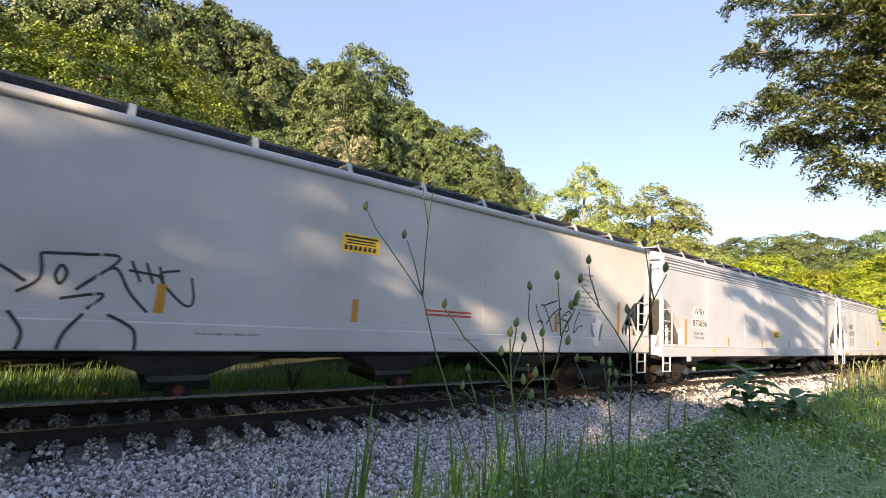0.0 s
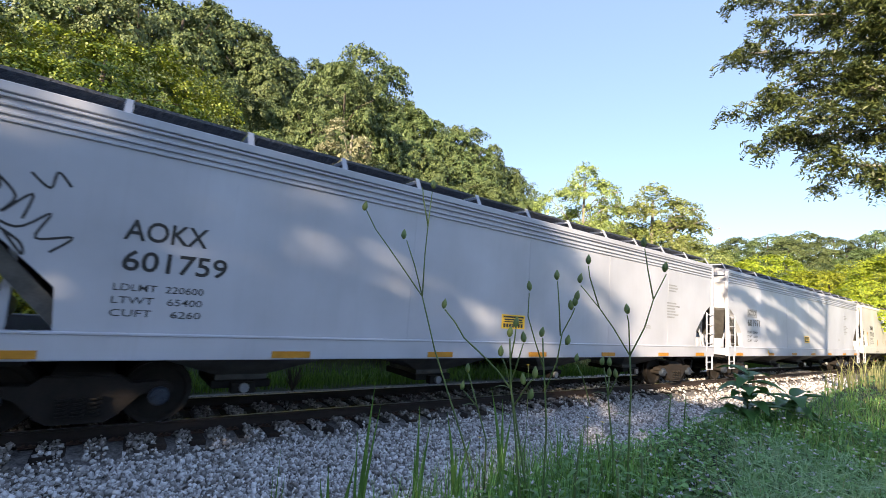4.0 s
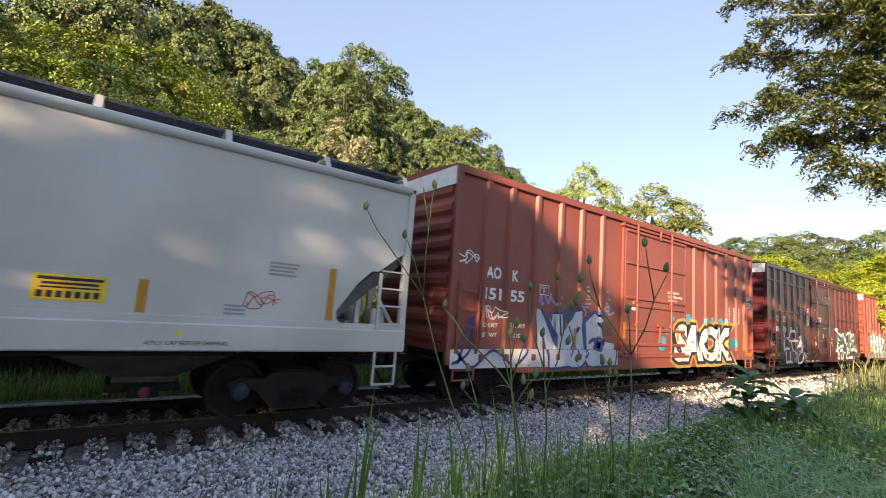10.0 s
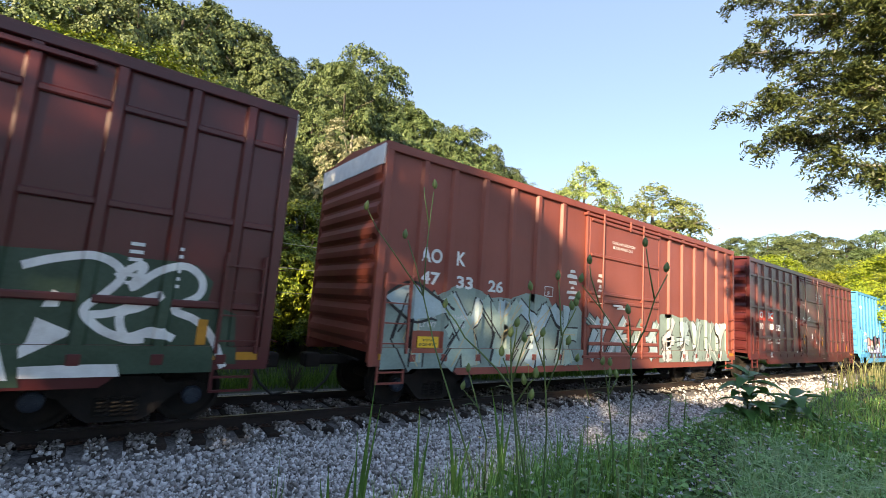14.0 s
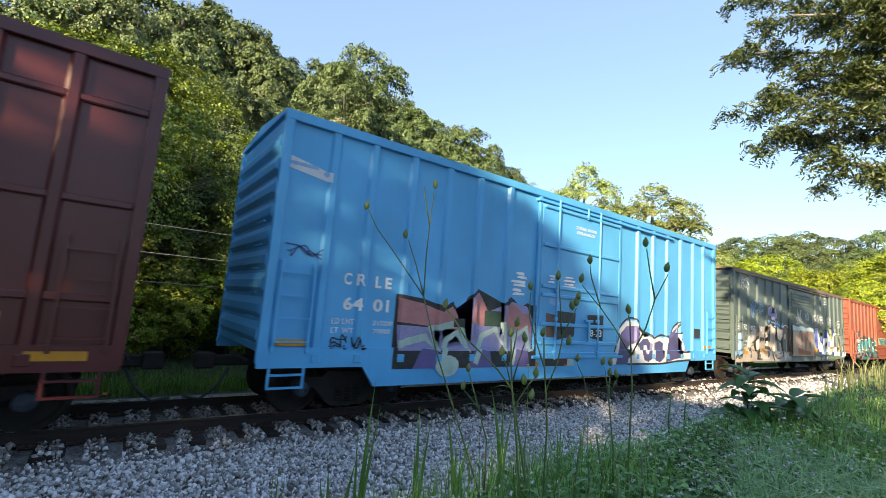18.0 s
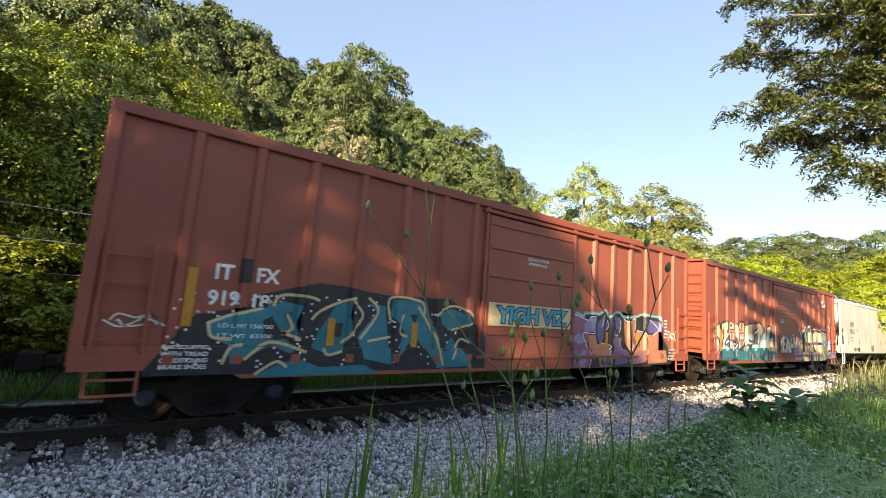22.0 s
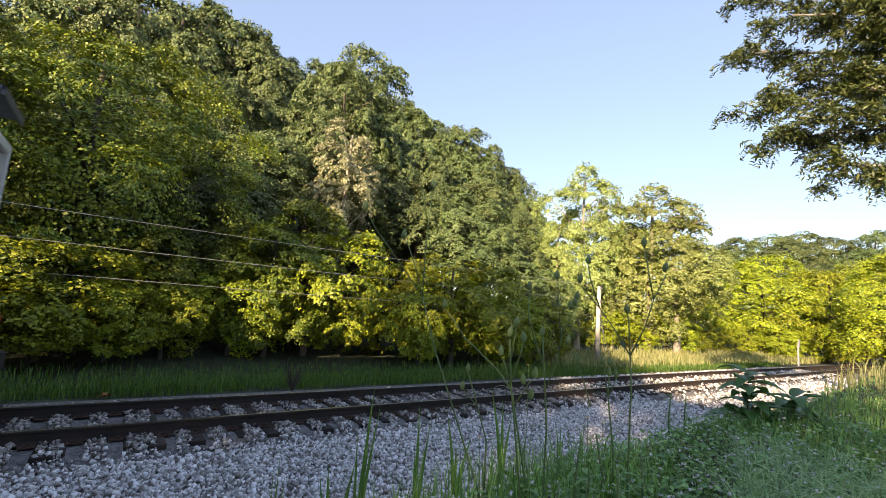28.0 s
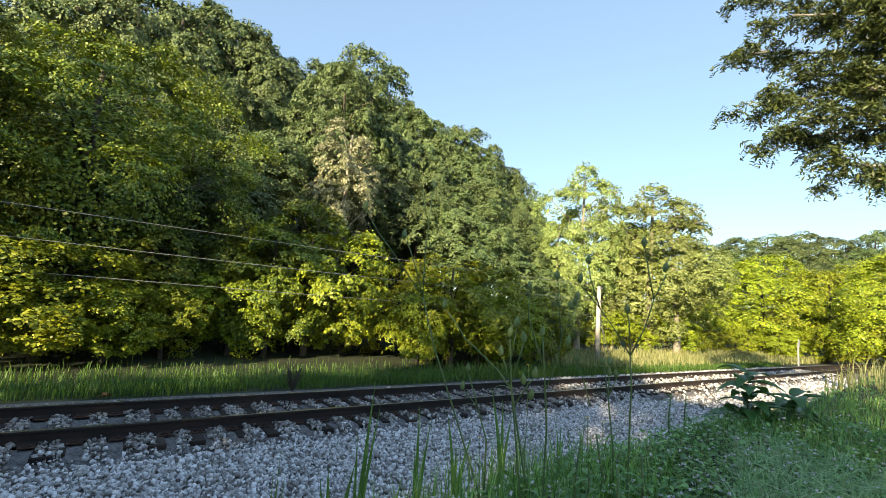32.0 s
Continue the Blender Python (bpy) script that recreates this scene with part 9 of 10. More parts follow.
def build_train():
    hopper(-154.2, 20.35, "tubed", (), (("EXW 10-8 H  8-9", 16.82, 2.86, 0.06, 0.66), ("EW   8-2 H 15-2", 16.82, 2.73, 0.06, 0.66), ("CU FT 6241", 16.80, 2.60, 0.06, 0.42), ("EXTERIOR PAINT", 16.86, 2.43, 0.06, 0.6), ("PLT  442 11-19", 16.86, 2.20, 0.06, 0.55), ("INTERIOR LINING", 16.87, 2.09, 0.06, 0.6), ("PLT  442 11-19", 16.88, 1.87, 0.06, 0.55)), (), GREY2, "pale grey covered hopper car with black sprayed tags along its side", BAYS, (10.1, 2.62), HP1, marks_first)
    hopper(-133.05, 19.9, "banded", (("WFRX", 2.26, 2.19, 0.23, 0.80), ("870886", 2.14, 1.82, 0.23, 1.08)), (("LD LMT 220300", 2.24, 1.56, 0.08, 0.75), ("LT WT  65300", 2.24, 1.42, 0.08, 0.75)), END_LINES, GREY1, "light grey covered hopper car with white patched reporting mark", BAYS, (9.85, 1.60), HB, marks_second)
    hopper(-112.3, 19.9, "banded", (("AOKX", 1.97, 2.36, 0.27, 1.02), ("601759", 2.0, 1.97, 0.27, 1.3)), (("LDLMT  220600", 1.95, 1.72, 0.09, 1.08), ("LTWT   65400", 1.95, 1.56, 0.09, 1.08), ("CUFT    6260", 1.95, 1.40, 0.09, 1.08)), END_LINES, GREY1, "light grey covered hopper car with black sprayed end tag", BAYS, (9.1, 1.47), LOW, marks_third)
    hopper(-91.2, 19.9, "banded", (("SOXX", 2.05, 2.40, 0.22, 0.84), ("601971", 1.98, 1.99, 0.27, 1.3)), (("LDLMT  220400", 1.95, 1.72, 0.09, 1.05), ("LTWT   65600", 1.95, 1.56, 0.09, 1.05), ("CUFT    6260", 1.95, 1.40, 0.09, 1.05)), END_LINES, GREY1, "clean light grey covered hopper car with amber sill strips", BAYS, (9.15, 1.46), LOW, marks_fourth)
    hopper(-70.3, 20.05, "tubed", (("XOMX", 2.27, 2.45, 0.26, 0.92), ("717282", 2.26, 2.06, 0.26, 1.1)), (("LD LMT  219000", 2.2, 1.86, 0.085, 0.95), ("LT WT   67000", 2.2, 1.71, 0.085, 0.95), ("CU FT    6241", 2.2, 1.56, 0.085, 0.95)), ((17.43, 2.27, (0.48, 0.45, 0.4, 0.45), 0.03, GREY_PAINT), (16.85, 1.6, (0.3, 0.3, 0.3), 0.03, GREY_PAINT)), GREY3, "cream white covered hopper car with dark reporting mark", BAYS, (14.66, 1.56), HP5, marks_fifth)
    boxcar(-49.2, 16.05, 4.72, BROWN, "brown outside-braced boxcar with white graffiti along its sill", P1, (6.45, 10.1), white_top=True,
           marks=(("AO", 1.02, 2.50, 0.25, 0.46), ("K", 1.84, 2.49, 0.25, 0.21), ("151", 0.97, 2.05, 0.25, 0.55), ("55", 1.80, 2.05, 0.25, 0.48)), numbers=(("LD LMT", 0.95, 1.48, 0.09, 0.5), ("215800", 1.84, 1.50, 0.09, 0.5), ("LT  WT", 0.95, 1.28, 0.09, 0.5), ("70200", 1.87, 1.28, 0.09, 0.42)),
           strips=((0.84, 1.10, 1.96), (4.2, 1.06, 1.55), (6.35, 1.35, 1.8), (9.53, 1.33, 1.76), (11.9, 1.06, 1.5), (15.1, 1.0, 1.6), (0.08, 0.86, 1.02), (15.2, 0.86, 0.97)), extra=extra_c6)
    boxcar(-31.5, 16.0, 4.72, MAROON, "dark maroon boxcar with gridded side panels and white graffiti", P1, (6.45, 10.1), grid=(1.6, 2.79, 4.04), white_top=True,
           marks=(("CI", 1.2, 2.33, 0.24, 0.32), ("BX", 2.09, 2.33, 0.24, 0.43), ("10", 1.2, 1.89, 0.24, 0.36), ("18", 2.13, 1.89, 0.24, 0.38), ("31", 3.02, 1.91, 0.22, 0.32)), numbers=(("LD", 2.1, 1.48, 0.09, 0.15), ("LT", 2.1, 1.30, 0.09, 0.15), ("LIFT AND", 1.02, 0.92, 0.05, 0.28), ("JACK HERE", 1.02, 0.84, 0.05, 0.3)),
           small=((4.6, 1.45, (0.35, 0.3, 0.35, 0.35, 0.2), 0.035, CHALK), (6.62, 1.45, (0.25, 0.25), 0.04, CHALK), (6.62, 2.5, (0.3, 0.3), 0.04, CHALK), (8.0, 2.2, (0.7,), 0.04, CHALK)),
           strips=((1.05, 1.05, 1.46), (6.55, 1.33, 1.80), (9.6, 1.33, 1.75), (14.95, 1.06, 1.4), (0.2, 0.86, 0.99), (15.2, 0.86, 0.97)), extra=extra_c7)
    boxcar(-13.75, 15.95, 4.72, BROWN, "brown outside-braced boxcar with pale green graffiti along its sill", P1, (6.45, 10.1), white_top=True,
           marks=(("AO", 0.98, 2.64, 0.28, 0.56), ("K", 1.92, 2.66, 0.28, 0.24), ("47", 1.03, 2.22, 0.25, 0.48), ("33", 1.95, 2.21, 0.25, 0.46), ("26", 2.86, 2.21, 0.25, 0.46)), numbers=(("216400", 1.88, 1.60, 0.09, 0.44), ("69600", 1.9, 1.43, 0.09, 0.36), ("LD LMT", 1.1, 1.60, 0.09, 0.4), ("LT WT", 1.1, 1.43, 0.09, 0.4)),
           strips=((0.06, 1.05, 1.55), (0.2, 0.84, 0.98), (3.0, 0.68, 0.78), (15.2, 0.86, 0.97)), extra=extra_c8)
    boxcar(3.76, 16.3, 4.72, MAROON, "dark maroon boxcar with gridded side panels and peeling labels", P1, (6.45, 10.1), grid=(1.6, 2.79, 4.04),
           marks=(("CI", 1.25, 2.37, 0.26, 0.33), ("BX", 2.24, 2.37, 0.26, 0.36), ("10", 1.25, 1.92, 0.25, 0.36), ("18", 2.27, 1.93, 0.25, 0.34), ("32", 3.14, 1.91, 0.25, 0.38)), numbers=(("LD LMT", 2.12, 1.48, 0.09, 0.42), ("LT WT", 2.12, 1.33, 0.09, 0.42), ("213300", 3.0, 1.50, 0.08, 0.46), ("72700", 3.07, 1.36, 0.08, 0.38)),
           small=((2.2, 0.96, (0.25, 0.25, 0.28), 0.04, CHALK), (6.8, 2.5, (0.25, 0.25), 0.045, CHALK), (8.6, 1.5, (0.3, 0.3), 0.03, CHALK)),
           strips=((3.5, 1.08, 1.5), (6.72, 1.39, 1.83), (9.75, 1.35, 1.75), (13.0, 1.08, 1.45), (14.9, 1.06, 1.4), (15.3, 0.86, 0.97)), extra=extra_c9)
    boxcar(21.75, 16.22, 4.72, BLUE, "sky blue outside-braced boxcar with purple graffiti along its sill", P1, (6.45, 9.8), drop=0.40,
           marks=(("C", 1.35, 2.07, 0.2, 0.15), ("R", 1.60, 2.07, 0.2, 0.15), ("L", 1.98, 2.06, 0.2, 0.13), ("E", 2.19, 2.06, 0.2, 0.14), ("64", 1.38, 1.65, 0.22, 0.36), ("01", 1.97, 1.65, 0.22, 0.34)), numbers=(("LD LMT", 1.2, 1.42, 0.09, 0.42), ("LT  WT", 1.2, 1.27, 0.09, 0.42), ("215200", 2.0, 1.42, 0.08, 0.42), ("70800", 2.02, 1.28, 0.08, 0.36)),
           strips=((0.2, 1.06, 1.16), (3.77, 0.67, 0.77), (5.9, 0.67, 0.77), (7.2, 0.67, 0.77), (9.8, 0.67, 0.77), (12.0, 0.67, 0.77), (15.2, 1.1, 1.2)), extra=extra_c10)
    boxcar(39.57, 15.92, 4.14, GREEN, "weathered dark green boxcar with tan graffiti and ribbed door", P3, (6.55, 9.8), drop=0.60, rail_paint=TAN, door_style="ribbed",
           marks=(("ITFX", 0.90, 1.85, 0.2, 0.57), ("950", 1.83, 1.83, 0.2, 0.5), ("50", 2.76, 1.83, 0.2, 0.33)), numbers=(("LD LMT 153400", 0.92, 1.38, 0.08, 0.53), ("LT WT  61600", 0.92, 1.22, 0.08, 0.53)),
           strips=((13.0, 1.22, 1.32), (14.7, 1.2, 1.3)), extra=extra_c11)
    boxcar(57.2, 16.35, 4.14, RUST, "rust red boxcar with teal and pink graffiti along its side", P2, (7.0, 10.0), drop=0.60, door_style="panel",
           marks=(("IT", 1.56, 1.97, 0.22, 0.26), ("FX", 2.16, 1.97, 0.22, 0.36), ("919", 1.50, 1.60, 0.22, 0.44), ("18", 2.14, 1.60, 0.2, 0.26)), numbers=(("LD LMT 156700", 1.7, 1.30, 0.06, 0.8), ("LT WT  63300", 1.7, 1.16, 0.06, 0.8)),
           strips=((1.2, 1.3, 2.1), (3.42, 1.06, 1.5), (5.15, 1.06, 1.5), (11.6, 1.09, 1.5), (13.2, 1.06, 1.45), (15.42, 1.08, 1.9)), extra=extra_c12)
    boxcar(74.85, 16.5, 4.14, RUST2, "oxide red boxcar with ribbed door and cream and teal graffiti", P2, (7.0, 10.1), drop=0.60, door_style="ribbed",
           numbers=(("LD LMT 157300", 2.1, 1.25, 0.07, 0.7), ("LT WT  62700", 2.1, 1.12, 0.07, 0.7)), strips=((1.35, 1.0, 1.75), (3.68, 1.05, 1.5), (6.3, 1.05, 1.45), (10.45, 1.0, 1.4), (12.66, 1.0, 1.32), (15.47, 1.05, 1.7)), extra=extra_c13)
    hopper(92.5, 20.55, "tubed", (("WLPX", 2.18, 2.50, 0.27, 0.95), ("921612", 2.18, 2.10, 0.27, 1.07)), (("LD LMT  219000", 2.1, 1.84, 0.085, 0.85), ("LT WT   67000", 2.1, 1.68, 0.085, 0.85)), END_LINES[2:], GREY3, "cream white covered hopper car at the train's end", BAYS, (9.9, 2.64), HP, marks_last)


# ---------------------------------------------------------------- the verge
SWAYING = []
# the wind of the train bends the stems a little, and they rise again when it has gone
SWAY = ((0, 0.0), (3, -0.2), (6, -0.1), (9, 0.25), (12, 0.1), (14, 0.4), (17, 0.5), (20, 0.8), (22, 1.0), (24, 1.3), (25.5, 1.2), (27, 0.2), (28, -0.1), (30, 0.1), (32, 0.0))


def bearing(az, rise, dist):
    x, y = tangent_place(az, dist)
    return Vector((x, y, EYE.z + rise * dist))


def bud_mesh(bm, at, up, r=0.0115, length=0.040):
    """A ribbed, pointed seed bud."""
    up = up.normalized()
    u = up.orthogonal().normalized()
    v = up.cross(u)
    rings = []
    for k, (s, w) in enumerate(((0, 0.25), (0.15, 0.75), (0.4, 1.0), (0.65, 0.8), (0.88, 0.35), (1.0, 0.1))):
        rings.append([bm.verts.new(at + up * length * (s - 0.45) + (u * math.cos(a) + v * math.sin(a)) * r * w * (1.08 if i % 2 else 0.92)) for i, a in enumerate([0.6283 * i for i in range(10)])])
    for a, b in zip(rings, rings[1:]):
        for i in range(10):
            bm.faces.new((a[i], a[(i + 1) % 10], b[(i + 1) % 10], b[i]))
    bm.faces.new(rings[0][::-1])
    bm.faces.new(rings[-1])


def leaf_blade(bm, base, direction, length, width, droop=0.3, fold=0.25, steps=5):
    """A long leaf: two halves along a bowed midrib."""
    d = Vector(direction).normalized()
    side = d.cross(Vector((0, 0, 1)))
    side = side.normalized() if side.length > 1e-3 else Vector((1, 0, 0))
    rows = []
    for k in range(steps + 1):
        t = k / steps
        c = Vector(base) + d * length * t - Vector((0, 0, droop * length * t * t))
        w = width * 0.5 * math.sin(math.pi * min(1, 0.12 + 0.88 * t) ** 0.8) + 0.001
        rows.append([bm.verts.new(c + side * w + Vector((0, 0, fold * w))), bm.verts.new(c), bm.verts.new(c - side * w + Vector((0, 0, fold * w)))])
    for a, b in zip(rows, rows[1:]):
        bm.faces.new((a[0], a[1], b[1], b[0]))
        bm.faces.new((a[1], a[2], b[2], b[1]))


def seed_stem(dist, branches, buds):
    """A tall wild stem with forked twigs and plump buds; it sways about its foot."""
    az0 = branches[0][0][0]
    x0, y0 = tangent_place(az0, dist)
    foot = Vector((x0, y0, float(ground_z(x0, y0))))
    stem = tagged(new("wildflower_stem"), "tall thin green stem with plump seed buds", "wildflower", "wildflowers on the bank")
    base = Matrix.Translation(foot) @ Matrix.Rotation(radians(90 - az0), 4, "Z") @ Matrix.Rotation(radians(90), 4, "Z")
    stem.matrix_basis = base
    back = base.inverted()
    for n, line in enumerate(branches):
        pts = [bearing(a, r, dist) for a, r in line]
        if n == 0:
            pts = [foot, foot.lerp(pts[0], 0.5) + Vector((0.004, 0, 0))] + pts
        bm = bmesh.new()
        tube(bm, [back @ p for p in pts], 0.0052 if n == 0 else 0.0034, 0.0032 if n == 0 else 0.0024, 6)
        if n == 0:
            for k in (2, 3):
                p = back @ pts[min(k, len(pts) - 2)]
                leaf_blade(bm, p, (0.8 if k % 2 else -0.8, 0.2, 0.5), 0.09, 0.014, 0.5)
        part("stem" if n == 0 else "twig", bm, STEM, stem, "", True)
    for k, (a, r) in enumerate(buds):
        bm = bmesh.new()
        bud_mesh(bm, back @ bearing(a, r, dist), Vector((0.15 * (k % 3 - 1), 0, 1)), 0.0125 if dist < 2.8 else 0.011, 0.046)
        part("bud", bm, BUD, stem, "", True)
    SWAYING.append((stem, base, -0.9))


def long_blades(az, dist, rows, label):
    """A tuft of broad upright grass blades: (bearing of the tip, rise of the tip, width)."""
    x0, y0 = tangent_place(az, dist)
    foot = Vector((x0, y0, float(ground_z(x0, y0)) - 0.02))
    tuft = tagged(new("grass_tuft"), label, "grass", "tufts on the bank")
    tuft.matrix_basis = Matrix.Translation(foot)
    for a, r, w in rows:
        tip = bearing(a, r, dist) - foot
        bm = bmesh.new()
        side = Vector((math.cos(radians(az)), -math.sin(radians(az)), 0))
        ring = []
        for k in range(7):
            t = k / 6
            c = Vector((tip.x * t * t + 0.02 * t, tip.y * t * t, tip.z * t))
            hw = w * 0.5 * (1 - t ** 2.2) + 0.0008
            ring.append([bm.verts.new(c + side * hw), bm.verts.new(c + Vector((0.3 * hw * side.y, -0.3 * hw * side.x, 0))), bm.verts.new(c - side * hw)])
        for p, q in zip(ring, ring[1:]):
            bm.faces.new((p[0], p[1], q[1], q[0]))
            bm.faces.new((p[1], p[2], q[2], q[1]))
        part("blade", bm, GRASS, tuft, "", True)


def leafy_weed(x, y, tall, leaf, n, label, seed, mat=None, broad=0.5):
    rng = random.Random(seed)
    foot = Vector((x, y, float(ground_z(x, y))))
    weed = tagged(new("leafy_weed"), label, "weed", "weeds on the bank")
    weed.matrix_basis = Matrix.Translation(foot)
    bm = bmesh.new()
    tube(bm, [(0, 0, -0.03), (rng.uniform(-0.03, 0.03), 0, tall * 0.5), (rng.uniform(-0.05, 0.05), 0, tall)], 0.008, 0.004, 6)
    part("stem", bm, STEM, weed, "", True)
    for k in range(n):
        a = k * 2.4 + rng.uniform(-0.4, 0.4)
        z = tall * (0.15 + 0.85 * k / n)
        bm = bmesh.new()
        s = leaf * rng.uniform(0.75, 1.2) * (1 - 0.35 * k / n)
        leaf_blade(bm, (0, 0, z), (math.cos(a), math.sin(a), rng.uniform(0.15, 0.8)), s, s * broad, rng.uniform(0.3, 0.7), 0.3, 6)
        part("leaf", bm, mat or WEED, weed, "", True)


def build_verge():
    def bank(n, rng):
        x, y = rng.uniform(0.4, 26, n), rng.uniform(-2.5, 4.5, n)
        k = (y < crest(x) + 0.5 - np.abs(rng.normal(0, 0.25, n))) & (np.hypot(x, y) > 1.3)
        return x[k], y[k]

    def sunny(n, rng):
        x, y = rng.uniform(10, 44, n), rng.uniform(-1, 3.4, n)
        k = (y < 0.24 * x) & (y < crest(x) + 0.5)
        return x[k], y[k]

    def near_bank(n, rng):
        r, a = rng.uniform(1.2, 6, n), np.radians(rng.uniform(20, 96, n))
        x, y = r * np.sin(a), r * np.cos(a)
        k = y < crest(x) + 0.3 - np.abs(rng.normal(0, 0.2, n))
        return x[k], y[k]

    blades(26000, bank, 0.11, 0.008, GRASS, "bank_grass", "green grass on the bank beside the track", 4, 0.6)
    blades(36000, near_bank, 0.10, 0.005, GRASS, "near_grass", "short fresh grass on the bank", 14, 0.7)
    blades(5000, lambda n, r: tuple(q * w for q, w in zip((r.uniform(1.4, 4, n),) * 2, (0.95, r.uniform(0.0, 0.35, n)))), 0.24, 0.007, GRASS_PALE, "arching_grass", "pale arching grass in the bank's lower corner", 16, 1.1)
    blades(3000, lambda n, r: (r.uniform(2.2, 10, n), r.uniform(-0.6, 1.6, n)), 0.22, 0.004, GRASS_DRY, "dry_grass", "long drying grass on the bank", 5, 0.7)
    blades(6000, sunny, 0.6, 0.02, GRASS_DRY, "sunlit_grass", "tall sunlit grass by the ballast", 15, 0.4)
    blades(26000, lambda n, r: (r.uniform(-4, 40, n), 11.75 + np.abs(r.normal(0, 1.6, n))), 0.36, 0.018, GRASS_SHADED, "far_grass", "tall green grass beyond the track", 6, 0.3)
    blades(8000, lambda n, r: (r.uniform(18, 60, n), r.uniform(12.4, 19, n)), 0.7, 0.05, GRASS_DRY, "far_dry_grass", "tall sunlit grass beyond the track", 7, 0.3)

    blades(1800, lambda n, r: (r.uniform(3.6, 8, n), r.uniform(0.2, 1.7, n)), 0.26, 0.008, GRASS, "long_grass", "long dark green grass on the bank", 25, 0.6)
    blades(900, lambda n, r: (r.uniform(0.75, 2.4, n), r.uniform(1.1, 2.0, n)), 0.34, 0.006, GRASS, "edge_grass", "thin upright grass at the bank's edge", 26, 0.35)
    def behind(n, rng):
        r, a = rng.uniform(0.5, 7, n), np.radians(rng.uniform(100, 330, n))
        x, y = r * np.sin(a), r * np.cos(a)
        k = y < crest(x) + 0.2
        return x[k], y[k]

    blades(14000, behind, 0.10, 0.007, GRASS, "bank_top_grass", "short grass on the top of the bank", 27, 0.6)
    # low broad-leaved herbs and clover heads among the grass
    rng = np.random.default_rng(21)
    x, y = near_bank(30000, rng)
    z = ground_z(x, y) + rng.uniform(0.02, 0.11, len(x))
    q = leaf_quads(np.stack([x, y, z], -1), np.tile([0, 0, 1.0], (len(x), 1)), 0.03, rng, jitter=0.5)
    tagged(new("bank_herbs", quads_mesh("bank_herbs", q, WEED)), "low broad-leaved herbs on the bank", "herbs", kind="stuff")
    x, y = bank(7000, rng)
    z = ground_z(x, y) + rng.uniform(0.03, 0.13, len(x))
    q = leaf_quads(np.stack([x, y, z], -1), np.tile([0, 0, 1.0], (len(x), 1)), 0.06, rng, jitter=0.5)
    tagged(new("bank_leaves", quads_mesh("bank_leaves", q, WEED)), "broad leaves of creeping weeds on the bank", "herbs", kind="stuff")
    x, y = near_bank(1700, rng)
    z = ground_z(x, y) + rng.uniform(0.09, 0.16, len(x))
    heads = []
    for cx, cy, cz in zip(x, y, z):
        for k in range(7):
            a, b = rng.uniform(0, 6.283), rng.uniform(0.1, 0.9)
            d = np.array([math.cos(a) * math.cos(b), math.sin(a) * math.cos(b), math.sin(b)])
            s = np.cross(d, [0.3, 0.2, 1.0])
            s = s / np.linalg.norm(s) * 0.0035
            p = np.array([cx, cy, cz])
            heads.append([p - s, p + s, p + d * 0.014 + s, p + d * 0.014 - s])
    tagged(new("clover_heads", quads_mesh("clover_heads", np.array(heads), PETAL)), "small pale clover heads in the grass", "flowers", kind="stuff")

    for az, dist, rows in ((28, 2.92, ((28.7, -0.17, 0.035), (29.6, -0.217, 0.03), (27.1, -0.276, 0.03), (28.6, -0.299, 0.035))), (35, 2.75, ((34.4, -0.215, 0.03), (35.9, -0.25, 0.028), (34.2, -0.297, 0.03))),
                            (45.1, 2.58, ((43.1, -0.164, 0.022), (44.6, -0.186, 0.022), (45.8, -0.22, 0.02), (44, -0.245, 0.022))), (25.2, 2.67, ((24, -0.346, 0.05), (27.2, -0.334, 0.05), (23.2, -0.369, 0.04))), (18.8, 2.84, ((18.4, -0.311, 0.012), (17.8, -0.345, 0.012), (19.2, -0.357, 0.012))), (39.6, 2.24, ((37.8, -0.225, 0.02), (41, -0.27, 0.02), (39.2, -0.295, 0.022)))):
        long_blades(az, dist, rows, "tuft of broad upright grass blades at the gravel's edge")
    # the big dark-leaved weed and its neighbours
    wx, wy = 4.75, 1.66
    leafy_weed(wx, wy, 0.48, 0.40, 20, "large weed with broad dark green leaves", 1, WEED_DARK)
    wx, wy = 5.2, 1.45
    leafy_weed(wx, wy, 0.30, 0.36, 14, "large weed with broad dark green leaves", 2, WEED_DARK)
    r2 = random.Random(77)
    for k in range(95):
        az, dist = r2.uniform(46, 88), 1.7 + 3.6 * r2.random() ** 1.5
        wx, wy = tangent_place(az, dist)
        if wy < float(crest(wx)) + 0.1:
            leafy_weed(wx, wy, r2.uniform(0.07, 0.17), r2.uniform(0.06, 0.12), r2.randint(6, 10), "small leafy weed with bright green leaves", 100 + k)
    for az, dist, tall in ((59, 3.1, 0.5), (55.1, 3.0, 0.46), (52.2, 2.9, 0.4), (63.5, 6.5, 0.55), (65.1, 7.5, 0.5), (53.9, 3.3, 0.55), (56.4, 3.4, 0.6), (49.8, 2.8, 0.35), (61, 3.5, 0.5), (47, 2.7, 0.3), (57.7, 2.7, 0.4)):
        wx, wy = tangent_place(az, dist * 0.62)
        leafy_weed(wx, wy, tall * 0.62, 0.085, 20, "upright weed with narrow leaves along its stem", int(az * 10), None, 0.22)
    for az, dist, rise in ((54.9, 2.58, -0.201), (56.6, 2.58, -0.206), (42.4, 2.75, -0.269), (47.8, 2.49, -0.109)):
        wx, wy = tangent_place(az, dist)
        f = tagged(new("yellow_flower"), "small yellow flower on a thin stalk", "wildflower", "yellow flowers on the bank")
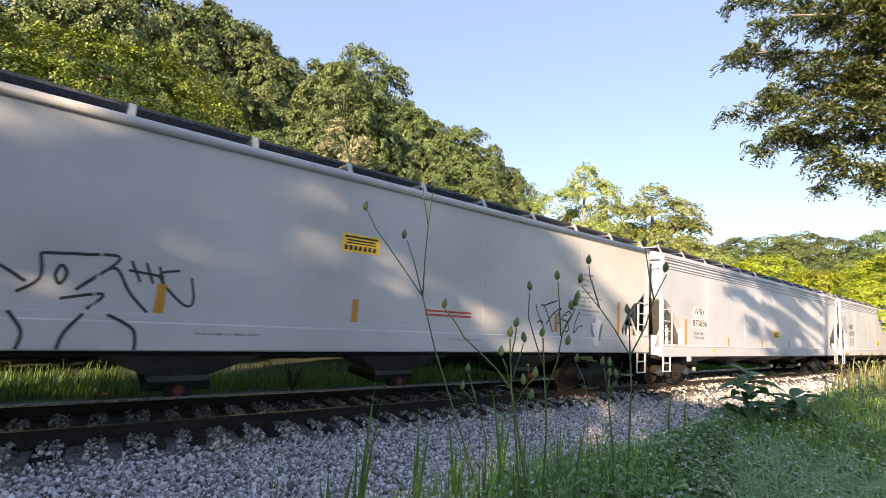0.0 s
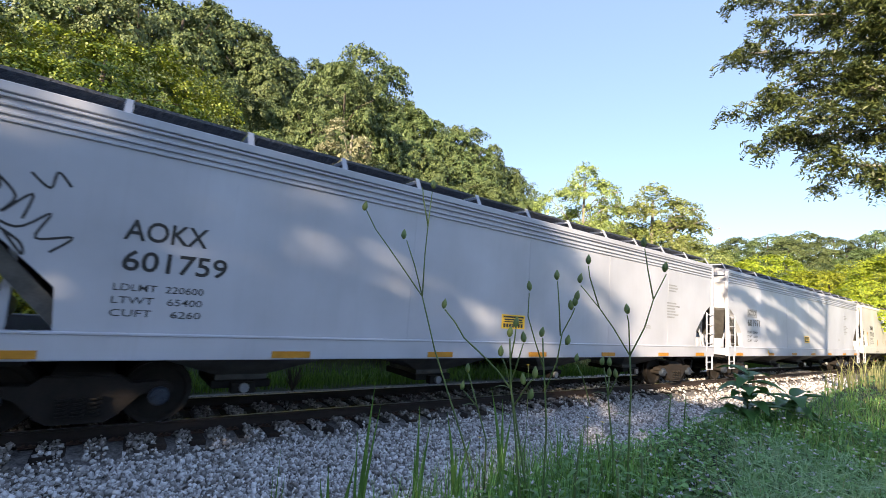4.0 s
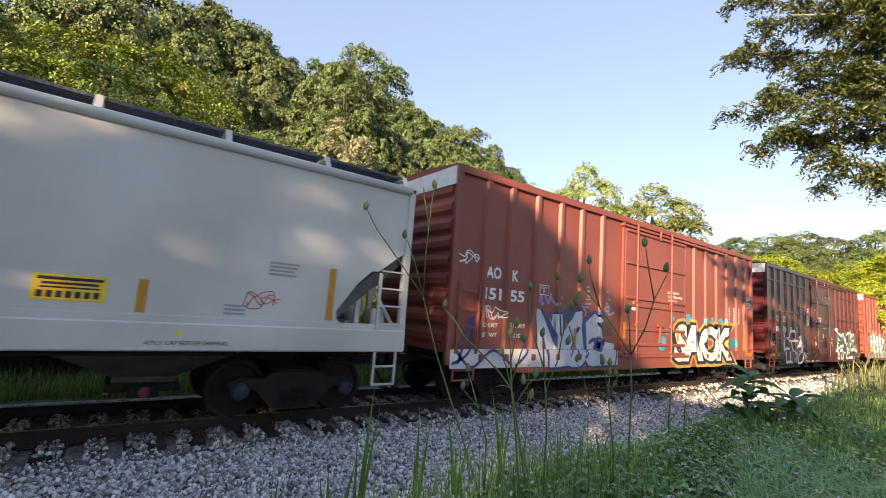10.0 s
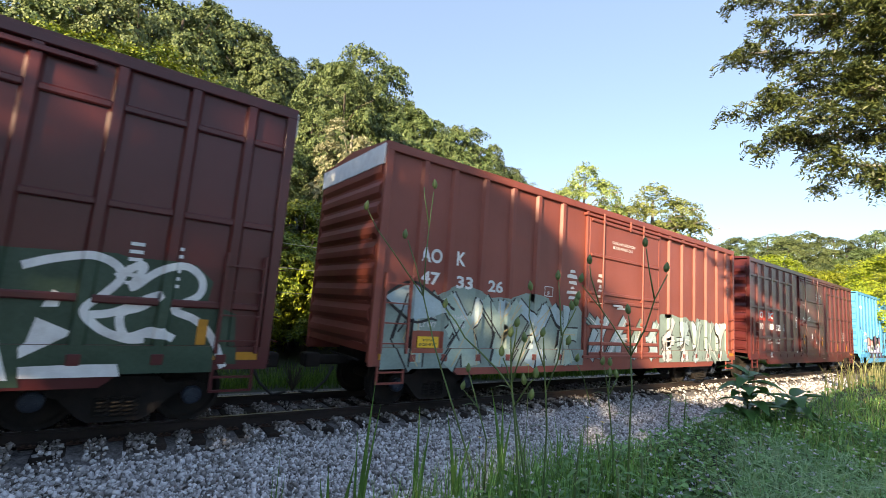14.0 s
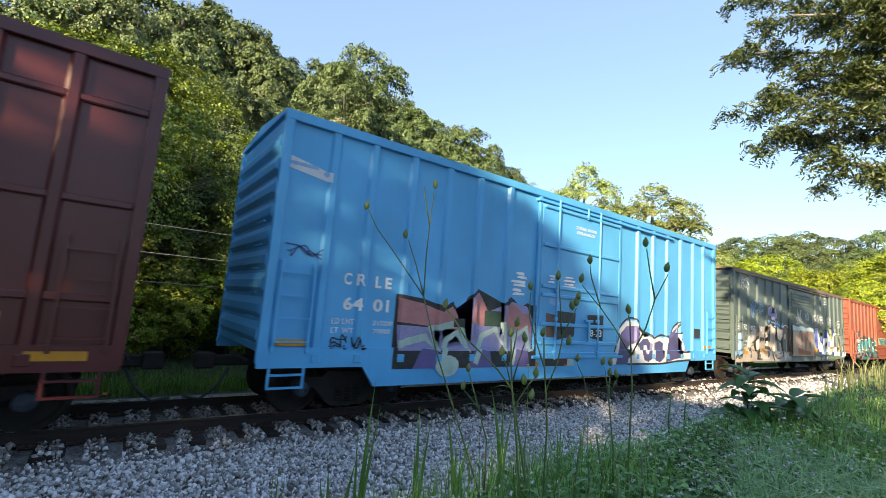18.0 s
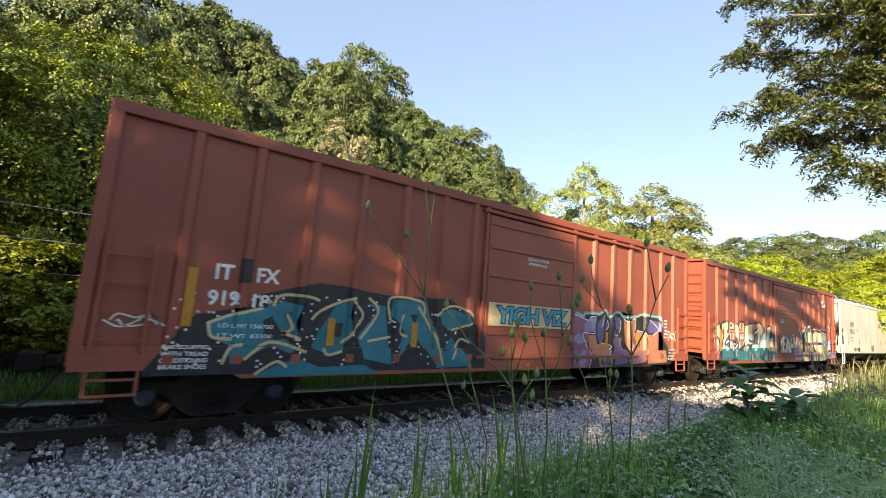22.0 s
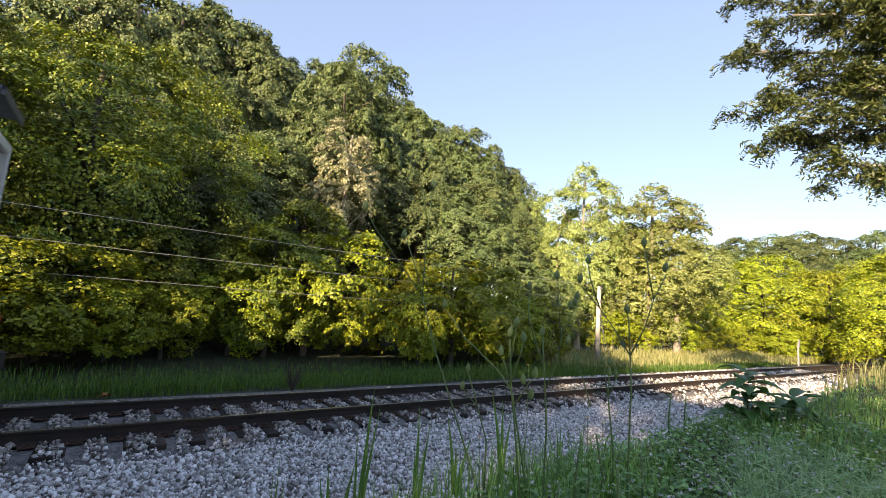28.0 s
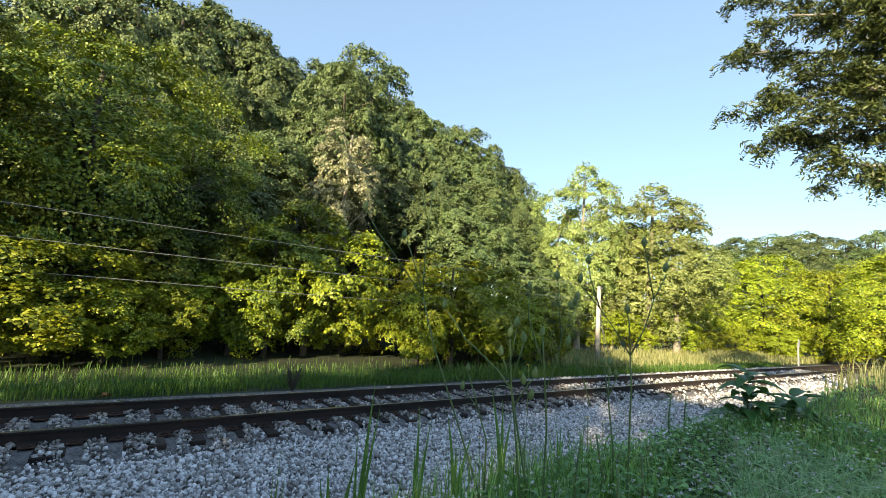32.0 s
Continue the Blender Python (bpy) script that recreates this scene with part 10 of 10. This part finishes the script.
        top = bearing(az, rise, dist)
        f.matrix_basis = Matrix.Translation((wx, wy, float(ground_z(wx, wy))))
        bm = bmesh.new()
        tube(bm, [(0, 0, -0.02), (0.01, 0, (top.z - f.matrix_basis.translation.z) * 0.6), (0, 0, top.z - f.matrix_basis.translation.z)], 0.002, 0.0015, 5)
        part("stalk", bm, STEM, f)
        bm = bmesh.new()
        for k in range(9):
            leaf_blade(bm, (0, 0, top.z - f.matrix_basis.translation.z), (math.cos(0.7 * k), math.sin(0.7 * k), 0.3), 0.013, 0.006, 0.1, 0, 2)
        part("bloom", bm, YELLOW_PETAL, f)
    # dark dead seedling between the rails' far side, and a rusty marker by the bend
    sx, sy = 4.0, 11.45
    s = tagged(new("dead_bush"), "small dark dried bush beside the track", "bush")
    s.matrix_basis = pose(sx, sy, float(ground_z(sx, sy)))
    bm = bmesh.new()
    for k in range(90):
        a, t = r2.uniform(0, 6.283), r2.uniform(0.25, 0.66)
        bm = bmesh.new()
        tube(bm, [(0, 0, 0), (0.1 * math.cos(a), 0.1 * math.sin(a), t * 0.6), (r2.uniform(0.1, 0.24) * math.cos(a), r2.uniform(0.1, 0.24) * math.sin(a), t)], 0.008, 0.004, 4)
        part("twig", bm, BARK, s)
    scrap = bmesh.new()
    for k in range(4):
        leaf_blade(scrap, (0.05 * k, 0.02 * k, 0.02), (math.cos(1.5 * k), 0.3 * math.sin(1.5 * k), 0.3), 0.17, 0.09, 0.4, 0.5, 4)
    scrap = tagged(part("metal_scrap", scrap, RUST_SCRAP, None, "", True), "crumpled rusty orange scrap beside the far rail", "scrap")
    scrap.matrix_basis = pose(0.14, 11.69, float(ground_z(0.14, 11.69)) + 0.03)
    post = tagged(new("marker_post"), "small grey trackside marker on a thin post", "sign")
    post.matrix_basis = pose(43.0, 11.6, float(ground_z(43.0, 11.6)))
    part("post", boxes((-0.05, 0.05, -0.05, 0.05, -0.2, 1.75), bevel=0.01), GREY_PAINT, post)
    part("plate", boxes((-0.20, 0.20, -0.08, -0.05, 1.45, 2.0), bevel=0.02), GREY_PAINT, post)
    seed_stem(1.98, [[(42.9, -0.39), (40.9, -0.302), (38.8, -0.211), (36.1, -0.094), (34, 0.021)], [(34, 0.021), (29.3, 0.122), (27.3, 0.163), (25.9, 0.204)], [(34, 0.021), (32.7, 0.089), (31.4, 0.144)], [(34, 0.021), (33.9, 0.116), (34, 0.181), (34.2, 0.261)], [(34, 0.181), (33.1, 0.246), (32.9, 0.27)]],
              [(25.7, 0.213), (31, 0.157), (34.3, 0.279)])
    seed_stem(2.02, [[(48.2, -0.353), (45.9, -0.163), (44, -0.125), (41.8, -0.092), (39.7, -0.063), (38.4, -0.03), (37, -0.004)]],
              [(36.9, 0.008)])
    seed_stem(2.06, [[(50.2, -0.37), (50.3, -0.235), (50, -0.167), (49.6, -0.098), (49.4, -0.048)], [(50, -0.156), (51.2, -0.096), (51.7, -0.035), (52.7, 0.002), (53.1, 0.02)], [(51.5, -0.041), (51.2, 0.024), (50.9, 0.075)], [(49.6, -0.11), (48.4, -0.052), (47.5, -0.005), (47.5, 0.046)], [(52.1, -0.058), (52.4, -0.052)]],
              [(49.3, -0.037), (53.1, 0.034), (52.6, 0.025), (53.3, 0.046), (50.8, 0.088), (47.5, 0.061), (52.4, -0.049)])
    seed_stem(1.89, [[(47.5, -0.366), (46.4, -0.221), (45.9, -0.163), (45.6, -0.105), (45.4, -0.056)], [(45.9, -0.163), (45.1, -0.117), (44.6, -0.099)], [(45.8, -0.152), (46.7, -0.091), (47.1, -0.064)], [(45.6, -0.105), (46, -0.056), (46.1, -0.032)], [(46.3, -0.198), (47.9, -0.148), (48.7, -0.132)]],
              [(45.4, -0.042), (44.4, -0.085), (47.1, -0.051), (46.1, -0.02), (48.7, -0.123), (47.3, -0.14), (48.3, -0.169)])
    seed_stem(2.11, [[(59.4, -0.318), (59.5, -0.189), (59.6, -0.135), (59.4, -0.068)], [(59.4, -0.068), (57.5, -0.014), (55.9, 0.024), (53.7, 0.069)], [(55.9, 0.024), (54.7, 0.088), (54.5, 0.112)], [(59.4, -0.068), (59.2, -0.001), (59, 0.013)], [(59.4, -0.068), (60.9, -0.01), (61.8, 0.048), (63.1, 0.1)], [(61.8, 0.048), (61.2, 0.105), (60.8, 0.152)]],
              [(53.6, 0.084), (54.5, 0.125), (59, 0.025), (63, 0.114), (60.7, 0.165)])
    seed_stem(2.49, [[(57.8, -0.259), (57.1, -0.152), (57.2, -0.116)], [(57.1, -0.152), (56.6, -0.097)], [(57.2, -0.151), (58, -0.116)], [(55.2, -0.179), (54.3, -0.124), (53.5, -0.097)]],
              [(56.4, -0.085), (57.2, -0.106), (57.9, -0.107), (53.5, -0.084), (57.2, -0.085)])
    seed_stem(2.24, [[(43.2, -0.273), (41.9, -0.207), (40.5, -0.137)], [(41.9, -0.207), (40, -0.174)]],
              [(39.9, -0.165), (40.4, -0.127)])


def motions():
    """The train rolls to the left past the camera; its wheels turn while they are in view."""
    for car, left in MOVING:
        walk(car, [(t, pose(left - travelled(t), CAR_Y, 0)) for t in sorted([k * 0.8 for k in range(41)] + [20.2, 20.3, 20.4, 20.5, 20.6, 21.0, 21.2, 21.4, 21.8, 21.9])])
    for w, s, x in WHEELS:
        car = w.parent.parent
        left = next(a for c, a in MOVING if c == car)
        y, z = w.matrix_basis.translation.y, w.matrix_basis.translation.z
        rows, last = [], None
        k = 0
        t_in = [t * 0.05 for t in range(641) if -4 < left + x + s - travelled(t * 0.05) < 28]
        t0, t1 = (t_in[0], t_in[-1]) if t_in else (0, 0)
        times = [t0 + (t1 - t0) * k / max(1, int((t1 - t0) / 0.07)) for k in range(int((t1 - t0) / 0.07) + 1)]
        rows = [(t, pose(s, y, z, 0, -math.degrees((travelled(t) - travelled(t0)) / 0.455))) for t in times]
        if rows[0][0] > 0.05:
            rows.insert(0, (0, rows[0][1]))
        if rows[-1][0] < 31.9:
            rows.append((32, rows[-1][1]))
        walk(w, rows)
    for thing, base, gain in SWAYING:
        walk(thing, [(t, base @ pose(0, 0, 0, 0, 0.5 * gain * a, 0)) for t, a in SWAY])


build_ground()
build_track()
build_trees()
build_overhang()
build_pole()
build_train()
build_verge()
motions()
